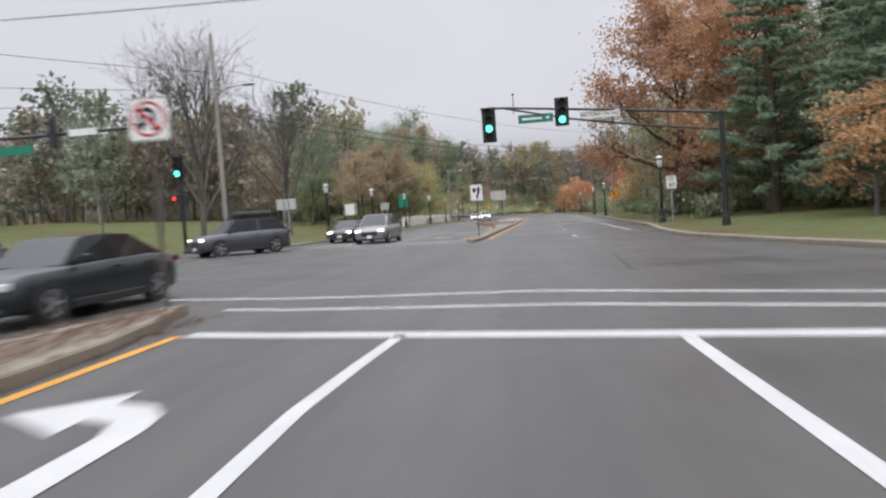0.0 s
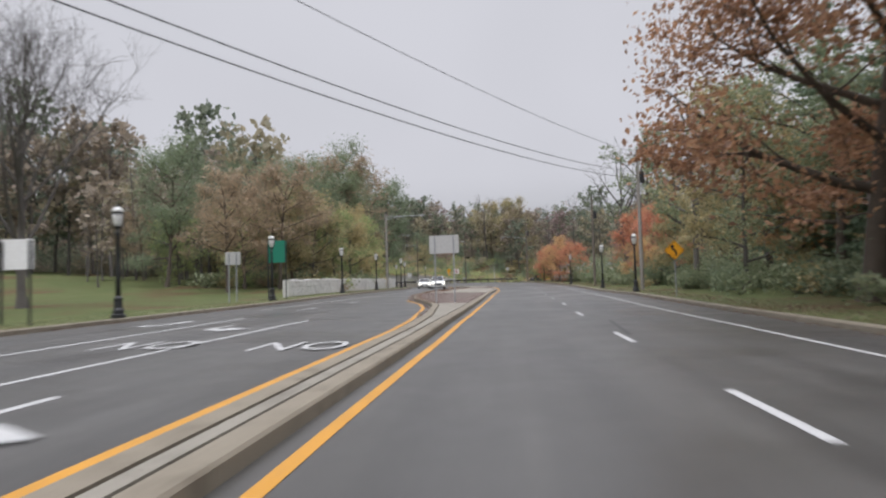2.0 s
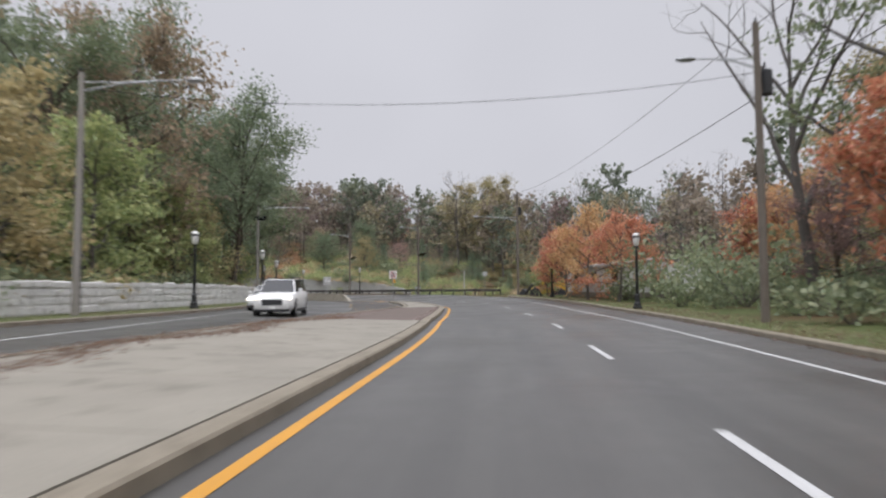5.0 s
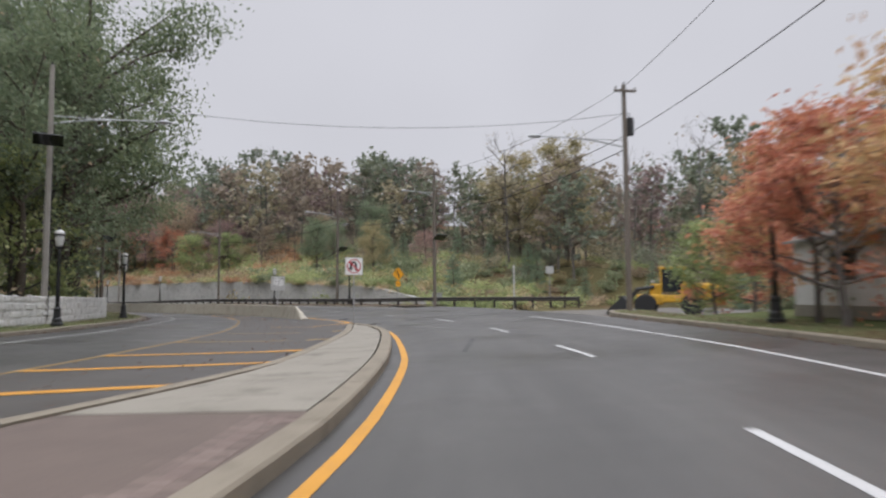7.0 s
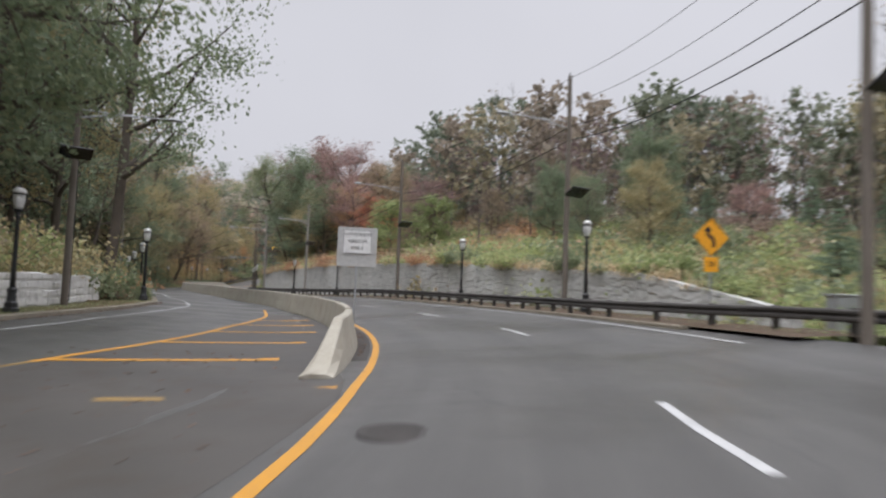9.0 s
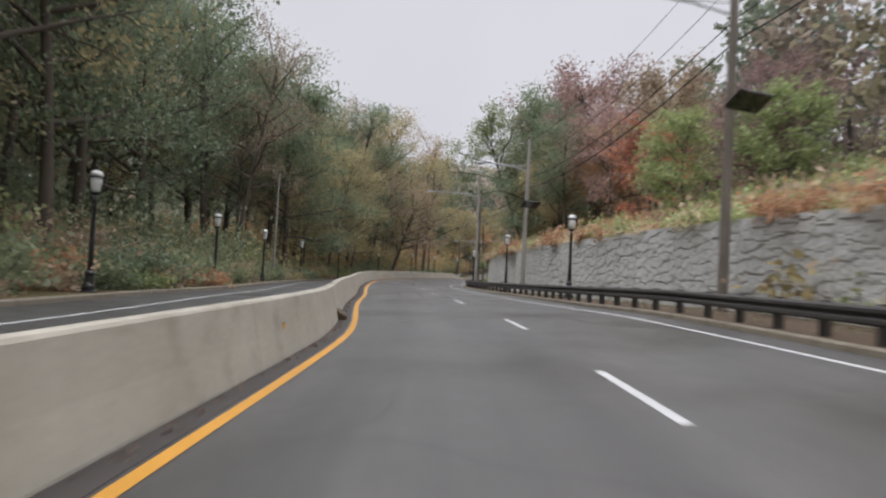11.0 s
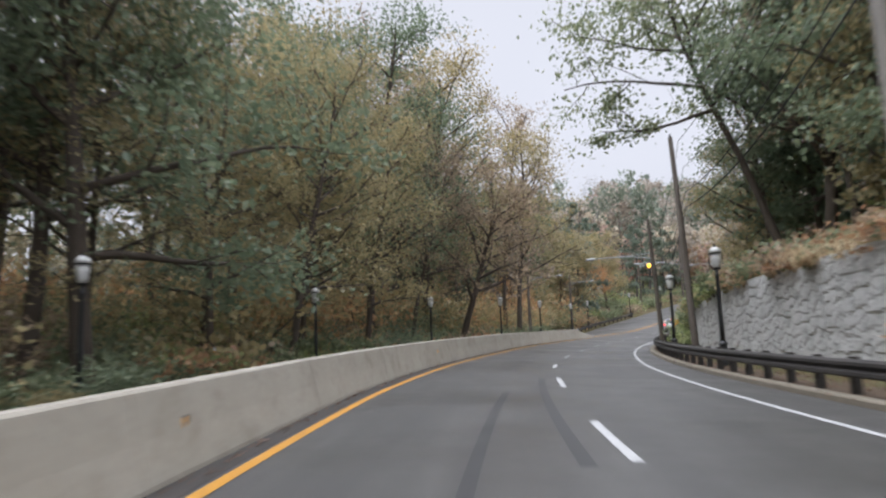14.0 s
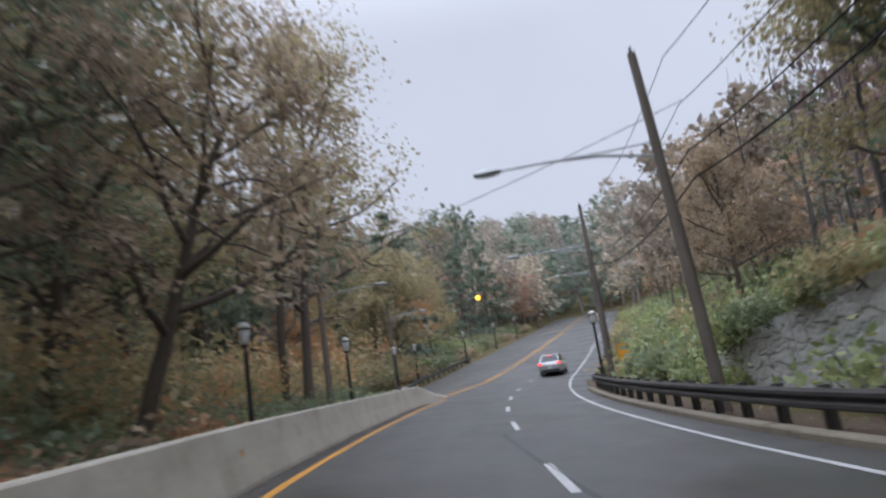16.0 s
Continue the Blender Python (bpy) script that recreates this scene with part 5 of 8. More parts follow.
def side_signals():
    ob = thing("traffic_signal", "dark signal post with a green light and a lit crossing signal", "traffic signal")
    ob.matrix_basis = stand(32.3, -17.6, 0.1)
    bm = bmesh.new()
    turned(bm, [(0.19, 0), (0.17, 0.12), (0.10, 0.3), (0.09, 3.4), (0.07, 5.2)], 12)
    part("post", bm, BLACK_METAL, ob)
    signal_head(ob, pose(0, -0.14, 4.6))
    for x in (-0.35, 0.3):
        bm = bmesh.new()
        box(bm, (x, -0.05, 2.95), (0.32, 0.2, 0.34), bevel=0.02)
        h = part("crossing_head", bm, BLACK_METAL, ob)
        if x < 0:
            bm = bmesh.new()
            box(bm, (x, -0.16, 2.95), (0.14, 0.02, 0.18), bevel=0.006)
            part("crossing_light", bm, TAIL, h, "lit red crossing symbol")
    far = thing("traffic_signal", "black mast arm with a dark signal head over the side street", "traffic signal")
    far.matrix_basis = stand(24.0, -19.3, -0.35)
    bm = bmesh.new()
    tube(bm, [(-6, 0, 5.9), (0, 0, 5.75), (4.9, 0, 5.75)], 0.06, 8)
    turned(bm, [(0.24, 0), (0.2, 0.2), (0.12, 0.7), (0.1, 6.1)], 12, pose(-6, 0, 0))
    part("mast", bm, BLACK_METAL, far)
    signal_head(far, pose(1.4, -0.1, 5.8, 0, 0, -70), lit=9, plate_size=(0.4, 1.2))
    bm = bmesh.new()
    box(bm, (-0.35, -0.05, 5.25), (1.5, 0.03, 0.36), bevel=0.006)
    part("street_name_plate", bm, SIGN_GREEN, far, "green street name plate")
    bm = bmesh.new()
    box(bm, (2.6, -0.05, 5.75), (1.2, 0.03, 0.26), bevel=0.006)
    part("turn_plate", bm, SIGN_WHITE, far, "white plate")


mast_signal()
side_signals()


# ---- road signs ----
def plate(ob, w, h, z, material, name="plate", m=None, label="", radius=0.05, thick=0.012):
    bm = bmesh.new()
    pts = []
    for cx, cz, a0 in ((w / 2 - radius, h / 2 - radius, 0), (-w / 2 + radius, h / 2 - radius, 90), (-w / 2 + radius, -h / 2 + radius, 180), (w / 2 - radius, -h / 2 + radius, 270)):
        for k in range(4):
            a = radians(a0 + 30 * k)
            pts.append((cx + radius * math.cos(a), cz + radius * math.sin(a)))
    front = [bm.verts.new((x, -thick / 2, z + y)) for x, y in pts]
    back = [bm.verts.new((x, thick / 2, z + y)) for x, y in pts]
    bm.faces.new(front)
    bm.faces.new(back[::-1])
    for k in range(len(pts)):
        j = (k + 1) % len(pts)
        bm.faces.new((front[j], front[k], back[k], back[j]))
    if m is not None:
        bmesh.ops.transform(bm, matrix=m, verts=bm.verts)
    return part(name, bm, material, ob, label)


def inked(parent, outline, z, material, name, y=-0.012, m=None, thick=0.006):
    """A flat printed shape on a sign's face."""
    bm = bmesh.new()
    f = [bm.verts.new((x, y, z + v)) for x, v in outline]
    b = [bm.verts.new((x, y + thick, z + v)) for x, v in outline]
    bm.faces.new(f)
    for k in range(len(f)):
        j = (k + 1) % len(f)
        bm.faces.new((f[j], f[k], b[k], b[j]))
    if m is not None:
        bmesh.ops.transform(bm, matrix=m, verts=bm.verts)
    return part(name, bm, material, parent)


def post_of(ob, height, material=GALV, x=0.0, w=0.06, y=0.045):
    bm = bmesh.new()
    box(bm, (x, y, height / 2 - 0.15), (w, 0.05, height + 0.3), bevel=0.006)
    return part("post", bm, material, ob)


def arc(cx, cy, r, a0, a1, n):
    return [(cx + r * math.cos(radians(a0 + (a1 - a0) * k / n)), cy + r * math.sin(radians(a0 + (a1 - a0) * k / n))) for k in range(n + 1)]


def rim(parent, w, h, z, inset, width, material, m=None):
    for x, y, sx, sy in ((0, h / 2 - inset, w - 2 * inset, width), (0, -h / 2 + inset, w - 2 * inset, width), (w / 2 - inset, 0, width, h - 2 * inset - width), (-w / 2 + inset, 0, width, h - 2 * inset - width)):
        inked(parent, [(x - sx / 2, y - sy / 2), (x + sx / 2, y - sy / 2), (x + sx / 2, y + sy / 2), (x - sx / 2, y + sy / 2)], z, material, "border", m=m)


def no_u_turn(s, o, z, size, height, post_material, dz=0.16, turn=0):
    ob = thing("road_sign", "white square no U-turn sign with a red ring on a post", "road sign", "no U-turn signs")
    ob.matrix_basis = stand(s, o, dz, turn)
    post_of(ob, height, post_material)
    face = plate(ob, size, size, z, SIGN_WHITE)
    r = size * 0.40
    u = size / 0.76
    inked(face, arc(-0.02 * u, 0.06 * u, 0.15 * u, 0, 180, 10) + [(-0.17 * u, -0.06 * u), (-0.25 * u, -0.06 * u), (-0.13 * u, -0.2 * u), (-0.01 * u, -0.06 * u), (-0.09 * u, -0.06 * u), (-0.09 * u, 0.06 * u)]
          + arc(-0.02 * u, 0.06 * u, 0.07 * u, 180, 0, 8) + [(0.05 * u, -0.2 * u), (0.13 * u, -0.2 * u)], z, SIGN_BLACK, "arrow")
    outer, inner = arc(0, 0, r, 0, 360, 32), arc(0, 0, r * 0.86, 0, 360, 32)
    bm = bmesh.new()
    vo = [bm.verts.new((x, -0.014, z + y)) for x, y in outer[:-1]]
    vi = [bm.verts.new((x, -0.014, z + y)) for x, y in inner[:-1]]
    for k in range(32):
        bm.faces.new((vo[k], vo[(k + 1) % 32], vi[(k + 1) % 32], vi[k]))
    part("ring", bm, SIGN_RED, face)
    w = r * 0.075
    d = r * 0.9 * 0.7071
    inked(face, [(-d - w, d - w), (d - w, -d - w), (d + w, -d + w), (-d + w, d + w)], z, SIGN_RED, "slash", y=-0.017)
    rim(face, size, size, z, 0.02, 0.012, SIGN_BLACK)
    return ob


no_u_turn(10.1, -5.8, 3.12, 0.72, 3.4, BROWN_POST)
no_u_turn(165.3, -2.25, 2.92, 0.9, 3.34, GALV)


def keep_right():
    ob = thing("road_sign", "white sign with a black arrow on a brown post", "road sign")
    ob.matrix_basis = stand(36.9, -2.48, 0.16)
    post_of(ob, 3.0, BROWN_POST, w=0.07)
    face = plate(ob, 0.70, 0.92, 2.48, SIGN_WHITE, m=pose(0, -0.02, 0))
    rim(face, 0.70, 0.92, 2.48, 0.025, 0.014, SIGN_BLACK, pose(0, -0.02, 0))
    m = pose(0, -0.022, 0)
    inked(face, [(-0.21, 0.24), (-0.03, 0.25), (-0.03, 0.06), (-0.12, -0.03), (-0.2, 0.06)], 2.48, SIGN_BLACK, "island_mark", m=m)
    inked(face, [(-0.02, -0.34), (0.08, -0.34), (0.08, -0.2), (0.19, -0.02), (0.19, 0.14), (0.25, 0.14), (0.13, 0.34), (0.0, 0.14), (0.07, 0.14), (0.07, 0.0), (-0.02, -0.18)], 2.48, SIGN_BLACK, "arrow", m=m)


keep_right()


def two_post_board(s, o, w, h, z, material, label, dz=0.16, post=GALV, height=None, turn=0, spread=0.32, back_rail=True):
    ob = thing("road_sign", label, "road sign")
    ob.matrix_basis = stand(s, o, dz, turn)
    for x in (-spread * w, spread * w):
        post_of(ob, height or z + h / 2 - 0.05, post, x, 0.075, y=-0.05)
    plate(ob, w, h, z, material, radius=0.03)
    return ob


two_post_board(71.0, -3.85, 1.6, 0.98, 3.15, SIGN_BACK, "blank grey sign board seen from behind on two steel posts")
two_post_board(41.5, -15.6, 1.35, 0.7, 2.55, SIGN_BACK, "grey sign board seen from behind on a pair of posts", spread=0.12, dz=0.15)
two_post_board(54.8, -15.3, 1.15, 0.95, 2.2, SIGN_WHITE, "white notice board on two dark posts in the grass", post=BLACK_METAL, spread=0.42, dz=0.15)
two_post_board(78.6, -16.3, 1.35, 1.5, 3.2, SIGN_GREEN, "plain green sign board on two dark posts", post=BLACK_METAL, spread=0.46, dz=0.15)
two_post_board(74.5, -17.6, 1.0, 0.8, 2.6, SIGN_BACK, "grey sign board seen from behind in the grass", spread=0.25, dz=0.2)


def small_sign(s, o, w, h, z, material, label, post=GALV, dz=0.15, turn=0, words=(), diamond=False, height=None):
    ob = thing("road_sign", label, "road sign")
    ob.matrix_basis = stand(s, o, dz, turn)
    post_of(ob, height or z + h / 2, post)
    if diamond:
        face = plate(ob, w, w, 0, material, m=pose(0, 0, z, 0, 45, 0))
        rim(face, w, w, 0, 0.03, 0.014, SIGN_BLACK, pose(0, 0, z, 0, 45, 0))
    else:
        face = plate(ob, w, h, z, material)
        rim(face, w, h, z, 0.02, 0.012, SIGN_BLACK)
    for text, size, dzz in words:
        letters(text, size, SIGN_BLACK, face, pose(0, -0.02, z + dzz, 90, 0, 0))
    return ob, face


small_sign(39.9, 8.7, 0.6, 0.76, 2.35, SIGN_WHITE, "white speed limit sign on a steel post", words=(("SPEED", 0.13, 0.26), ("LIMIT", 0.13, 0.12), ("40", 0.36, -0.16)))
ARROW_BEND = [(0.02, -0.30), (0.12, -0.30), (0.12, -0.06), (-0.06, 0.10), (-0.06, 0.16), (0.02, 0.16), (-0.11, 0.33), (-0.24, 0.16), (-0.16, 0.16), (-0.16, 0.06), (0.02, -0.10)]
ob, face = small_sign(72.1, 8.4, 0.76, 0.76, 2.45, SIGN_YELLOW, "yellow diamond left-bend warning sign on a post", diamond=True, height=2.5)
inked(face, ARROW_BEND, 2.45, SIGN_BLACK, "arrow")
ob, face = small_sign(189.0, 8.6, 0.92, 0.92, 2.75, SIGN_YELLOW, "yellow diamond winding-road sign with a speed plate below", diamond=True, height=2.6)
inked(face, [(x * 1.15, y * 1.15) for x, y in ARROW_BEND], 2.75, SIGN_BLACK, "arrow")
low = plate(ob, 0.5, 0.5, 1.85, SIGN_YELLOW, "speed_plate")
letters("30", 0.26, SIGN_BLACK, low, pose(0, -0.02, 1.85, 90, 0, 0))
small_sign(178.6, 16.2, 0.76, 0.62, 2.75, SIGN_BACK, "grey sign seen from behind at the end of the guard rail")
small_sign(317.0, 6.9, 0.5, 0.7, 1.6, SIGN_YELLOW, "yellow marker plate on a post behind the guard rail")


def vehicles_sign():
    ob = thing("road_sign", "white authorized-vehicles sign on a larger grey plate above the barrier", "road sign")
    ob.matrix_basis = stand(188.6, -2.95, 0.8)
    post_of(ob, 2.4, GALV)
    plate(ob, 1.15, 1.15, 1.95, SIGN_BACK, "back_plate", pose(0, 0.02, 0), "bare grey backing plate", 0.03)
    m = pose(0, -0.02, 0)
    face = plate(ob, 0.86, 0.72, 2.1, SIGN_WHITE, m=m)
    rim(face, 0.86, 0.72, 2.1, 0.02, 0.012, SIGN_BLACK, m)
    for k, w in enumerate(("AUTHORIZED", "VEHICLES", "ONLY")):
        letters(w, 0.135, SIGN_BLACK, face, pose(0, -0.04, 2.31 - 0.2 * k, 90, 0, 0))


vehicles_sign()


# ---- cars ----
def car(style, paint, s, o, turn, label, lit=False, braking=False, roof_box=False, dz=0.0):
    """A parked-looking car whose nose points along -y before turning."""
    L, Wd, H, bonnet, belt, rise0, roof0, roof1, tail = {
        "sedan": (4.7, 1.80, 1.45, 0.92, 0.98, 0.28, 0.42, 0.70, 0.90),
        "suv": (4.8, 1.92, 1.76, 1.10, 1.16, 0.25, 0.375, 0.88, 0.975),
        "van": (5.0, 1.96, 1.76, 1.04, 1.08, 0.19, 0.36, 0.90, 0.975),
        "wagon": (4.8, 1.82, 1.60, 0.98, 1.04, 0.26, 0.40, 0.84, 0.96),
    }[style]
    ob = thing("car", label, "car", "cars on the road")
    ob.matrix_basis = stand(s, o, dz, turn)
    hw = Wd / 2
    lift, wr = {"sedan": (0.0, 0.335), "suv": (0.16, 0.385), "van": (0.10, 0.345), "wagon": (0.05, 0.335)}[style]
    # stations from nose to tail: fraction, width, bottom, shoulder height
    st = [(0.0, 0.76, 0.34, 0.64 + lift), (0.03, 0.90, 0.24, 0.78 + lift), (0.10, 0.98, 0.20 + lift * 0.4, 0.88 + lift), (rise0, 1.0, 0.19, bonnet), (0.5, 1.0, 0.19, belt), (0.78, 1.0, 0.19, belt + 0.02), (0.93, 0.97, 0.22, belt), (0.98, 0.90, 0.26, belt - 0.06),
          (1.0, 0.82, 0.34, belt - 0.16)]
    bm = bmesh.new()
    rings = []
    for f, w, b, h in st:
        y = -L / 2 + L * f
        x = hw * w
        row = [(-x * 0.90, b), (-x, b + 0.16), (-x * 1.0, b + (h - b) * 0.55), (-x * 0.965, h - 0.05), (-x * 0.88, h), (0, h + (0.03 if f < 0.35 else 0.0)), (x * 0.88, h), (x * 0.965, h - 0.05), (x, b + (h - b) * 0.55), (x, b + 0.16), (x * 0.90, b)]
        rings.append([bm.verts.new((px, y, pz)) for px, pz in row])
    for a, b in zip(rings, rings[1:]):
        for k in range(len(a)):
            j = (k + 1) % len(a)
            bm.faces.new((a[k], a[j], b[j], b[k]))
    bm.faces.new(rings[0])
    bm.faces.new(rings[-1][::-1])
    bmesh.ops.recalc_face_normals(bm, faces=bm.faces)
    body = part("body", bm, paint, ob, smooth=True)
    # cabin
    bm = bmesh.new()
    y0, y1, y2, y3 = (-L / 2 + L * v for v in (rise0, roof0, roof1, tail))
    zb = belt - 0.03
    low = [(-hw * 0.90, y0, zb - 0.04), (hw * 0.90, y0, zb - 0.04), (hw * 0.92, (y1 + y2) / 2, zb), (hw * 0.88, y3, zb), (-hw * 0.88, y3, zb), (-hw * 0.92, (y1 + y2) / 2, zb)]
    top = [(-hw * 0.72, y1, H - 0.03), (hw * 0.72, y1, H - 0.03), (hw * 0.76, (y1 + y2) / 2, H), (hw * 0.72, y2, H - 0.02), (-hw * 0.72, y2, H - 0.02), (-hw * 0.76, (y1 + y2) / 2, H)]
    lv, tv = [bm.verts.new(p) for p in low], [bm.verts.new(p) for p in top]
    for k in range(6):
        j = (k + 1) % 6
        bm.faces.new((lv[k], lv[j], tv[j], tv[k]))
    bm.faces.new(tv)
    bmesh.ops.bevel(bm, geom=[e for e in bm.edges if e.verts[0] in tv or e.verts[1] in tv], offset=0.05, segments=2, affect="EDGES")
    bmesh.ops.recalc_face_normals(bm, faces=bm.faces)
    part("roof", bm, paint, ob)

    def pane(name, quad, inset=0.10, lift=0.012):
        q = [Vector(p) for p in quad]
        c = sum(q, Vector()) / 4
        n = (q[1] - q[0]).cross(q[3] - q[0]).normalized()
        if n.dot(c - Vector((0, (y1 + y2) / 2, 0.9))) < 0:
            n = -n
        bm = bmesh.new()
        inner = [p.lerp(c, inset) for p in q]
        f = [bm.verts.new(p + n * lift) for p in inner]
        b = [bm.verts.new(p - n * 0.02) for p in inner]
        bm.faces.new(f)
        for k in range(4):
            j = (k + 1) % 4
            bm.faces.new((f[k], f[j], b[j], b[k]))
        bmesh.ops.recalc_face_normals(bm, faces=bm.faces)
        return part(name, bm, CAR_GLASS, ob, "dark tinted glass")

    pane("windscreen", (low[0], low[1], top[1], top[0]), 0.09)
    pane("rear_window", (low[3], low[4], top[4], top[3]), 0.13)
    pane("side_window", (low[1], low[2], top[2], top[1]), 0.085)
    pane("side_window", (low[2], low[3], top[3], top[2]), 0.085)
    pane("side_window", (low[5], low[0], top[0], top[5]), 0.085)
    pane("side_window", (low[4], low[5], top[5], top[4]), 0.085)
    for sx in (-1, 1):
        for f in (0.185, 0.80):
            y = -L / 2 + L * f
            bm = bmesh.new()
            k_ = wr / 0.335
            turned(bm, [(0.22 * k_, -0.11), (0.31 * k_, -0.11), (wr, -0.07), (wr, 0.07), (0.31 * k_, 0.11), (0.22 * k_, 0.11)], 22, pose(sx * (hw - 0.11), y, wr, 0, 90, 0))
            tyre = part("wheel", bm, RUBBER, ob, "black tyre")
            bm = bmesh.new()
            hub = pose(sx * (hw + 0.002), y, wr, 0, 90 * sx, 0)
            turned(bm, [(0.235 * k_, -0.01), (0.235 * k_, 0.012), (0.215 * k_, 0.008), (0.215 * k_, -0.03), (0.05, -0.03), (0.05, 0.012), (0.02, 0.016)], 18, hub)
            for k in range(5):
                box(bm, (0, 0.13 * k_, -0.004), (0.055, 0.19 * k_, 0.022), hub @ pose(0, 0, 0, 0, 0, 72 * k))
            part("rim", bm, CHROME, tyre, "alloy rim")
            bm = bmesh.new()
            turned(bm, [(wr + 0.02, -0.02), (wr + 0.06, 0.0), (wr + 0.03, 0.006)], 22, pose(sx * (hw - 0.010), y, wr + 0.01, 0, 90 * sx, 0))
            part("wheel_arch", bm, TRIM, ob)
        bm = bmesh.new()
        box(bm, (sx * (hw - 0.03), 0, 0.27), (0.10, L * 0.44, 0.16), bevel=0.03)
        part("sill", bm, TRIM, ob)
        bm = bmesh.new()
        box(bm, (sx * (hw + 0.08), y0 + 0.32, belt + 0.06), (0.2, 0.1, 0.13), bevel=0.03)
        part("mirror", bm, paint, ob)
        bm = bmesh.new()
        box(bm, (sx * hw * 0.70, -L / 2 + 0.10, 0.68 + lift), (0.34, 0.18, 0.13), pose(0, 0, 0), bevel=0.03)
        part("headlight", bm, HEADLIGHT if lit else LENS, ob, "lit headlamp" if lit else "clear headlamp")
        bm = bmesh.new()
        box(bm, (sx * hw * 0.80, L / 2 - 0.045, belt - 0.14), (0.26, 0.12, 0.17 if style != "sedan" else 0.13), bevel=0.03)
        part("tail_light", bm, TAIL if braking else TAIL_OFF, ob, "lit red tail lamp" if braking else "dark red tail lamp")
        for y in ((y1 + y2) / 2 - 0.05, (y1 + y2) / 2 + 0.95):
            bm = bmesh.new()
            box(bm, (sx * (hw + 0.005), y, belt - 0.14), (0.03, 0.2, 0.035), bevel=0.008)
            part("door_handle", bm, paint, ob)
    bm = bmesh.new()
    box(bm, (0, -L / 2 + 0.03, 0.52 + lift * 0.8), (hw * 1.0, 0.08, 0.19 + lift * 0.6), bevel=0.03)
    part("grille", bm, TRIM, ob, "dark grille")
    bm = bmesh.new()
    box(bm, (0, -L / 2 + 0.10, 0.29), (hw * 1.6, 0.2, 0.13), bevel=0.04)
    part("front_bumper", bm, TRIM, ob)
    bm = bmesh.new()
    box(bm, (0, L / 2 - 0.09, 0.36), (hw * 1.62, 0.22, 0.24), bevel=0.05)
    part("rear_bumper", bm, TRIM, ob)
    for y, z in ((-L / 2 - 0.005, 0.42), (L / 2 + 0.012, 0.62)):
        bm = bmesh.new()
        box(bm, (0, y, z), (0.30, 0.02, 0.15), bevel=0.006)
        part("number_plate", bm, SIGN_WHITE, ob, "pale blank number plate")
    if braking:
        bm = bmesh.new()
        box(bm, (0, y2 + 0.12, H - 0.06), (0.34, 0.06, 0.04), bevel=0.01)
        part("brake_light", bm, TAIL, ob, "lit high brake lamp")
    if style in ("suv", "wagon"):
        for sx in (-1, 1):
            bm = bmesh.new()
            tube(bm, [(sx * hw * 0.62, y1 + 0.1, H - 0.02), (sx * hw * 0.62, y1 + 0.25, H + 0.07), (sx * hw * 0.62, y2 - 0.2, H + 0.07), (sx * hw * 0.62, y2 - 0.05, H - 0.02)], 0.02, 6)
            part("roof_rail", bm, TRIM if style == "suv" else CHROME, ob)
    if roof_box:
        bm = bmesh.new()
        box(bm, (0, (y1 + y2) / 2 + 0.1, H + 0.24), (0.8, 1.9, 0.32), bevel=0.12)
        box(bm, (0, (y1 + y2) / 2 - 0.4, H + 0.06), (1.2, 0.08, 0.05))
        box(bm, (0, (y1 + y2) / 2 + 0.6, H + 0.06), (1.2, 0.08, 0.05))
        part("roof_box", bm, TRIM, ob, "black roof box")
    return ob


def car_paint(name, colour, metal=0.3):
    return plain(name, colour, 0.4, metal, coat=0.5)


PAINT_DARK = car_paint("dark_green_black_paint", (0.008, 0.013, 0.014), 0.1)
PAINT_GREY = car_paint("slate_grey_paint", (0.062, 0.066, 0.074))
PAINT_NAVY = car_paint("charcoal_paint", (0.05, 0.055, 0.065))
PAINT_VAN = car_paint("grey_silver_paint", (0.20, 0.205, 0.205), 0.4)
PAINT_SILVER = car_paint("silver_paint", (0.40, 0.41, 0.42), 0.5)
PAINT_WHITE = car_paint("white_car_paint", (0.72, 0.72, 0.71), 0.0)
car("sedan", PAINT_DARK, 11.4, -8.45, -3, "dark green-black sedan facing down the road")
car("suv", PAINT_NAVY, 21.0, -20.5, 12, "charcoal sport utility car on the far side of the junction")
car("suv", PAINT_GREY, 31.8, -14.3, -40, "dark slate grey sport utility car with black roof box", lit=True, roof_box=True)
car("sedan", PAINT_NAVY, 43.5, -12.0, 0, "charcoal sedan with lit headlamps", lit=True)
car("van", PAINT_VAN, 39.5, -8.9, 0, "silver grey minivan with lit headlamps", lit=True)
car("suv", PAINT_WHITE, 124.5, -10.0, 2, "white sport utility car with glaring headlamps", lit=True)
car("sedan", PAINT_WHITE, 130.5, -12.0, 3, "white sedan with glaring headlamps", lit=True)
car("wagon", PAINT_SILVER, 343.0, 2.9, 180, "silver estate car with lit red tail lamps", braking=True)


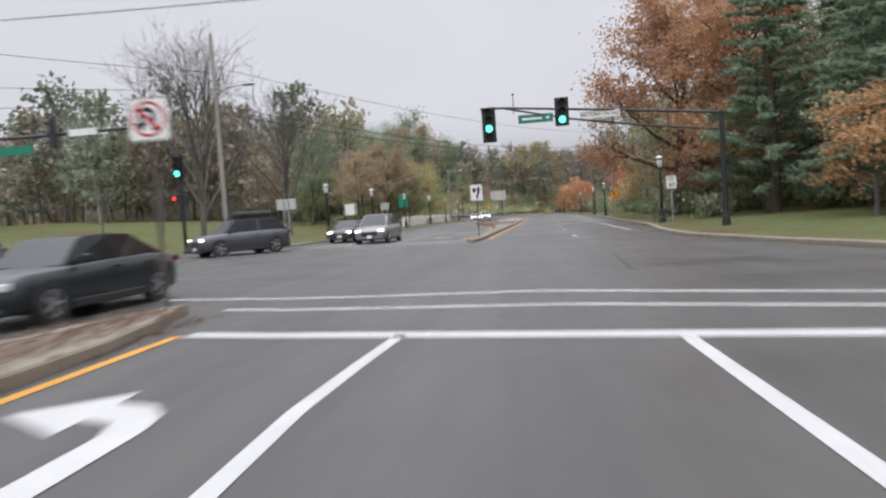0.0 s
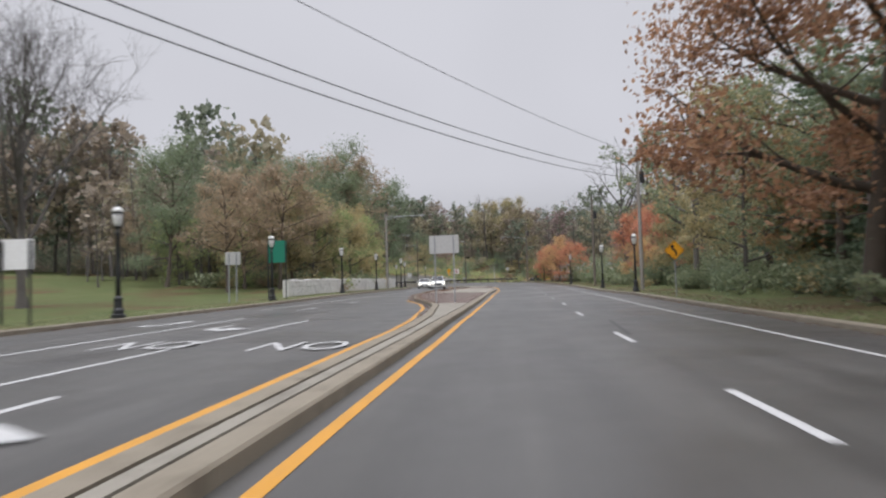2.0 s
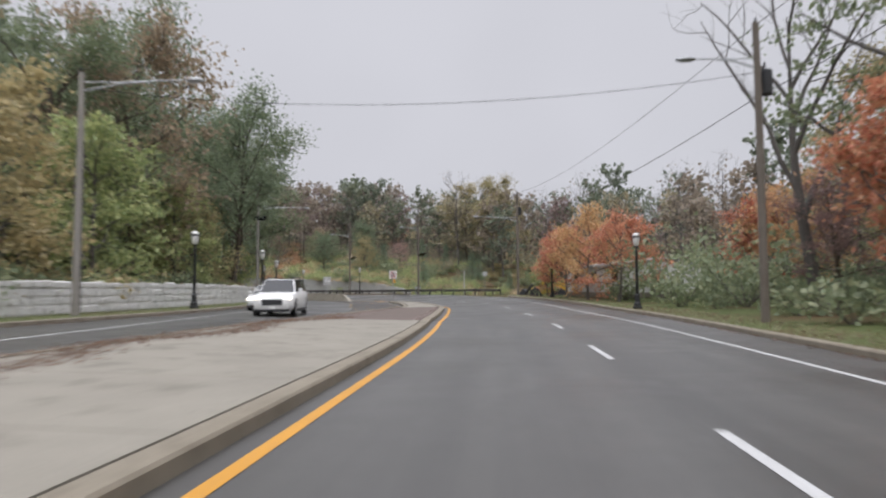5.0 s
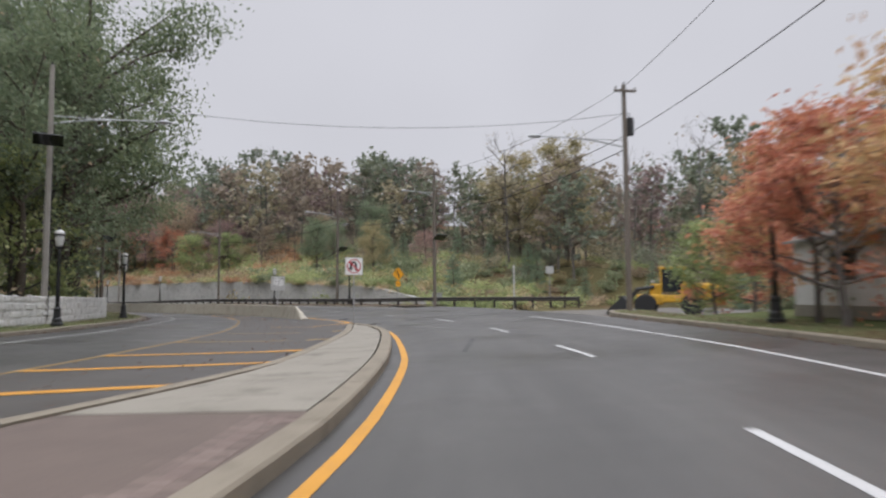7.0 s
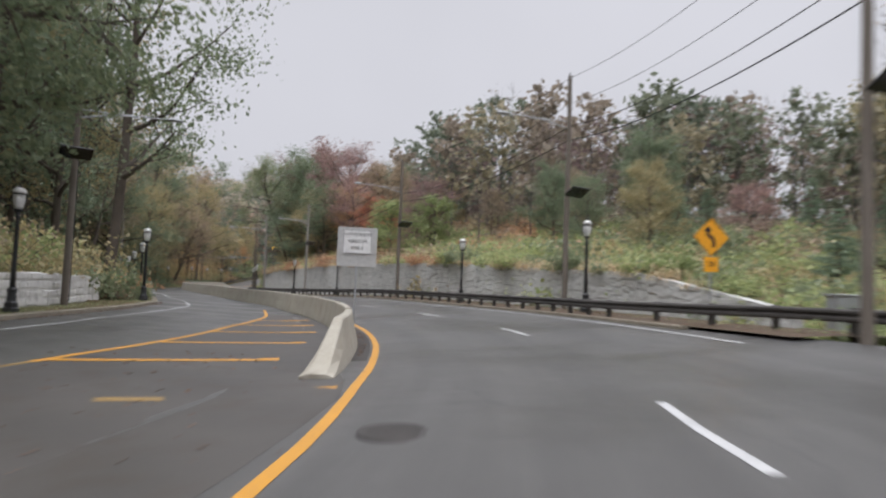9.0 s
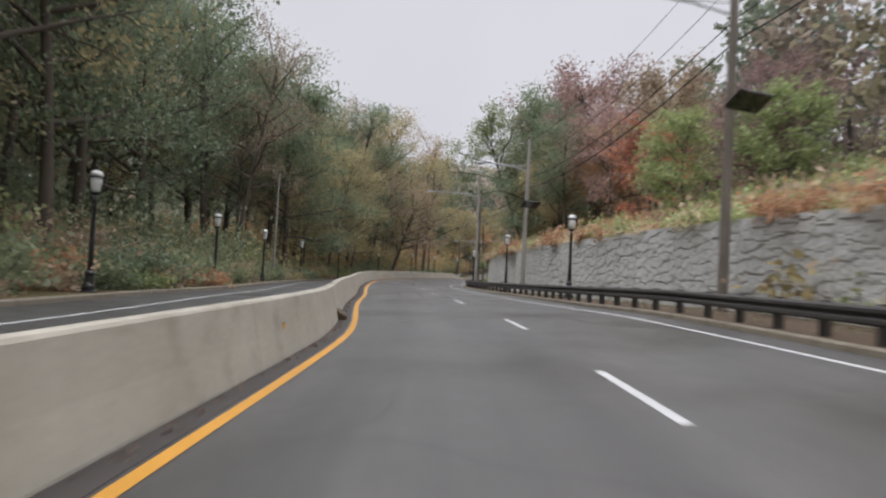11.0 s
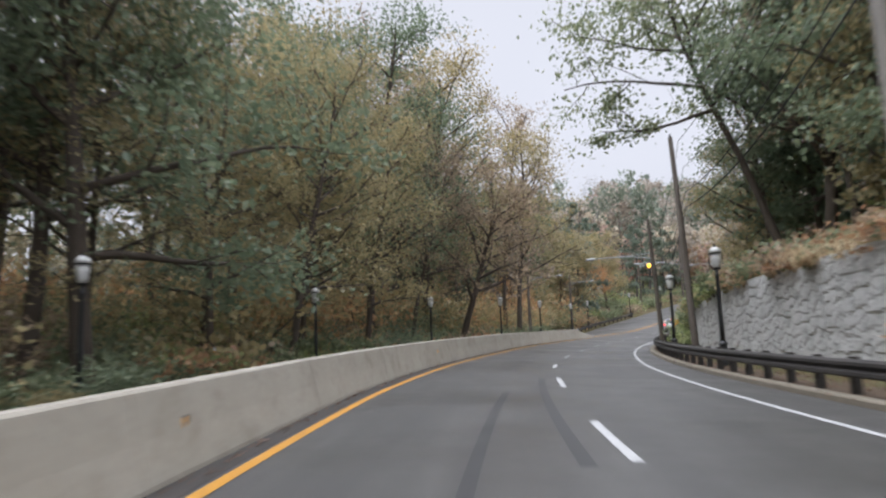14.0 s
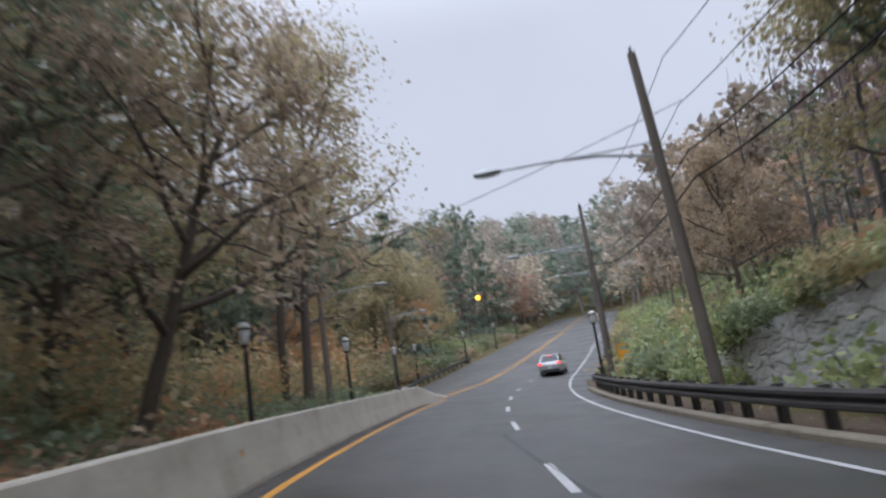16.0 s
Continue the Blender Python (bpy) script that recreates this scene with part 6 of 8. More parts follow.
# ---- wheel loader in the yard ----
def wheel_loader():
    yellow = varied("loader_yellow", (0.52, 0.29, 0.02), (0.66, 0.38, 0.03), 0.5, big=1.5, fine=12, bump=0.1, dirt=(0.30, 0.17, 0.03))
    ob = thing("wheel_loader", "yellow articulated wheel loader with a dark bucket on the gravel yard", "wheel loader")
    ob.matrix_basis = pose(45.2, 175.8, -0.12, 0, 0, -24) @ Matrix.Diagonal((1.1, 1.1, 1.1, 1))
    # along x: bucket at -x, engine at +x
    bm = bmesh.new()
    box(bm, (2.1, 0, 1.55), (2.5, 1.5, 1.1), bevel=0.12)
    box(bm, (3.15, 0, 1.35), (0.7, 1.6, 1.25), bevel=0.15)
    part("engine_hood", bm, yellow, ob)
    bm = bmesh.new()
    box(bm, (0.6, 0, 1.1), (1.9, 1.3, 0.5), bevel=0.08)
    box(bm, (-1.1, 0, 1.05), (1.7, 1.1, 0.7), bevel=0.1)
    box(bm, (-0.75, 0, 1.65), (0.7, 0.8, 0.9), bevel=0.1)
    part("chassis", bm, yellow, ob)
    bm = bmesh.new()
    box(bm, (0.35, 0, 2.3), (1.45, 1.35, 1.55), bevel=0.06)
    cab = part("cab", bm, CAR_GLASS, ob, "dark glazed cab")
    bm = bmesh.new()
    box(bm, (0.35, 0, 3.13), (1.75, 1.5, 0.16), bevel=0.06)
    part("cab_roof", bm, yellow, cab)
    for x in (-0.36, 1.06):
        for y in (-0.68, 0.68):
            bm = bmesh.new()
            box(bm, (x, y, 2.3), (0.10, 0.10, 1.6), bevel=0.01)
            part("pillar", bm, yellow, cab)
    for x in (-1.35, 1.55):
        for sy in (-1, 1):
            bm = bmesh.new()
            turned(bm, [(0.36, -0.24), (0.62, -0.24), (0.70, -0.17), (0.70, 0.17), (0.62, 0.24), (0.36, 0.24)], 22, pose(x, sy * 1.0, 0.70, 90, 0, 0))
            w = part("wheel", bm, RUBBER, ob, "heavy lugged tyre")
            for k in range(22):
                bm = bmesh.new()
                box(bm, (0.71, 0, 0), (0.05, 0.08, 0.42), pose(x, sy * 1.0, 0.70, 90, 0, 0) @ pose(0, 0, 0, 0, 0, k * 360 / 22))
                part("lug", bm, RUBBER, w)
            bm = bmesh.new()
            turned(bm, [(0.37, 0), (0.36, 0.05), (0.26, 0.01), (0.14, 0.05), (0.1, 0.08)], 18, pose(x, sy * 1.22, 0.70, 90 * sy, 0, 0) if sy < 0 else pose(x, sy * 1.22, 0.70, -90, 0, 0))
            part("hub", bm, yellow, w, "yellow wheel hub")
    for sy in (-0.45, 0.45):
        bm = bmesh.new()
        tube(bm, [(-0.8, sy, 1.9), (-1.9, sy, 1.75), (-2.7, sy, 0.75)], [0.12, 0.14, 0.1], 6)
        part("lift_arm", bm, TRIM, ob, "dark lift arm")
    bm = bmesh.new()
    prof = [(-2.6, 0.25), (-2.55, 1.0), (-2.85, 1.3), (-3.05, 1.25), (-2.85, 0.9), (-2.9, 0.3), (-3.9, 0.14), (-3.9, 0.06), (-2.7, 0.08)]
    lv = [bm.verts.new((x, -1.35, z)) for x, z in prof]
    rv = [bm.verts.new((x, 1.35, z)) for x, z in prof]
    for k in range(len(prof)):
        j = (k + 1) % len(prof)
        bm.faces.new((lv[k], lv[j], rv[j], rv[k]))
    side = [(-2.55, 1.0), (-2.85, 1.25), (-3.7, 0.45), (-3.9, 0.08), (-2.65, 0.1)]
    for y in (-1.35, 1.31):
        a = [bm.verts.new((x, y, z)) for x, z in side]
        b = [bm.verts.new((x, y + 0.04, z)) for x, z in side]
        bm.faces.new(a)
        bm.faces.new(b[::-1])
        for k in range(5):
            bm.faces.new((a[(k + 1) % 5], a[k], b[k], b[(k + 1) % 5]))
    bmesh.ops.recalc_face_normals(bm, faces=bm.faces)
    part("bucket", bm, TRIM, ob, "dark worn steel bucket")
    for sy in (-0.5, 0.5):
        bm = bmesh.new()
        box(bm, (-0.9, sy, 2.25), (0.18, 0.22, 0.16), bevel=0.03)
        part("work_light", bm, LENS, ob)
    bm = bmesh.new()
    tube(bm, [(2.3, 0.3, 2.1), (2.3, 0.3, 2.65)], 0.06, 8)
    part("exhaust", bm, TRIM, ob)


wheel_loader()


# ---- a small pale building and a bus shelter beyond the trees ----
def shed():
    ob = thing("shed", "long low white building with a shallow roof and shuttered windows", "building")
    p = at_road(146.3, 15.3)
    ob.matrix_basis = pose(p.x, p.y, ground_at(p.x, p.y) - 0.05, 0, 0, heading(146.3))
    bm = bmesh.new()
    box(bm, (0, 0, 1.35), (6.0, 13.6, 2.7), bevel=0.02)
    part("wall", bm, SHED_WALL, ob)
    bm = bmesh.new()
    box(bm, (-0.0, 0, 0.16), (6.06, 13.66, 0.4), bevel=0.02)
    part("plinth", bm, CONCRETE, ob, "grey concrete plinth")
    bm = bmesh.new()
    for side in (-1, 1):
        box(bm, (side * 1.62, 0, 0), (3.3, 14.1, 0.09), pose(0, 0, 2.98, 0, side * 9, 0))
    part("roof", bm, GALV, ob, "pale sheet-metal roof")
    for y in (-4.6, -0.2, 4.2):
        bm = bmesh.new()
        box(bm, (-3.03, y, 1.6), (0.07, 1.15, 0.95), bevel=0.01)
        frame_ob = part("window", bm, BROWN_POST, ob, "dark framed window")
        bm = bmesh.new()
        box(bm, (-3.07, y, 1.6), (0.02, 0.98, 0.78))
        part("pane", bm, CAR_GLASS, frame_ob)
    bm = bmesh.new()
    box(bm, (-0.4, -6.83, 1.05), (0.95, 0.06, 2.05), bevel=0.01)
    part("door", bm, CONCRETE, ob, "pale door")
    for y in np.arange(-6.6, 6.7, 1.1):
        bm = bmesh.new()
        box(bm, (-3.012, float(y), 1.5), (0.03, 0.05, 2.3))
        part("batten", bm, SHED_WALL, ob)


shed()


def utility_box(s, o, label="pale grey utility cabinet behind the guard rail"):
    ob = thing("utility_cabinet", label, "cabinet")
    ob.matrix_basis = stand(s, o, 0.0)
    bm = bmesh.new()
    box(bm, (0, 0, 0.55), (0.8, 0.45, 1.1), bevel=0.03)
    part("body", bm, GALV, ob)
    bm = bmesh.new()
    box(bm, (0, 0, 1.12), (0.9, 0.55, 0.06), bevel=0.015)
    part("lid", bm, GALV, ob)
    bm = bmesh.new()
    box(bm, (0, -0.235, 0.58), (0.7, 0.02, 0.9), bevel=0.006)
    part("door", bm, GALV, ob)


utility_box(186.5, 11.0)


def manhole(s, o):
    ob = thing("manhole_cover", "dark round iron manhole cover set in the asphalt", "manhole cover")
    ob.matrix_basis = stand(s, o, 0.0)
    bm = bmesh.new()
    turned(bm, [(0.46, -0.05), (0.46, 0.006), (0.40, 0.009), (0.39, 0.002)], 24)
    part("frame", bm, RAIL_WOOD, ob)
    bm = bmesh.new()
    turned(bm, [(0.38, -0.02), (0.38, 0.010), (0.36, 0.012)], 24)
    lid = part("lid", bm, RAIL_WOOD, ob)
    for k in range(-3, 4):
        bm = bmesh.new()
        box(bm, (0, k * 0.09, 0.013), (2 * math.sqrt(max(0.01, 0.12 - (k * 0.09) ** 2)), 0.03, 0.008))
        part("rib", bm, RAIL_WOOD, lid)


manhole(166.6, -0.9)
manhole(175.6, -1.2)


def marker_post(s, o, h=0.75):
    ob = thing("marker_post", "thin pale roadside marker post", "post")
    ob.matrix_basis = stand(s, o, 0.0)
    bm = bmesh.new()
    box(bm, (0, 0, h / 2), (0.09, 0.03, h + 0.2), bevel=0.01)
    part("stake", bm, SIGN_WHITE, ob)
    bm = bmesh.new()
    box(bm, (0, -0.02, h - 0.1), (0.07, 0.02, 0.12), bevel=0.004)
    part("reflector", bm, SIGN_YELLOW, ob)


marker_post(278, -11.3, 1.5)
marker_post(306, -12.4, 1.5)
for s in (262.0, 280.5, 214.6, 238.0, 298.0):
    ob = thing("reflector", "amber reflector fixed to the barrier", "reflector", "barrier reflectors")
    ob.matrix_basis = stand(s, at(BARRIER, s) + 0.17, 0.52)
    bm = bmesh.new()
    box(bm, (0.0, 0, 0), (0.05, 0.10, 0.13), bevel=0.015)
    part("housing", bm, TRIM, ob)
    bm = bmesh.new()
    box(bm, (0.012, -0.052, 0), (0.06, 0.012, 0.10), bevel=0.004)
    part("amber_lens", bm, SIGN_YELLOW, ob)


def trestle():
    """A white folding barricade on the corner."""
    ob = thing("barricade", "white folding barricade standing on the corner kerb", "barricade")
    ob.matrix_basis = stand(18.6, 11.2, 0.15, 20)
    for y, tilt in ((-0.25, 12), (0.25, -12)):
        for x in (-0.5, 0.5):
            bm = bmesh.new()
            box(bm, (x, 0, 0.48), (0.07, 0.04, 1.0), pose(0, y, 0, -tilt, 0, 0), bevel=0.008)
            part("leg", bm, SIGN_WHITE, ob)
        for z in (0.85, 0.5):
            bm = bmesh.new()
            box(bm, (0, -0.02 if y < 0 else 0.02, z), (1.15, 0.03, 0.2), pose(0, y, 0, -tilt, 0, 0), bevel=0.008)
            part("board", bm, SIGN_WHITE, ob)


trestle()


def loose_block(s, o):
    """A broken block of masonry that leans on the foot of the barrier."""
    ob = thing("masonry_block", "broken brown masonry block leaning on the barrier", "block", m=stand(s, o, 0.09, 25) @ pose(0, 0, 0, 18, 24, 0))
    bm = bmesh.new()
    box(bm, (0, 0, 0.03), (0.30, 0.48, 0.24), bevel=0.012)
    rng = random.Random(3)
    for v in bm.verts:
        v.co += Vector((rng.uniform(-1, 1), rng.uniform(-1, 1), rng.uniform(-1, 1))) * 0.01
    part("body", bm, DIRT, ob)


loose_block(222.9, -2.38)


def pale_post(s, o, h):
    """A tall pale pipe with a small cap that stands in the bushes beyond the rail."""
    p = at_road(s, o)
    ob = thing("post", "tall pale pipe post standing in the bushes", "post", m=pose(p.x, p.y, ground_at(p.x, p.y) - 0.1))
    bm = bmesh.new()
    turned(bm, [(0.075, -0.3), (0.075, h)], 10)
    part("pipe", bm, SIGN_BACK, ob)
    bm = bmesh.new()
    turned(bm, [(0.11, h - 0.02), (0.11, h + 0.1), (0.05, h + 0.16)], 10)
    part("cap", bm, SIGN_BACK, ob)


pale_post(182.4, 15.9, 4.7)


# ---- trees ----
LEAF_TONES = {
    "green": ("green_leaves", [(0.061, 0.088, 0.041), (0.101, 0.128, 0.057), (0.169, 0.176, 0.081)]),
    "deep": ("deep_green_leaves", [(0.056, 0.083, 0.044), (0.092, 0.124, 0.062), (0.150, 0.172, 0.088)]),
    "rust": ("rust_oak_leaves", [(0.127, 0.063, 0.032), (0.253, 0.121, 0.046), (0.345, 0.178, 0.069)]),
    "orange": ("orange_leaves", [(0.20, 0.10, 0.035), (0.31, 0.155, 0.045), (0.38, 0.23, 0.07)]),
    "red": ("red_leaves", [(0.18, 0.05, 0.028), (0.31, 0.098, 0.040), (0.38, 0.155, 0.055)]),
    "yellow": ("yellow_leaves", [(0.112, 0.105, 0.044), (0.195, 0.160, 0.060), (0.275, 0.205, 0.072)]),
    "brown": ("brown_leaves", [(0.098, 0.077, 0.050), (0.175, 0.126, 0.070), (0.266, 0.182, 0.098)]),
    "maroon": ("maroon_leaves", [(0.088, 0.054, 0.052), (0.155, 0.086, 0.074), (0.245, 0.145, 0.112)]),
    "pine": ("pine_needles", [(0.062, 0.098, 0.058), (0.098, 0.146, 0.084), (0.14, 0.185, 0.106)]),
    "lime": ("fresh_green_leaves", [(0.081, 0.115, 0.034), (0.149, 0.184, 0.052), (0.253, 0.253, 0.081)]),
    "straw": ("dry_straw", [(0.22, 0.11, 0.05), (0.36, 0.20, 0.09), (0.42, 0.28, 0.14)]),
}
LEAVES = {k: leaf_material(n, c) for k, (n, c) in LEAF_TONES.items()}
# the far woods' leaves: haze is put into their colour by greying it
HAZED_LEAVES = {k: leaf_material("hazed_" + n, c, 0.48, 1.9) for k, (n, c) in LEAF_TONES.items()}

# the distant woods' leaves: greyed and brightened in colour to imitate mist
MISTED_LEAVES = {k: leaf_material("pale_" + n, c, 0.60, 3.3) for k, (n, c) in LEAF_TONES.items()}


def tubes_mesh(name, branches, material):
    """Tapered limbs: each is (points, first radius, last radius, sides)."""
    verts, faces = [], []
    for pts, r0, r1, sides in branches:
        pts = np.asarray(pts, float)
        n = len(pts)
        d = np.gradient(pts, axis=0)
        d /= np.linalg.norm(d, axis=1)[:, None] + 1e-9
        ref = np.array([0.3, 0.2, 1.0]) if abs(d[0, 2]) < 0.8 else np.array([1.0, 0.1, 0.0])
        a = np.cross(d, ref)
        a /= np.linalg.norm(a, axis=1)[:, None] + 1e-9
        b = np.cross(a, d)
        base = len(verts)
        for k in range(n):
            r = r0 + (r1 - r0) * k / (n - 1)
            for j in range(sides):
                t = 2 * math.pi * j / sides
                verts.append((pts[k] + r * (math.cos(t) * a[k] + math.sin(t) * b[k])).tolist())
        for k in range(n - 1):
            for j in range(sides):
                q = base + k * sides
                faces.append((q + j, q + (j + 1) % sides, q + sides + (j + 1) % sides, q + sides + j))
    return mesh_of(name, verts, faces, material, smooth=True)


def leaves_mesh(name, centres, size, rng, material, aspect=0.6, flat=0.35, stretch=None):
    """One small pointed leaf or spray at each centre."""
    n = len(centres)
    nrm = rng.normal(size=(n, 3))
    nrm[:, 2] += flat * np.sign(rng.normal(size=n)) * 2
    nrm /= np.linalg.norm(nrm, axis=1)[:, None]
    t = rng.normal(size=(n, 3))
    if stretch is not None:
        t = t * 0.5 + stretch
    t -= (t * nrm).sum(1)[:, None] * nrm
    t /= np.linalg.norm(t, axis=1)[:, None]
    b = np.cross(nrm, t)
    l = size * rng.uniform(0.6, 1.35, n)[:, None]
    w = l * aspect
    fold = nrm * l * 0.12
    v = np.stack([centres - t * l * 0.5, centres - b * w * 0.5 + fold + t * l * 0.05, centres + t * l * 0.5, centres + b * w * 0.5 + fold + t * l * 0.05], 1).reshape(-1, 3)
    i = np.arange(n) * 4
    faces = np.c_[i, i + 1, i + 2, i + 3]
    me = bpy.data.meshes.new(name)
    me.from_pydata(v.tolist(), [], faces.tolist())
    me.materials.append(material)
    return me


def bend(rng, start, way, length, n, wander, lift):
    pts = [np.array(start, float)]
    d = np.array(way, float)
    for k in range(n):
        d = d + rng.normal(0, wander, 3) + np.array([0, 0, lift])
        d /= np.linalg.norm(d)
        pts.append(pts[-1] + d * length / n)
    return np.array(pts)


def broadleaf(seed, height, spread, low, leaves, size, n_leaf, bark, label, trunk=0.24, limbs=13, subs=5, twigs=0, clump=0.9, lean=0.03, fork=False, droop=0.03, dome=0.6):
    """A broad-leaved tree: trunk, limbs, finer branches and a crown of leaf clumps with gaps."""
    rng = np.random.default_rng(seed)
    br, tips = [], []
    top = height * (0.72 if spread > 4 else 0.85)
    stem = bend(rng, (0, 0, -0.3), (rng.normal(0, lean), rng.normal(0, lean), 1), top + 0.3, 9, 0.035, 0.02)
    br.append((stem, trunk, trunk * (0.08 if fork else 0.28), 8))
    flare = np.array([[0, 0, -0.3], [0, 0, 0.15], [0, 0, 0.7]])
    br.append((flare, trunk * 1.5, trunk * 0.98, 8))
    for i in range(limbs):
        f = low + (0.98 - low) * ((i + rng.uniform(0, 0.8)) / limbs)
        p = np.array([np.interp(f * (len(stem) - 1), np.arange(len(stem)), stem[:, k]) for k in range(3)])
        az = i * 2.4 + rng.normal(0, 0.4)
        up = (0.25 + 0.9 * ((f - low) / (1 - low))) if not fork else 1.75
        way = np.array([math.cos(az), math.sin(az), up + rng.normal(0, 0.12)])
        way /= np.linalg.norm(way)
        g = (f - low) / (1 - low)
        prof = math.sqrt(max(0.05, 1 - (abs(g - 0.30) / 0.86) ** 2)) if dome else 1.0
        ln = spread * prof * rng.uniform(0.75, 1.12)
        if fork:
            ln = height * (1 - f * 0.72) * 0.72
        limb = bend(rng, p, way, ln, 6, 0.10, droop)
        r = trunk * (0.50 - 0.28 * g)
        br.append((limb, r, 0.025, 6))
        for j in range(subs):
            h = 0.3 + 0.7 * (j + rng.uniform(0, 0.9)) / subs
            q = np.array([np.interp(h * 6, np.arange(7), limb[:, k]) for k in range(3)])
            tang = limb[min(6, int(h * 6) + 1)] - limb[max(0, int(h * 6) - 1)]
            tang /= np.linalg.norm(tang)
            w2 = tang * 0.7 + rng.normal(0, 0.65, 3) + np.array([0, 0, 0.3 if fork else 0.12])
            w2 /= np.linalg.norm(w2)
            l2 = ln * (0.48 - 0.18 * h) * rng.uniform(0.7, 1.2) + 0.3
            sub = bend(rng, q, w2, l2, 4, 0.14, 0.04)
            br.append((sub, max(0.018, r * 0.42 * (1 - 0.5 * h)), 0.010, 4))
            tips += [(sub[4], 1.0), (sub[3], 0.7), (sub[2], 0.85)]
            for _ in range(twigs):
                u = rng.integers(1, 5)
                w3 = (sub[u] - sub[u - 1]) / np.linalg.norm(sub[u] - sub[u - 1]) * 0.9 + rng.normal(0, 0.5, 3) + np.array([0, 0, 0.22])
                w3 /= np.linalg.norm(w3)
                tw = bend(rng, sub[u], w3, l2 * rng.uniform(0.35, 0.75), 3, 0.15, 0.05)
                br.append((tw, 0.012, 0.005, 3))
                if twigs > 3:
                    for _ in range(2):
                        w4 = (tw[2] - tw[1]) / np.linalg.norm(tw[2] - tw[1]) + rng.normal(0, 0.5, 3)
                        w4 /= np.linalg.norm(w4)
                        br.append((bend(rng, tw[2], w4, l2 * rng.uniform(0.2, 0.45), 2, 0.15, 0.05), 0.008, 0.004, 3))
    ob = thing("tree", label, "tree", "trees beside the road")
    link_mesh("trunk", tubes_mesh("trunk", br[:2], bark), ob)
    link_mesh("limb", tubes_mesh("limb", br[2:], bark), ob)
    if n_leaf:
        w = np.array([t[1] for t in tips])
        pick = rng.choice(len(tips), n_leaf, p=w / w.sum())
        # some clumps are fuller, some nearly bare
        full = rng.uniform(0.35, 1.25, len(tips)) * clump
        c = np.array([t[0] for t in tips])[pick] + np.clip(rng.normal(0, 0.55, (n_leaf, 3)), -1.2, 1.2) * full[pick][:, None] * np.array([1, 1, 0.62])
        link_mesh("crown", leaves_mesh("crown", c, size, rng, LEAVES[leaves]), ob)
    return ob


def conifer(seed, height, spread, low, n_whorl, n_leaf, size, label, bark, material="pine"):
    """A conifer: a straight stem, drooping whorled limbs and sprays of needles."""
    rng = np.random.default_rng(seed)
    br, cs = [], []
    br.append((bend(rng, (0, 0, -0.3), (0, 0, 1), height + 0.3, 8, 0.012, 0.02), 0.02 * height * 0.75, 0.02, 8))
    for i in range(n_whorl):
        z = height * (low + (0.97 - low) * i / (n_whorl - 1))
        reach = spread * (1 - (z / height - low) / (1 - low)) ** 0.8 + 0.15
        for j in range(5):
            az = i * 1.1 + j * 1.257 + rng.normal(0, 0.2)
            ln = reach * rng.uniform(0.65, 1.1)
            limb = bend(rng, (0, 0, z), (math.cos(az), math.sin(az), rng.normal(0.12, 0.15)), ln, 4, 0.08, -0.03)
            br.append((limb, 0.012 * ln + 0.012, 0.008, 4))
            cs.append((limb, ln))
    ob = thing("tree", label, "tree", "trees beside the road")
    link_mesh("trunk", tubes_mesh("trunk", br, bark), ob)
    wts = np.array([l for _, l in cs])
    pick = rng.choice(len(cs), n_leaf, p=wts / wts.sum())
    pos = []
    for k in pick:
        limb, ln = cs[k]
        u = rng.uniform(0.2, 1.0) ** 0.8 * 4
        a = int(min(3, u))
        pos.append(limb[a] + (limb[a + 1] - limb[a]) * (u - a) + rng.normal(0, 0.10, 3) * (0.4 + 0.35 * ln) * np.array([1, 1, 0.45]))
    link_mesh("crown", leaves_mesh("crown", np.array(pos), size, rng, LEAVES[material], aspect=0.3, flat=0.6), ob)
    return ob


def shrub(seed, radius, height, leaves, n_leaf, size, label, category="shrub", aspect=0.6, upright=False):
    """A low shrub of several stems under a ragged mound of leaves."""
    rng = np.random.default_rng(seed)
    ob = thing("shrub", label, category, "roadside shrubs")
    br, tips = [], []
    for i in range(9):
        az = i * 2.4 + rng.normal(0, 0.3)
        e = rng.uniform(0.25, 1.0)
        st = bend(rng, (rng.normal(0, radius * 0.25), rng.normal(0, radius * 0.25), -0.15), (math.cos(az) * e, math.sin(az) * e, 0.9), height * rng.uniform(0.7, 1.15), 4, 0.15, 0.0)
        br.append((st, 0.025, 0.008, 4))
        tips += [st[4], st[3], st[2]]
    link_mesh("stem", tubes_mesh("stem", br, BARK), ob)
    t = np.array(tips)
    full = rng.uniform(0.4, 1.2, len(t))
    k = rng.integers(0, len(t), n_leaf)
    c = t[k] + rng.normal(0, 0.36, (n_leaf, 3)) * full[k][:, None] * np.array([radius, radius, height * 0.55])
    c[:, 2] = np.abs(c[:, 2]) * 0.95 + 0.03
    link_mesh("foliage", leaves_mesh("foliage", c, size, rng, LEAVES[leaves], aspect, 0.2, np.array([0, 0, 1.2]) if upright else None), ob)
    return ob


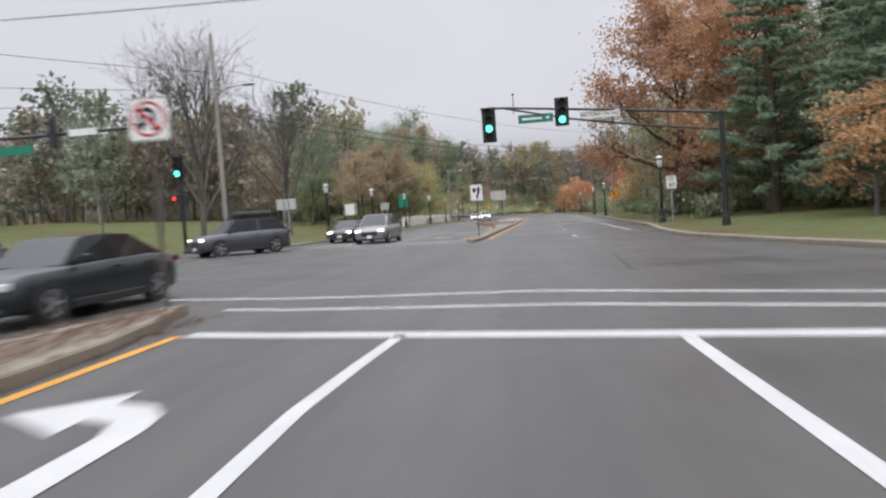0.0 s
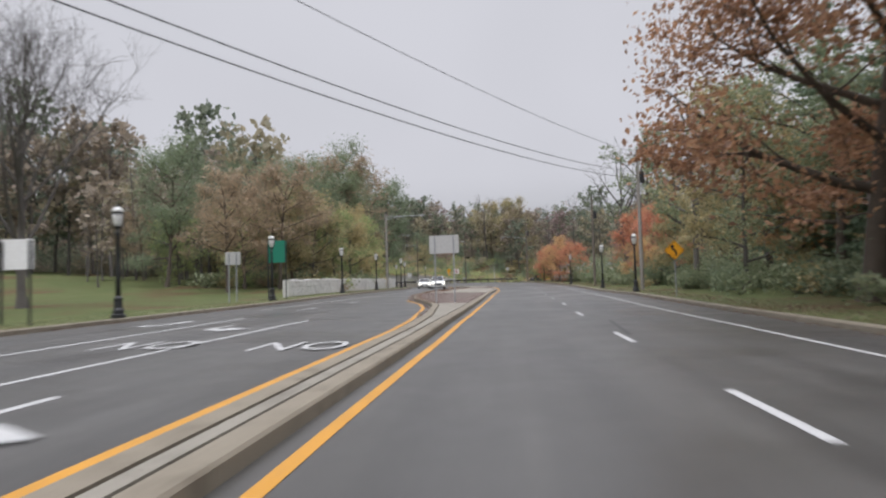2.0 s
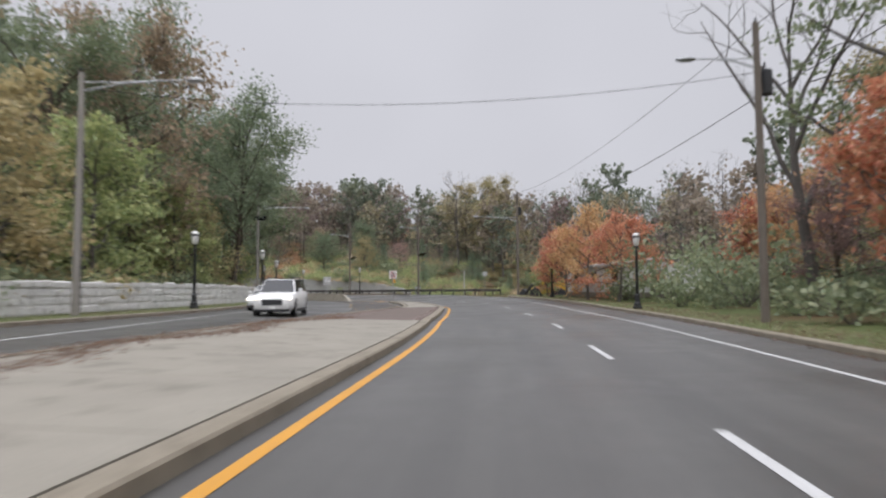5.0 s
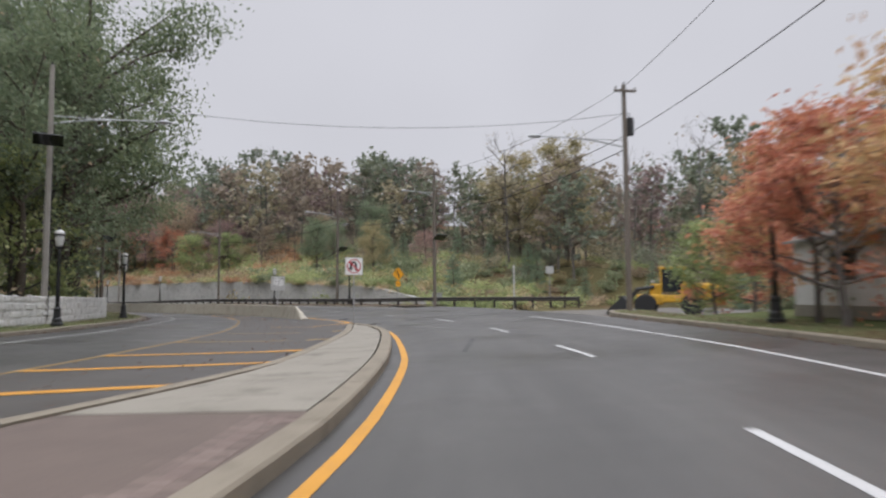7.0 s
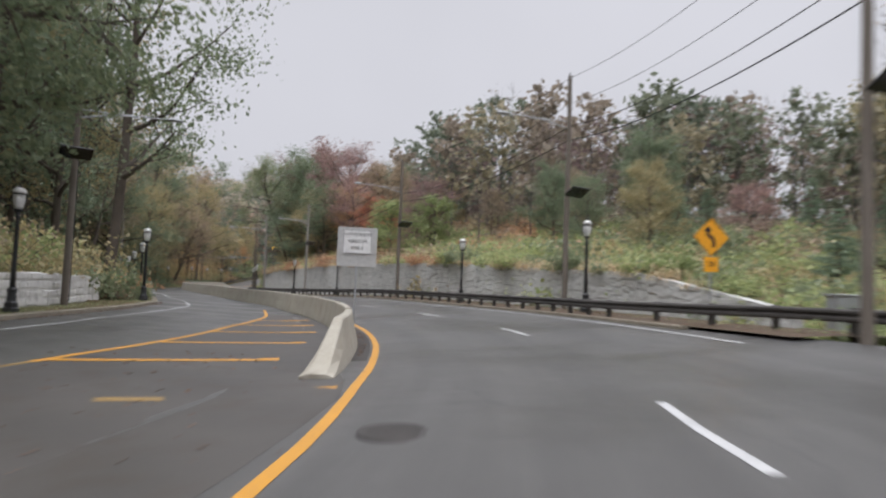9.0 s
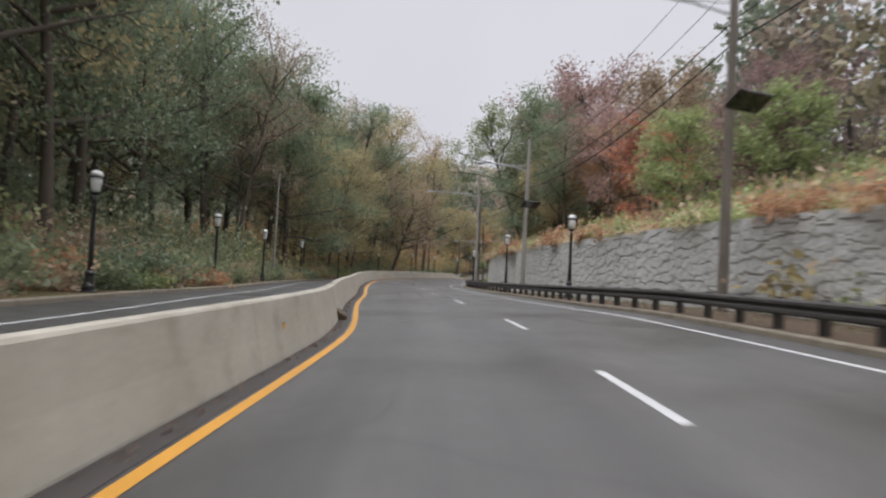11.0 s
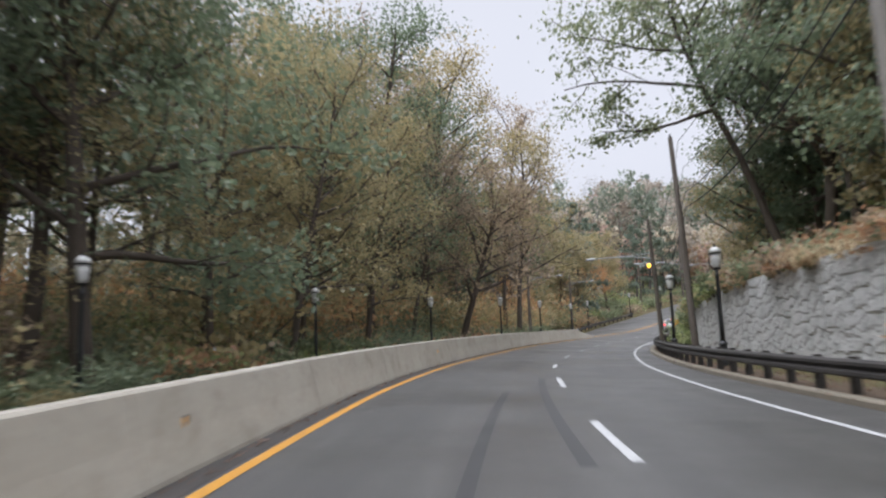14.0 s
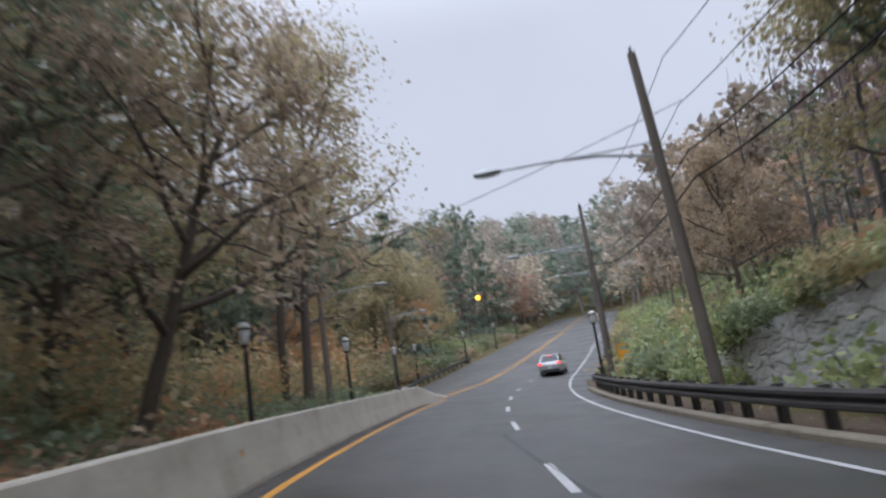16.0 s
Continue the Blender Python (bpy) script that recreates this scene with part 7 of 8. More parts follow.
MODELS = {
    "oak_green": broadleaf(1, 16, 7.0, 0.30, "green", 0.21, 18000, BARK, "broad green oak with a rounded crown and grey trunk", 0.36, 15, 6, clump=1.35),
    "oak_rust": broadleaf(2, 20, 8.2, 0.20, "rust", 0.25, 34000, BARK, "tall oak with rust-brown autumn leaves", 0.40, 19, 7, clump=1.5),
    "maple_red": broadleaf(3, 7.5, 3.3, 0.22, "red", 0.24, 5200, BARK_GREY, "small maple with vivid red leaves", 0.13, 14, 5, clump=0.8),
    "maple_orange": broadleaf(4, 8, 3.9, 0.2, "orange", 0.25, 5200, BARK_GREY, "small maple with orange autumn leaves", 0.14, 14, 5, clump=0.9),
    "yellowing": broadleaf(5, 11, 3.7, 0.18, "yellow", 0.30, 5400, BARK_GREY, "slender tree with yellowing leaves", 0.16, 15, 5, clump=1.05),
    "lime": broadleaf(6, 10, 3.8, 0.16, "lime", 0.30, 5400, BARK_GREY, "young tree with light green leaves", 0.15, 15, 5, clump=1.05),
    "wood_brown": broadleaf(7, 16, 4.5, 0.34, "brown", 0.28, 6200, BARK, "tall woodland tree with thin brown leaves", 0.21, 13, 5, clump=1.2),
    "wood_green": broadleaf(8, 18, 5.2, 0.24, "deep", 0.22, 14500, BARK, "tall woodland tree with dull green leaves", 0.25, 15, 6, clump=1.35),
    "wood_yellow": broadleaf(9, 14, 4.6, 0.22, "yellow", 0.21, 11500, BARK, "woodland tree with yellow-brown leaves", 0.19, 15, 5, clump=1.2),
    "maroon": broadleaf(10, 15, 5.4, 0.30, "maroon", 0.22, 10500, BARK, "oak with purplish brown leaves", 0.25, 14, 6, clump=1.2),
    "bare": broadleaf(11, 18, 6.0, 0.16, "brown", 0.2, 0, BARK_GREY, "bare grey tree with a fan of fine twigs", 0.27, 18, 9, twigs=5, fork=True, lean=0.01),
    "bare_thin": broadleaf(12, 15, 3.6, 0.30, "brown", 0.22, 160, BARK_GREY, "nearly bare grey tree with fine twigs", 0.18, 12, 5, twigs=3, lean=0.04),
    "sparse": broadleaf(13, 17, 4.4, 0.34, "green", 0.27, 3000, BARK_GREY, "tall half-bare tree with thin green leaves", 0.26, 13, 5, twigs=1, clump=0.75),
    "tall_green": broadleaf(16, 25, 5.2, 0.26, "deep", 0.215, 10500, BARK, "tall slender woodland tree with dull green leaves", 0.26, 19, 6, clump=1.35, lean=0.05),
    "tall_yellow": broadleaf(17, 22, 4.8, 0.26, "yellow", 0.20, 8800, BARK, "tall slender woodland tree with yellow-brown leaves", 0.22, 19, 6, clump=1.2, lean=0.06),
    "tall_brown": broadleaf(18, 24, 4.6, 0.40, "brown", 0.18, 6200, BARK, "tall thin woodland tree with sparse brown leaves", 0.22, 16, 6, twigs=1, clump=1.1, lean=0.07),
    "umbrella": broadleaf(19, 21, 7.0, 0.60, "green", 0.25, 9000, BARK, "leaning dark tree with a flat green crown", 0.22, 15, 6, twigs=1, clump=1.1, lean=0.02),
    "oak_mixed": broadleaf(20, 16, 5.8, 0.36, "brown", 0.27, 4600, BARK, "leaning oak with brown and dull green leaves", 0.30, 15, 6, twigs=1, clump=1.2, lean=0.02),
    "dead": broadleaf(21, 18, 5.0, 0.30, "brown", 0.2, 0, BARK_GREY, "dead grey tree with broken forked limbs", 0.30, 8, 4, twigs=3, fork=True, lean=0.04),
    "pine": conifer(14, 19, 4.6, 0.10, 30, 15000, 0.40, "tall dark green pine with drooping limbs", BARK),
    "spruce": conifer(15, 5.0, 1.4, 0.05, 18, 2200, 0.26, "small dark green spruce on the slope", BARK),
}
SHRUBS = {
    "green": shrub(31, 0.9, 1.1, "green", 900, 0.16, "low green roadside bush with small leaves"),
    "lime": shrub(32, 1.1, 1.4, "lime", 1000, 0.17, "light green bush thick with leaves"),
    "brown": shrub(33, 0.9, 1.0, "brown", 800, 0.16, "brown autumn bush with thin stems"),
    "straw": shrub(34, 0.8, 0.75, "straw", 1100, 0.34, "clump of dry orange-brown grass above the wall", "grass clump", 0.12, True),
    "rust": shrub(35, 1.0, 1.2, "rust", 900, 0.17, "rust-coloured autumn bush with thin stems"),
    "deep": shrub(36, 1.3, 2.0, "deep", 1200, 0.20, "dark green bush at the wood's edge"),
    "yellow": shrub(37, 0.9, 1.2, "yellow", 900, 0.17, "yellowing bush beside the road"),
}
_used = set()


def plant(models, key, x, y, scale=1.0, turn=0.0, sink=0.05, stretch=1.0, z=None):
    z = (ground_at(x, y) if z is None else z) - sink
    m = Matrix.Translation((x, y, z)) @ pose(0, 0, 0, 0, 0, turn) @ Matrix.Diagonal((scale, scale, scale * stretch, 1))
    ob = models[key]
    if (id(models), key) not in _used:
        _used.add((id(models), key))
        ob.matrix_basis = m
        return ob
    ob = copy_thing(ob, Matrix.Identity(4))
    ob.matrix_basis = m
    return ob


def plant_at(key, s, o, scale=1.0, turn=0.0, models=None, stretch=1.0, sink=0.05, lean=0.0):
    """lean: degrees by which the stem leans out over the road."""
    p = at_road(s, o)
    ob = plant(models or MODELS, key, p.x, p.y, scale, turn, sink, stretch)
    if lean:
        here = ob.matrix_basis.copy()
        spin = pose(0, 0, 0, 0, 0, heading(s)) @ pose(0, 0, 0, 0, -lean if o > 0 else lean, 0) @ pose(0, 0, 0, 0, 0, -heading(s))
        ob.matrix_basis = Matrix.Translation(here.translation) @ spin @ Matrix.Translation(-here.translation) @ here
    return ob


def scatter(seed, n, s_range, o_range, kinds, scales, gap, clear=3.0, models=None, bias=1.0, sink=0.1):
    """Plants strewn over a stretch beside the road, kept apart from one another and off the road."""
    rng = np.random.default_rng(seed)
    spots, tries = [], 0
    keys, w = list(kinds), np.array(list(kinds.values()), float)
    while len(spots) < n and tries < n * 12:
        tries += 1
        s = rng.uniform(*s_range)
        o = o_range[0] + (o_range[1] - o_range[0]) * rng.uniform() ** bias
        p = at_road(s, o)
        if any((p.x - a) ** 2 + (p.y - b) ** 2 < gap * gap for a, b in spots):
            continue
        q = np.array([[p.x, p.y]])
        s2, o2 = s_and_o(q)
        if not (o2[0] < at(KERB_L, s2[0]) - clear or o2[0] > at(ROAD_R, s2[0]) + clear):
            continue
        spots.append((p.x, p.y))
        k = keys[rng.choice(len(keys), p=w / w.sum())]
        plant(models or MODELS, k, p.x, p.y, rng.uniform(*scales), rng.uniform(0, 360), sink, rng.uniform(0.9, 1.12))


# single trees that stand out
for key, s, o, sc, tn, stc in (
    ("bare", 59.5, -32.0, 1.16, 20, 1.0), ("bare", 68.5, -27.0, 0.95, 140, 1.0),
    ("oak_rust", 61.0, 12.8, 1.08, 30, 1.0), ("oak_rust", 50, 17.5, 0.95, 190, 1.0), ("pine", 43, 15.5, 1.0, 0, 1.0), ("pine", 37, 19.5, 1.05, 70, 1.0), ("pine", 50, 23, 1.05, 50, 1.0),
    ("pine", 31, 17.0, 0.95, 160, 1.0), ("pine", 57, 20, 0.95, 20, 1.0), ("pine", 25, 22, 1.0, 200, 1.0), ("pine", 66, 18, 0.85, 110, 1.0), ("oak_green", 73, 17, 0.85, 40, 1.0),
    ("maple_orange", 28.5, 14.4, 0.72, 0, 0.82), ("maple_orange", 23, 16.5, 0.65, 80, 0.85), ("wood_yellow", 19, 22, 0.95, 10, 1.0), ("yellowing", 80, 14.5, 1.15, 30, 1.05), ("sparse", 90, 14.0, 0.95, 60, 1.0),
    ("sparse", 86, 18.5, 1.05, 200, 1.0), ("sparse", 118, 15.8, 1.3, 0, 1.0), ("dead", 122, 15.2, 1.1, 10, 1.0), ("dead", 112, 20.5, 0.95, 160, 1.0), ("bare_thin", 119, 21, 1.1, 60, 1.0), ("yellowing", 99, 14.5, 0.8, 170, 0.9),
    ("maple_red", 108, 14.8, 1.0, 0, 1.0), ("maple_red", 114, 14.3, 1.1, 90, 1.0), ("maroon", 121, 15.5, 0.5, 0, 0.9), ("maple_orange", 104, 12.6, 0.6, 40, 0.9), ("maple_red", 133, 19, 0.8, 200, 1.0),
    ("maple_red", 158, 14.5, 0.85, 30, 0.95), ("maple_orange", 149.8, 11.2, 0.72, 50, 0.95), ("maple_red", 147.6, 10.4, 0.8, 150, 0.95), ("maple_orange", 142.8, 10.4, 0.85, 240, 0.95), ("maple_red", 137.5, 10.8, 0.8, 0, 0.95),
    ("lime", 157, 12.2, 0.45, 70, 0.9), ("maple_red", 162, 21, 0.9, 240, 1.0),
    ("oak_green", 134, -27, 1.12, 0, 1.0), ("oak_green", 182, -18.5, 1.4, 60, 1.05), ("oak_green", 191, -17.5, 1.3, 150, 1.05), ("bare_thin", 176, -18.5, 1.2, 90, 1.0), ("wood_green", 186, -21, 1.05, 130, 1.0), ("bare_thin", 181, -19.0, 0.85, 0, 1.0), ("lime", 172, -19.5, 0.9, 30, 1.0),
    ("lime", 127, -20.5, 0.95, 0, 1.0), ("yellowing", 119, -21.0, 0.95, 40, 1.0), ("lime", 112, -21.5, 0.9, 80, 1.0), ("yellowing", 104, -22, 0.95, 120, 1.0), ("wood_brown", 98, -27, 0.75, 10, 1.0),
    ("wood_brown", 92, -26, 0.8, 50, 1.0), ("lime", 140, -20.5, 0.8, 10, 1.0), ("yellowing", 147, -21, 0.8, 70, 1.0),
    # beyond the yard
    ("wood_yellow", 199, 50, 1.5, 0, 1.05), ("wood_yellow", 207, 55, 1.4, 80, 1.1), ("bare_thin", 203, 44, 1.3, 20, 1.1),
    # above the retaining wall
    ("wood_yellow", 273, 16.0, 0.95, 20, 1.0), ("maroon", 271, 19.0, 1.32, 130, 1.0), ("wood_brown", 278, 21, 0.9, 250, 1.0), ("maroon", 285, 19.0, 1.5, 60, 1.0), ("maple_orange", 264, 18.0, 0.95, 0, 1.3), ("maple_red", 248, 17, 0.95, 0, 1.0),
    ("lime", 239, 15, 0.75, 30, 0.9), ("lime", 234, 18, 0.7, 130, 0.9), ("oak_green", 226, 30, 0.5, 100, 0.9), ("yellowing", 283, 14.5, 1.0, 0, 1.05), ("wood_green", 295, 15.0, 0.85, 40, 1.0), ("wood_yellow", 289, 17.5, 0.95, 0, 1.0),
    ("pine", 301, 15, 1.0, 0, 1.0), ("pine", 285, 17.5, 1.05, 120, 1.0), ("tall_green", 298, 13.0, 0.9, 70, 1.0), ("wood_yellow", 302, 12.6, 0.9, 20, 1.0), ("wood_green", 291, 14.0, 1.3, 140, 1.0), ("pine", 295, 17.5, 1.2, 40, 1.0), ("tall_brown", 288, 14.5, 0.85, 200, 1.0), ("wood_green", 280, 15.0, 1.2, 280, 1.0),
    # leaning out over the far carriageway
    ("tall_green", 297, -17.5, 1.35, 30, 1.0), ("tall_brown", 303, -17.5, 1.35, 100, 1.0), ("tall_yellow", 284, -16.0, 1.0, 80, 1.0), ("tall_yellow", 291, -19, 1.05, 200, 1.0), ("oak_green", 318, -20.5, 1.25, 0, 1.0), ("bare_thin", 331, -14.4, 0.75, 0, 1.0),
):
    plant_at(key, s, o, sc, tn, stretch=stc)
for key, s, o, sc, tn, ln in (("oak_mixed", 307.2, -9.6, 1.05, 300, 17), ("tall_brown", 303, -12, 0.85, 40, 8), ("umbrella", 293, 13.0, 1.12, 200, 18), ("tall_yellow", 293, -11.2, 0.85, 60, 4), ("tall_yellow", 287.5, -12.6, 0.8, 160, 3), ("tall_yellow", 281, -13.4, 0.85, 260, 3), ("tall_green", 289.8, -14.2, 1.0, 15, 2), ("tall_yellow", 285.2, -11.9, 0.95, 110, 4), ("tall_green", 301, -14.5, 1.32, 220, 3), ("tall_green", 311, -15.5, 1.2, 300, 4), ("tall_green", 274, -15.5, 1.2, 45, 2), ("tall_brown", 263, -15, 1.15, 70, 2), ("tall_yellow", 276, -15.4, 0.8, 10, 9), ("tall_brown", 268, -16.5, 0.9, 90, -6)):
    plant_at(key, s, o, sc, tn, lean=ln)

# woods far behind, as one mass of single stems and leaves
FAR_KINDS = {
    "brown": (15, 4.6, 0.30, "brown", 496, 0.84), "green": (17, 5.2, 0.24, "deep", 589, 0.86), "olive": (15, 5.0, 0.24, "green", 558, 0.84), "yellow": (13, 4.6, 0.24, "yellow", 527, 0.79),
    "maroon": (14, 5.0, 0.28, "maroon", 527, 0.79), "red": (9, 3.8, 0.2, "red", 496, 0.66), "orange": (10, 4.0, 0.2, "orange", 496, 0.70), "bare": (15, 3.8, 0.25, "brown", 55, 0.48), "fir": (17, 4.4, 0.08, "pine", 744, 1.02),
    "bush": (1.6, 1.3, 0.05, "green", 300, 0.24), "bush_brown": (1.3, 1.2, 0.05, "brown", 260, 0.24), "bush_lime": (1.4, 1.3, 0.05, "lime", 300, 0.23), "bush_yellow": (1.4, 1.2, 0.05, "yellow", 280, 0.23),
    "bush_tall": (4.6, 2.6, 0.05, "green", 880, 0.26), "bush_tall_brown": (4.0, 2.4, 0.05, "brown", 820, 0.25), "bush_tall_yellow": (4.2, 2.4, 0.05, "yellow", 820, 0.25),
    "bush_tall_lime": (4.4, 2.5, 0.05, "lime", 860, 0.25), "bush_tall_orange": (4.2, 2.4, 0.05, "orange", 820, 0.25), "bush_straw": (0.9, 1.2, 0.05, "straw", 204, 0.41), "bush_rust": (1.3, 1.2, 0.05, "rust", 280, 0.23),
}


def far_model(key):
    h, spread, low, leaves, n, size = FAR_KINDS[key]
    rng = np.random.default_rng(sum(map(ord, key)))
    br, tips = [], []
    bush, fir = key.startswith("bush"), key == "fir"
    if not bush:
        br.append((bend(rng, (0, 0, -0.4), (0, 0, 1), h * 0.95, 5, 0.04, 0.02), 0.018 * h * 0.7, 0.03, 5))
    for i in range(10 if bush else 16):
        f = low + (0.97 - low) * i / 15
        az = i * 2.4
        g = (f - low) / (1 - low)
        ln = spread * (1 - g) ** 0.8 + 0.3 if fir else spread * math.sqrt(max(0.08, 1 - (abs(g - 0.35) / 0.8) ** 2)) * rng.uniform(0.7, 1.1)
        up = 0.0 if fir else (0.9 if bush else 0.3 + 0.8 * g)
        limb = bend(rng, (0, 0, 0.0 if bush else f * h * 0.92), (math.cos(az), math.sin(az), up), h * 0.8 if bush else ln, 4, 0.13, 0.02)
        br.append((limb, 0.02 if bush else 0.05, 0.012, 3))
        tips += [limb[4], limb[3], limb[2]] + ([limb[1]] if fir else [])
        if key == "bare":
            for _ in range(7):
                u = rng.integers(1, 5)
                br.append((bend(rng, limb[u], rng.normal(0, 0.5, 3) + np.array([0, 0, 0.8]), rng.uniform(0.8, 2.0), 2, 0.1, 0.05), 0.016, 0.008, 3))
    t = np.array(tips)
    k = rng.integers(0, len(t), n)
    full = rng.uniform(0.4, 1.25, len(t))
    c = t[k] + rng.normal(0, 0.5, (n, 3)) * full[k][:, None] * (np.array([0.75, 0.75, 0.45]) * (2.0 if "tall" in key else 1.0 if bush else 1.9) if not fir else np.array([0.6, 0.6, 0.35]))
    if bush:
        c[:, 2] = np.abs(c[:, 2]) + 0.03
    stems = tubes_mesh("tmp", br, BARK)
    crown = leaves_mesh("tmp", c, size, rng, LEAVES[leaves], 0.30 if fir else (0.14 if key == "bush_straw" else 0.62), 0.3, np.array([0, 0, 1.2]) if key == "bush_straw" else None)
    out = []
    for me, m in ((stems, "bark"), (crown, leaves)):
        v = np.empty(len(me.vertices) * 3)
        me.vertices.foreach_get("co", v)
        f = np.empty(len(me.polygons) * 4, int)
        me.polygons.foreach_get("vertices", f)
        out.append((m, v.reshape(-1, 3), f.reshape(-1, 4)))
        bpy.data.meshes.remove(me)
    return out


FAR_MODELS = {k: far_model(k) for k in FAR_KINDS}
_mass = {"far_woods": {}, "distant_woods": {}, "undergrowth": {}}


def mass(name, key, x, y, z, scale, turn, stretch=1.0):
    c, s_ = math.cos(turn), math.sin(turn)
    for m, v, f in FAR_MODELS[key]:
        w = np.c_[v[:, 0] * c - v[:, 1] * s_, v[:, 0] * s_ + v[:, 1] * c, v[:, 2] * stretch] * scale + (x, y, z)
        _mass[name].setdefault(m, []).append((w, f))


def scatter_mass(name, seed, n, s_range, o_range, kinds, scales, gap, clear=3.0):
    rng = np.random.default_rng(seed)
    spots, tries = [], 0
    keys, w = list(kinds), np.array(list(kinds.values()), float)
    while len(spots) < n and tries < n * 8:
        tries += 1
        p = at_road(rng.uniform(*s_range), rng.uniform(*o_range))
        if any((p.x - a) ** 2 + (p.y - b) ** 2 < gap * gap for a, b, _ in spots):
            continue
        s2, o2 = s_and_o(np.array([[p.x, p.y]]))
        if s2[0] > 474 or o2[0] < at(KERB_L, s2[0]) - clear or o2[0] > at(ROAD_R, s2[0]) + clear:
            spots.append((p.x, p.y, keys[rng.choice(len(keys), p=w / w.sum())]))
    if not spots:
        return
    zs = ground_heights(np.array([q[:2] for q in spots]))
    for (x, y, k), z in zip(spots, zs):
        mass(name, k, x, y, z - 0.1, rng.uniform(*scales), rng.uniform(0, 6.28), rng.uniform(0.85, 1.15))


def pour(name, label, category):
    verts, faces, mats, idx, base = [], [], [], [], 0
    for m, parts in _mass[name].items():
        mats.append((MISTED_BARK if name == "distant_woods" else BARK_GREY) if m == "bark" else {"far_woods": HAZED_LEAVES, "distant_woods": MISTED_LEAVES}.get(name, LEAVES)[m])
        for v, f in parts:
            verts.append(v)
            faces.append(f + base)
            idx.append(np.full(len(f), len(mats) - 1))
            base += len(v)
    v, f, i = np.concatenate(verts), np.concatenate(faces), np.concatenate(idx)
    me = bpy.data.meshes.new(name)
    me.vertices.add(len(v))
    me.vertices.foreach_set("co", v.ravel())
    me.loops.add(len(f) * 4)
    me.loops.foreach_set("vertex_index", f.ravel())
    me.polygons.add(len(f))
    me.polygons.foreach_set("loop_start", np.arange(len(f)) * 4)
    for m in mats:
        me.materials.append(m)
    me.polygons.foreach_set("material_index", i)
    me.update(calc_edges=True)
    me.validate()
    tagged(link_mesh(name, me), label, category, kind="stuff")


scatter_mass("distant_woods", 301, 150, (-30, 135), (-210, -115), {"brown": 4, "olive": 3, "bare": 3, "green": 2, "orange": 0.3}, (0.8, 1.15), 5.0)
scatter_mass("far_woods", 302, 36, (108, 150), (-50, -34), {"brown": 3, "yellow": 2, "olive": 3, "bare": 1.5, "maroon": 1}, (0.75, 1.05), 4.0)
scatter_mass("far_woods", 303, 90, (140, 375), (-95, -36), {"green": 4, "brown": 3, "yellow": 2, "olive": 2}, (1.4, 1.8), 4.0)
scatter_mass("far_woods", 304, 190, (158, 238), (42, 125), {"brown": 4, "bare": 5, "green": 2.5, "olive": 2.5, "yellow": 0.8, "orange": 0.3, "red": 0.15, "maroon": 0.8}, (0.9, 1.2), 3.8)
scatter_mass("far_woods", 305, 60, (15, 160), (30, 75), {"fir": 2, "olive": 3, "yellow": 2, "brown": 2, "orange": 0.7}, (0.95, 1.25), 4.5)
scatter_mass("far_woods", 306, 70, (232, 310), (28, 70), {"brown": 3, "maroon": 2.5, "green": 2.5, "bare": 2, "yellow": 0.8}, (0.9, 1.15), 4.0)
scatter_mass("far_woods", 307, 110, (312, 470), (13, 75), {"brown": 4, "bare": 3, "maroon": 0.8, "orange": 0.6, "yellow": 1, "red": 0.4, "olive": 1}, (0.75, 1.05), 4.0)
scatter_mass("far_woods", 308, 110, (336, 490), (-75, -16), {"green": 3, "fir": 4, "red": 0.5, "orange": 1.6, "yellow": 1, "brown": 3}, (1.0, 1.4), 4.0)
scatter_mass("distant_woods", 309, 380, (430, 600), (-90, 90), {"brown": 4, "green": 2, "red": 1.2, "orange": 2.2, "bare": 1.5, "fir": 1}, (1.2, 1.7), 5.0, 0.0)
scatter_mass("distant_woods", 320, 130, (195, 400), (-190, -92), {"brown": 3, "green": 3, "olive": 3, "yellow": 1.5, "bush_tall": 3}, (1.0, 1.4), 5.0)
scatter_mass("far_woods", 321, 80, (215, 300), (-62, -36), {"bush_tall": 3, "bush_tall_brown": 2, "bush_tall_yellow": 2}, (1.5, 2.2), 3.0)
scatter_mass("undergrowth", 322, 120, (284, 352), (-42, -14), {"bush_tall_orange": 2, "bush_tall_yellow": 3}, (0.9, 1.9), 2.6)
scatter_mass("undergrowth", 323, 420, (282, 345), (-19, -6.5), {"bush_lime": 3, "bush": 2}, (0.35, 0.7), 0.8, 1.0)
scatter_mass("undergrowth", 311, 820, (208, 335), (-32, -7.5), {"bush": 4, "bush_brown": 3, "bush_yellow": 1.5, "bush_rust": 1.5, "bush_lime": 1.0}, (0.7, 1.5), 0.9, 1.6)
scatter_mass("far_woods", 310, 130, (165, 300), (34, 110), {"bush_tall": 3, "bush_tall_brown": 3, "bush_tall_yellow": 1}, (0.8, 1.3), 4.0)
scatter_mass("undergrowth", 318, 260, (215, 300), (20, 60), {"bush_lime": 1.5, "bush": 2, "bush_yellow": 1.5, "bush_brown": 2, "bush_rust": 1}, (1.1, 1.8), 1.6, 2.4)
scatter_mass("undergrowth", 319, 400, (205, 350), (-44, -13.5), {"bush_tall": 2.5, "bush_tall_brown": 2, "bush_tall_yellow": 3, "bush_tall_lime": 2}, (0.5, 1.25), 2.3)
scatter_mass("undergrowth", 312, 300, (189, 226), (10.5, 50), {"bush_lime": 3, "bush": 2, "bush_yellow": 1.5, "bush_brown": 1, "bush_straw": 1}, (0.8, 1.6), 0.9, 2.4)
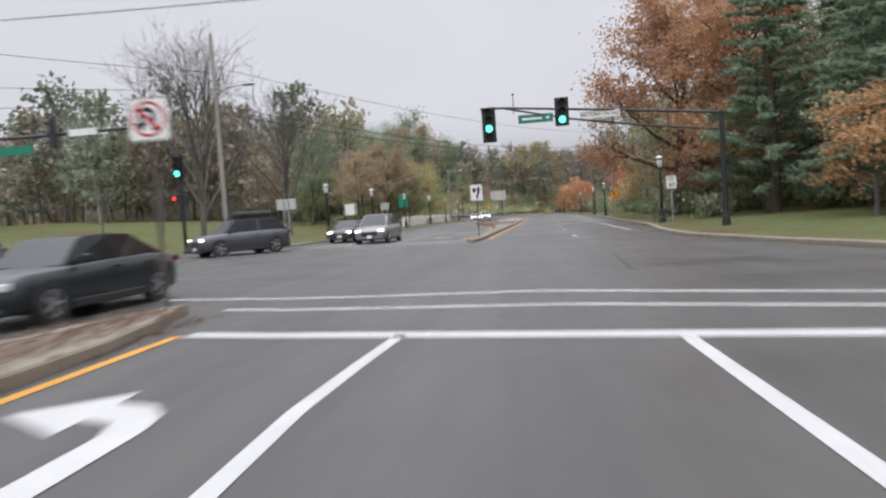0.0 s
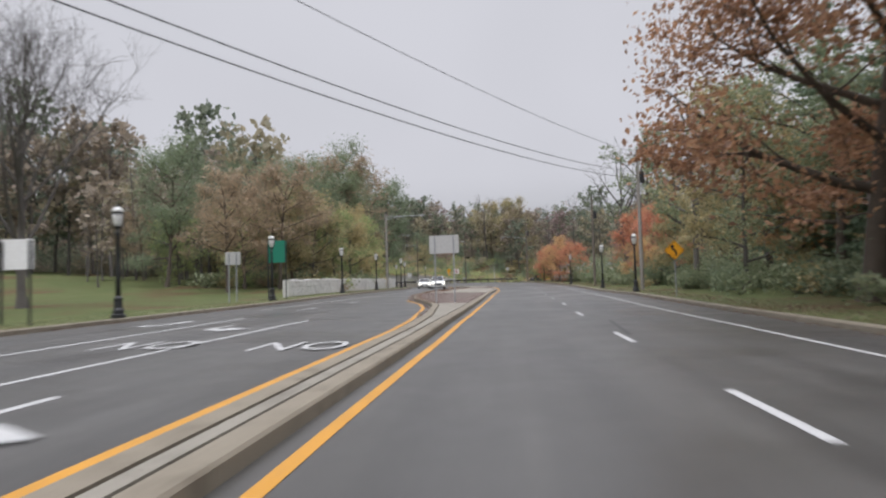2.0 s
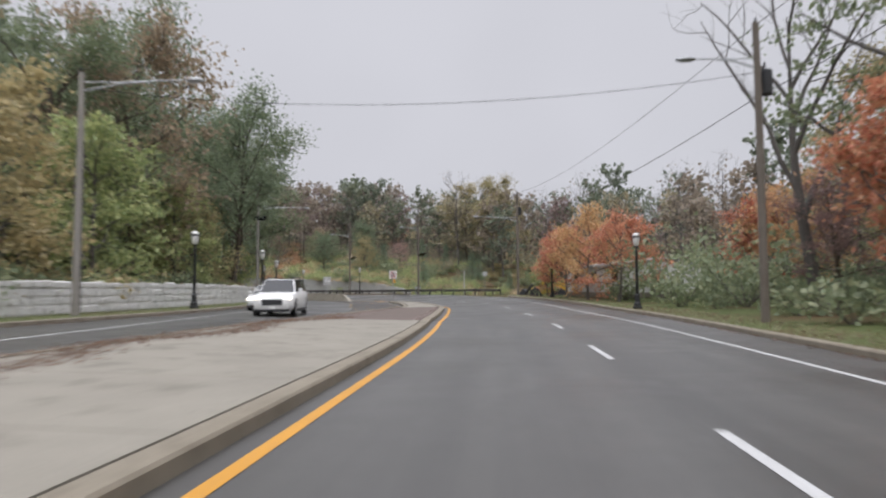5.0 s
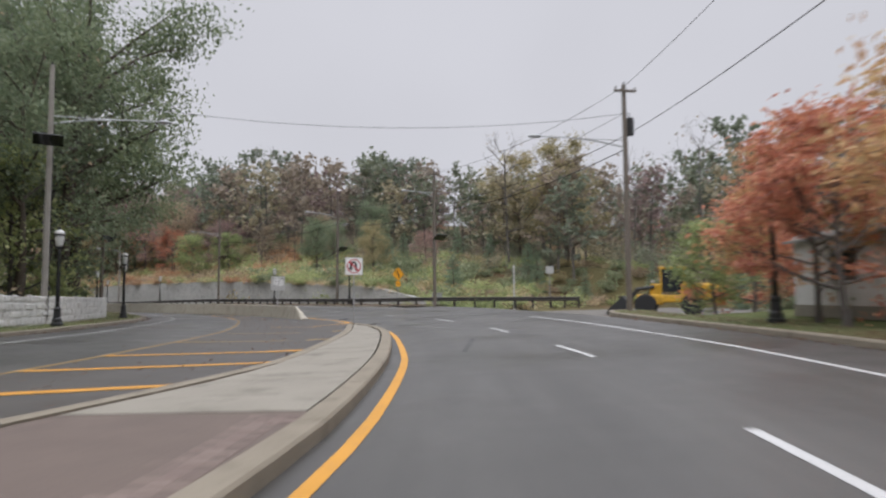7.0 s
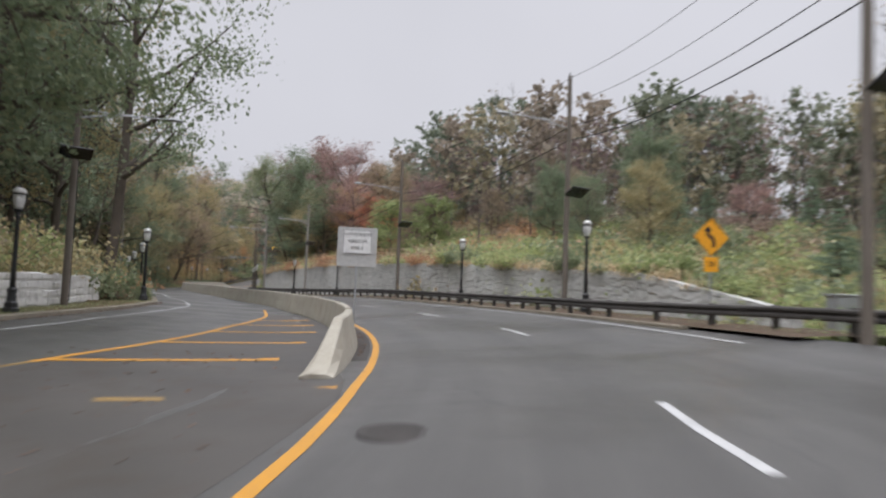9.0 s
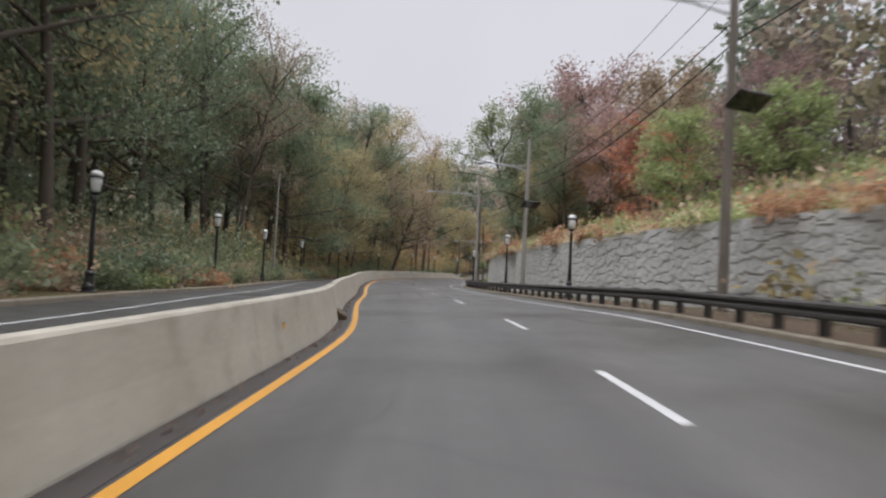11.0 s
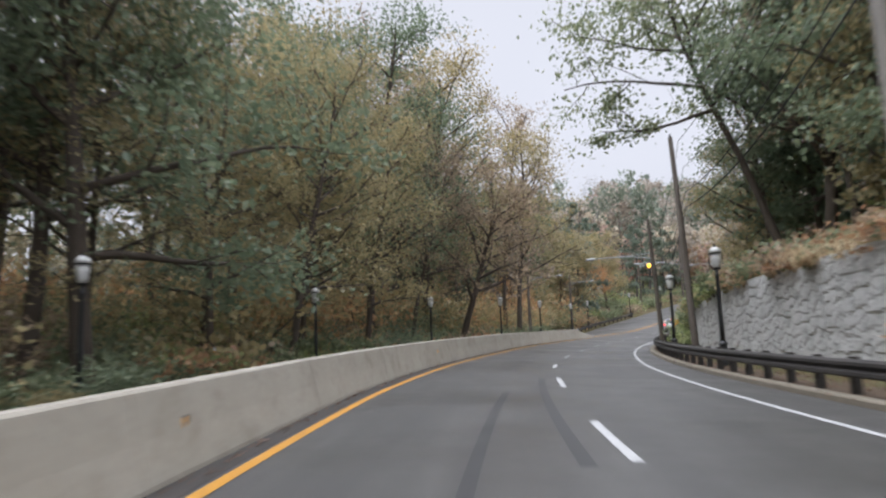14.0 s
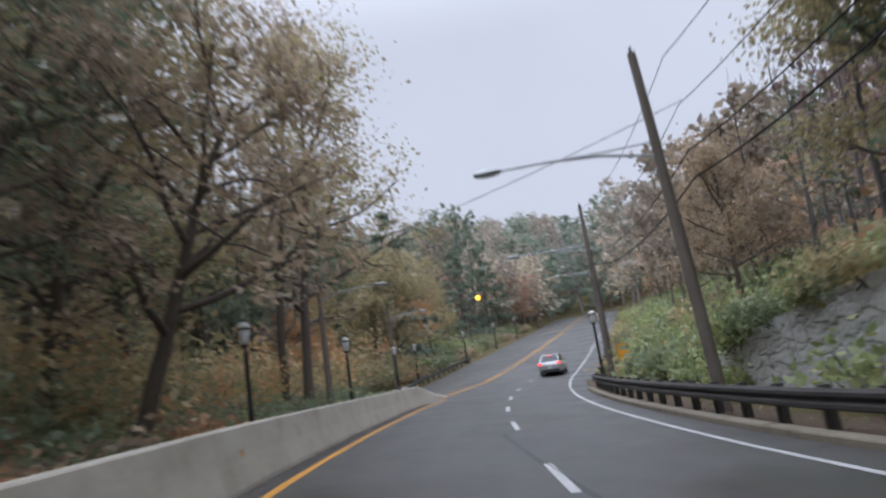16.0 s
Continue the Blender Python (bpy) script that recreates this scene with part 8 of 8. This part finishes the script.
scatter_mass("undergrowth", 313, 220, (44, 160), (11, 34), {"bush": 5, "bush_tall": 1, "bush_yellow": 0.7}, (0.7, 1.3), 1.2, 3.6)
scatter_mass("undergrowth", 314, 220, (99, 214), (-32, -17.8), {"bush": 3, "bush_brown": 2, "bush_yellow": 1.5, "bush_lime": 1.2}, (0.8, 1.6), 1.1, 3.0)
scatter_mass("undergrowth", 315, 460, (205, 312), (10.2, 22), {"bush_straw": 6, "bush_rust": 1.5, "bush_brown": 1.0, "bush_lime": 1}, (0.9, 1.6), 0.8, 3.4)
scatter_mass("undergrowth", 316, 200, (296, 420), (8, 22), {"bush_lime": 4, "bush": 3, "bush_yellow": 2}, (0.9, 1.7), 1.0, 1.4)
scatter_mass("undergrowth", 317, 160, (330, 440), (-30, -13.5), {"bush": 3, "bush_brown": 2, "bush_lime": 1.5}, (0.9, 1.8), 1.2, 2.0)
def wall_cover():
    """Dry grass and creepers that hang over the top of the retaining wall."""
    rng = np.random.default_rng(77)
    for k in range(330):
        s = rng.uniform(190, 308)
        single = k % 5 == 0
        p = at_road(s, at(WALL_OFF, s) + rng.uniform(0.0, 1.9))
        if s < 215:
            key = rng.choice(["lime", "straw", "green", "straw"])
        elif s < 262:
            key = rng.choice(["straw", "straw", "rust", "lime", "brown"])
        elif s < 285:
            key = rng.choice(["straw", "rust", "brown", "green"])
        else:
            key = rng.choice(["lime", "green", "lime", "yellow"])
        z = road_z(s, at(WALL_OFF, s)) + at(WALL_TOP, s)
        if single:
            plant(SHRUBS, str(key), p.x, p.y, rng.uniform(0.7, 1.25), rng.uniform(0, 360), 0.15, rng.uniform(0.7, 1.1), z)
        else:
            mass("undergrowth", "bush" if key == "green" else "bush_" + str(key), p.x, p.y, z - 0.25, rng.uniform(0.6, 1.05), rng.uniform(0, 6.28), rng.uniform(0.7, 1.1))


wall_cover()
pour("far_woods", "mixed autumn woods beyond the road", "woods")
pour("distant_woods", "autumn woods on the rising ground, coloured pale to look misty", "woods")
pour("undergrowth", "tangled bushes and dry grass under the trees", "undergrowth")

# nearer woods, tree by tree
scatter(101, 6, (84, 112), (-70, -40), {"wood_brown": 3, "bare_thin": 4}, (0.5, 0.65), 5.0)
scatter(102, 16, (94, 140), (-38, -22), {"wood_brown": 3, "wood_yellow": 2, "wood_green": 2, "lime": 2, "bare_thin": 1.5}, (0.75, 1.0), 4.0)
scatter(103, 22, (138, 215), (-44, -18), {"wood_green": 4, "wood_brown": 2, "wood_yellow": 2, "lime": 1.5, "oak_green": 1}, (1.0, 1.35), 4.0)
scatter(104, 30, (212, 282), (-36, -12.5), {"tall_green": 5, "tall_brown": 2.2, "wood_green": 1.5, "tall_yellow": 0.9}, (1.25, 1.6), 3.8, bias=1.5, clear=2.4)
scatter(105, 23, (280, 345), (-36, -8.5), {"tall_yellow": 2.5, "tall_green": 2.5, "tall_brown": 4, "bare_thin": 1.0}, (1.2, 1.55), 3.6, bias=1.5, clear=2.2)
scatter(106, 12, (15, 80), (19, 36), {"pine": 3, "oak_green": 2, "wood_yellow": 2}, (0.9, 1.15), 5.0)
scatter(107, 16, (78, 135), (17.5, 36), {"sparse": 2, "wood_green": 2, "wood_yellow": 2, "maple_orange": 1.5, "bare_thin": 1}, (0.8, 1.05), 5.0)
scatter(109, 12, (206, 240), (17, 34), {"wood_brown": 3, "maroon": 3, "wood_green": 2, "bare_thin": 2, "wood_yellow": 2, "maple_orange": 0.8}, (0.42, 0.62), 4.5)
scatter(113, 12, (245, 292), (15, 32), {"wood_brown": 3, "maroon": 3, "wood_green": 2, "bare_thin": 2, "wood_yellow": 1.5, "pine": 1.5}, (0.65, 0.88), 4.5)
scatter(110, 12, (176, 215), (20, 44), {"spruce": 6}, (0.7, 1.2), 3.0)
scatter(111, 10, (306, 350), (13, 30), {"wood_brown": 3, "bare_thin": 4, "maple_orange": 0.8}, (0.6, 0.85), 5.0)
scatter(112, 12, (336, 385), (-34, -16), {"wood_green": 2, "pine": 3, "maple_red": 0.5, "maple_orange": 1.4, "wood_yellow": 1.0}, (1.0, 1.3), 5.0)

# shrubs that can be told apart
scatter(201, 130, (212, 330), (-13.0, -6.4), {"green": 4, "brown": 1.6, "rust": 1.4, "yellow": 1.6, "deep": 1, "lime": 1.4}, (0.7, 1.15), 0.8, 0.75, SHRUBS)
scatter(203, 30, (181, 216), (10.2, 14), {"lime": 3, "green": 3, "yellow": 1}, (0.9, 1.4), 1.1, 2.0, SHRUBS)
scatter(204, 20, (96, 212), (-19.5, -17.9), {"green": 2, "lime": 2, "brown": 1, "yellow": 1}, (0.8, 1.3), 1.4, 2.0, SHRUBS)
scatter(205, 18, (48, 160), (12.5, 17), {"deep": 3, "green": 3}, (0.8, 1.4), 1.8, 4.0, SHRUBS)
scatter(206, 30, (304, 335), (7.6, 11), {"lime": 3, "green": 3, "yellow": 1.5}, (0.9, 1.4), 1.0, 1.2, SHRUBS)


# ---- grass and fallen leaves ----
def blades():
    """Short grass tufts on the verges."""
    rng = np.random.default_rng(5)
    c = []
    for lo, hi, o0, o1, n in ((40, 162, 0.35, 2.4, 9000), (184, 322, 0.5, 2.6, 2500)):
        for _ in range(n):
            s = rng.uniform(lo, hi)
            c.append(at_road(s, (at(KERB_R, s) if lo < 100 else at(RAIL, s)) + rng.uniform(o0, o1), 0.15))
    for _ in range(9000):
        s = rng.uniform(38, 215)
        c.append(at_road(s, at(KERB_L, s) - rng.uniform(0.35, 2.3), 0.15))
    mat_grass = leaf_material("grass_blades", [(0.06, 0.085, 0.03), (0.11, 0.125, 0.045), (0.18, 0.16, 0.08)])
    me = leaves_mesh("grass", np.array([tuple(p) for p in c]), 0.13, rng, mat_grass, 0.22, 0.0, np.array([0, 0, 1.6]))
    tagged(link_mesh("grass", me), "short tufts of damp verge grass", "grass", kind="stuff")


def litter():
    """Fallen leaves along kerbs, on the islands and on the verges."""
    rng = np.random.default_rng(6)
    c = []

    def drop(n, s0, s1, off, dz, sd):
        for _ in range(n):
            s = rng.uniform(s0, s1)
            c.append(at_road(s, off(s) + rng.normal(0, sd), dz + abs(rng.normal(0, 0.012))))

    drop(2600, -4, 10, lambda s: -5.9, 0.17, 0.42)
    drop(700, -4, 10.2, lambda s: -5.1, 0.01, 0.15)
    drop(1500, 70, 124, lambda s: at(MED_L, s) + 0.25, 0.175, 0.2)
    drop(3000, 97, 120, lambda s: at(MED_L, s) + 0.9 + 0.5 * math.sin(s * 0.7), 0.175, 0.35)
    drop(500, 60, 94, lambda s: at(MED_L, s) - 0.15, 0.01, 0.12)
    drop(900, 184, 320, lambda s: at(BARRIER, s) + 0.42, 0.01, 0.06)
    drop(1200, 40, 160, lambda s: at(KERB_R, s) - 0.12, 0.01, 0.08)
    drop(3600, 40, 160, lambda s: at(KERB_R, s) + 1.6, 0.16, 0.7)
    drop(1600, 38, 215, lambda s: at(KERB_L, s) + 0.15, 0.01, 0.1)
    drop(2500, 184, 320, lambda s: at(RAIL, s) + 1.0, 0.12, 0.7)
    drop(450, 140, 184, lambda s: -5.4, 0.01, 1.5)
    dead = leaf_material("fallen_leaf_brown", [(0.045, 0.026, 0.017), (0.085, 0.045, 0.024), (0.125, 0.066, 0.03)])
    me = leaves_mesh("fallen_leaves", np.array([tuple(p) for p in c]), 0.085, rng, dead, 0.7, 1.6)
    tagged(link_mesh("fallen_leaves", me), "fallen rust-brown autumn leaves", "fallen leaves", kind="stuff")


blades()
litter()


# ---- brick paving of the median ----
pavers(70.1, 93.9, 74)
pavers(118.1, 138.8, 0)
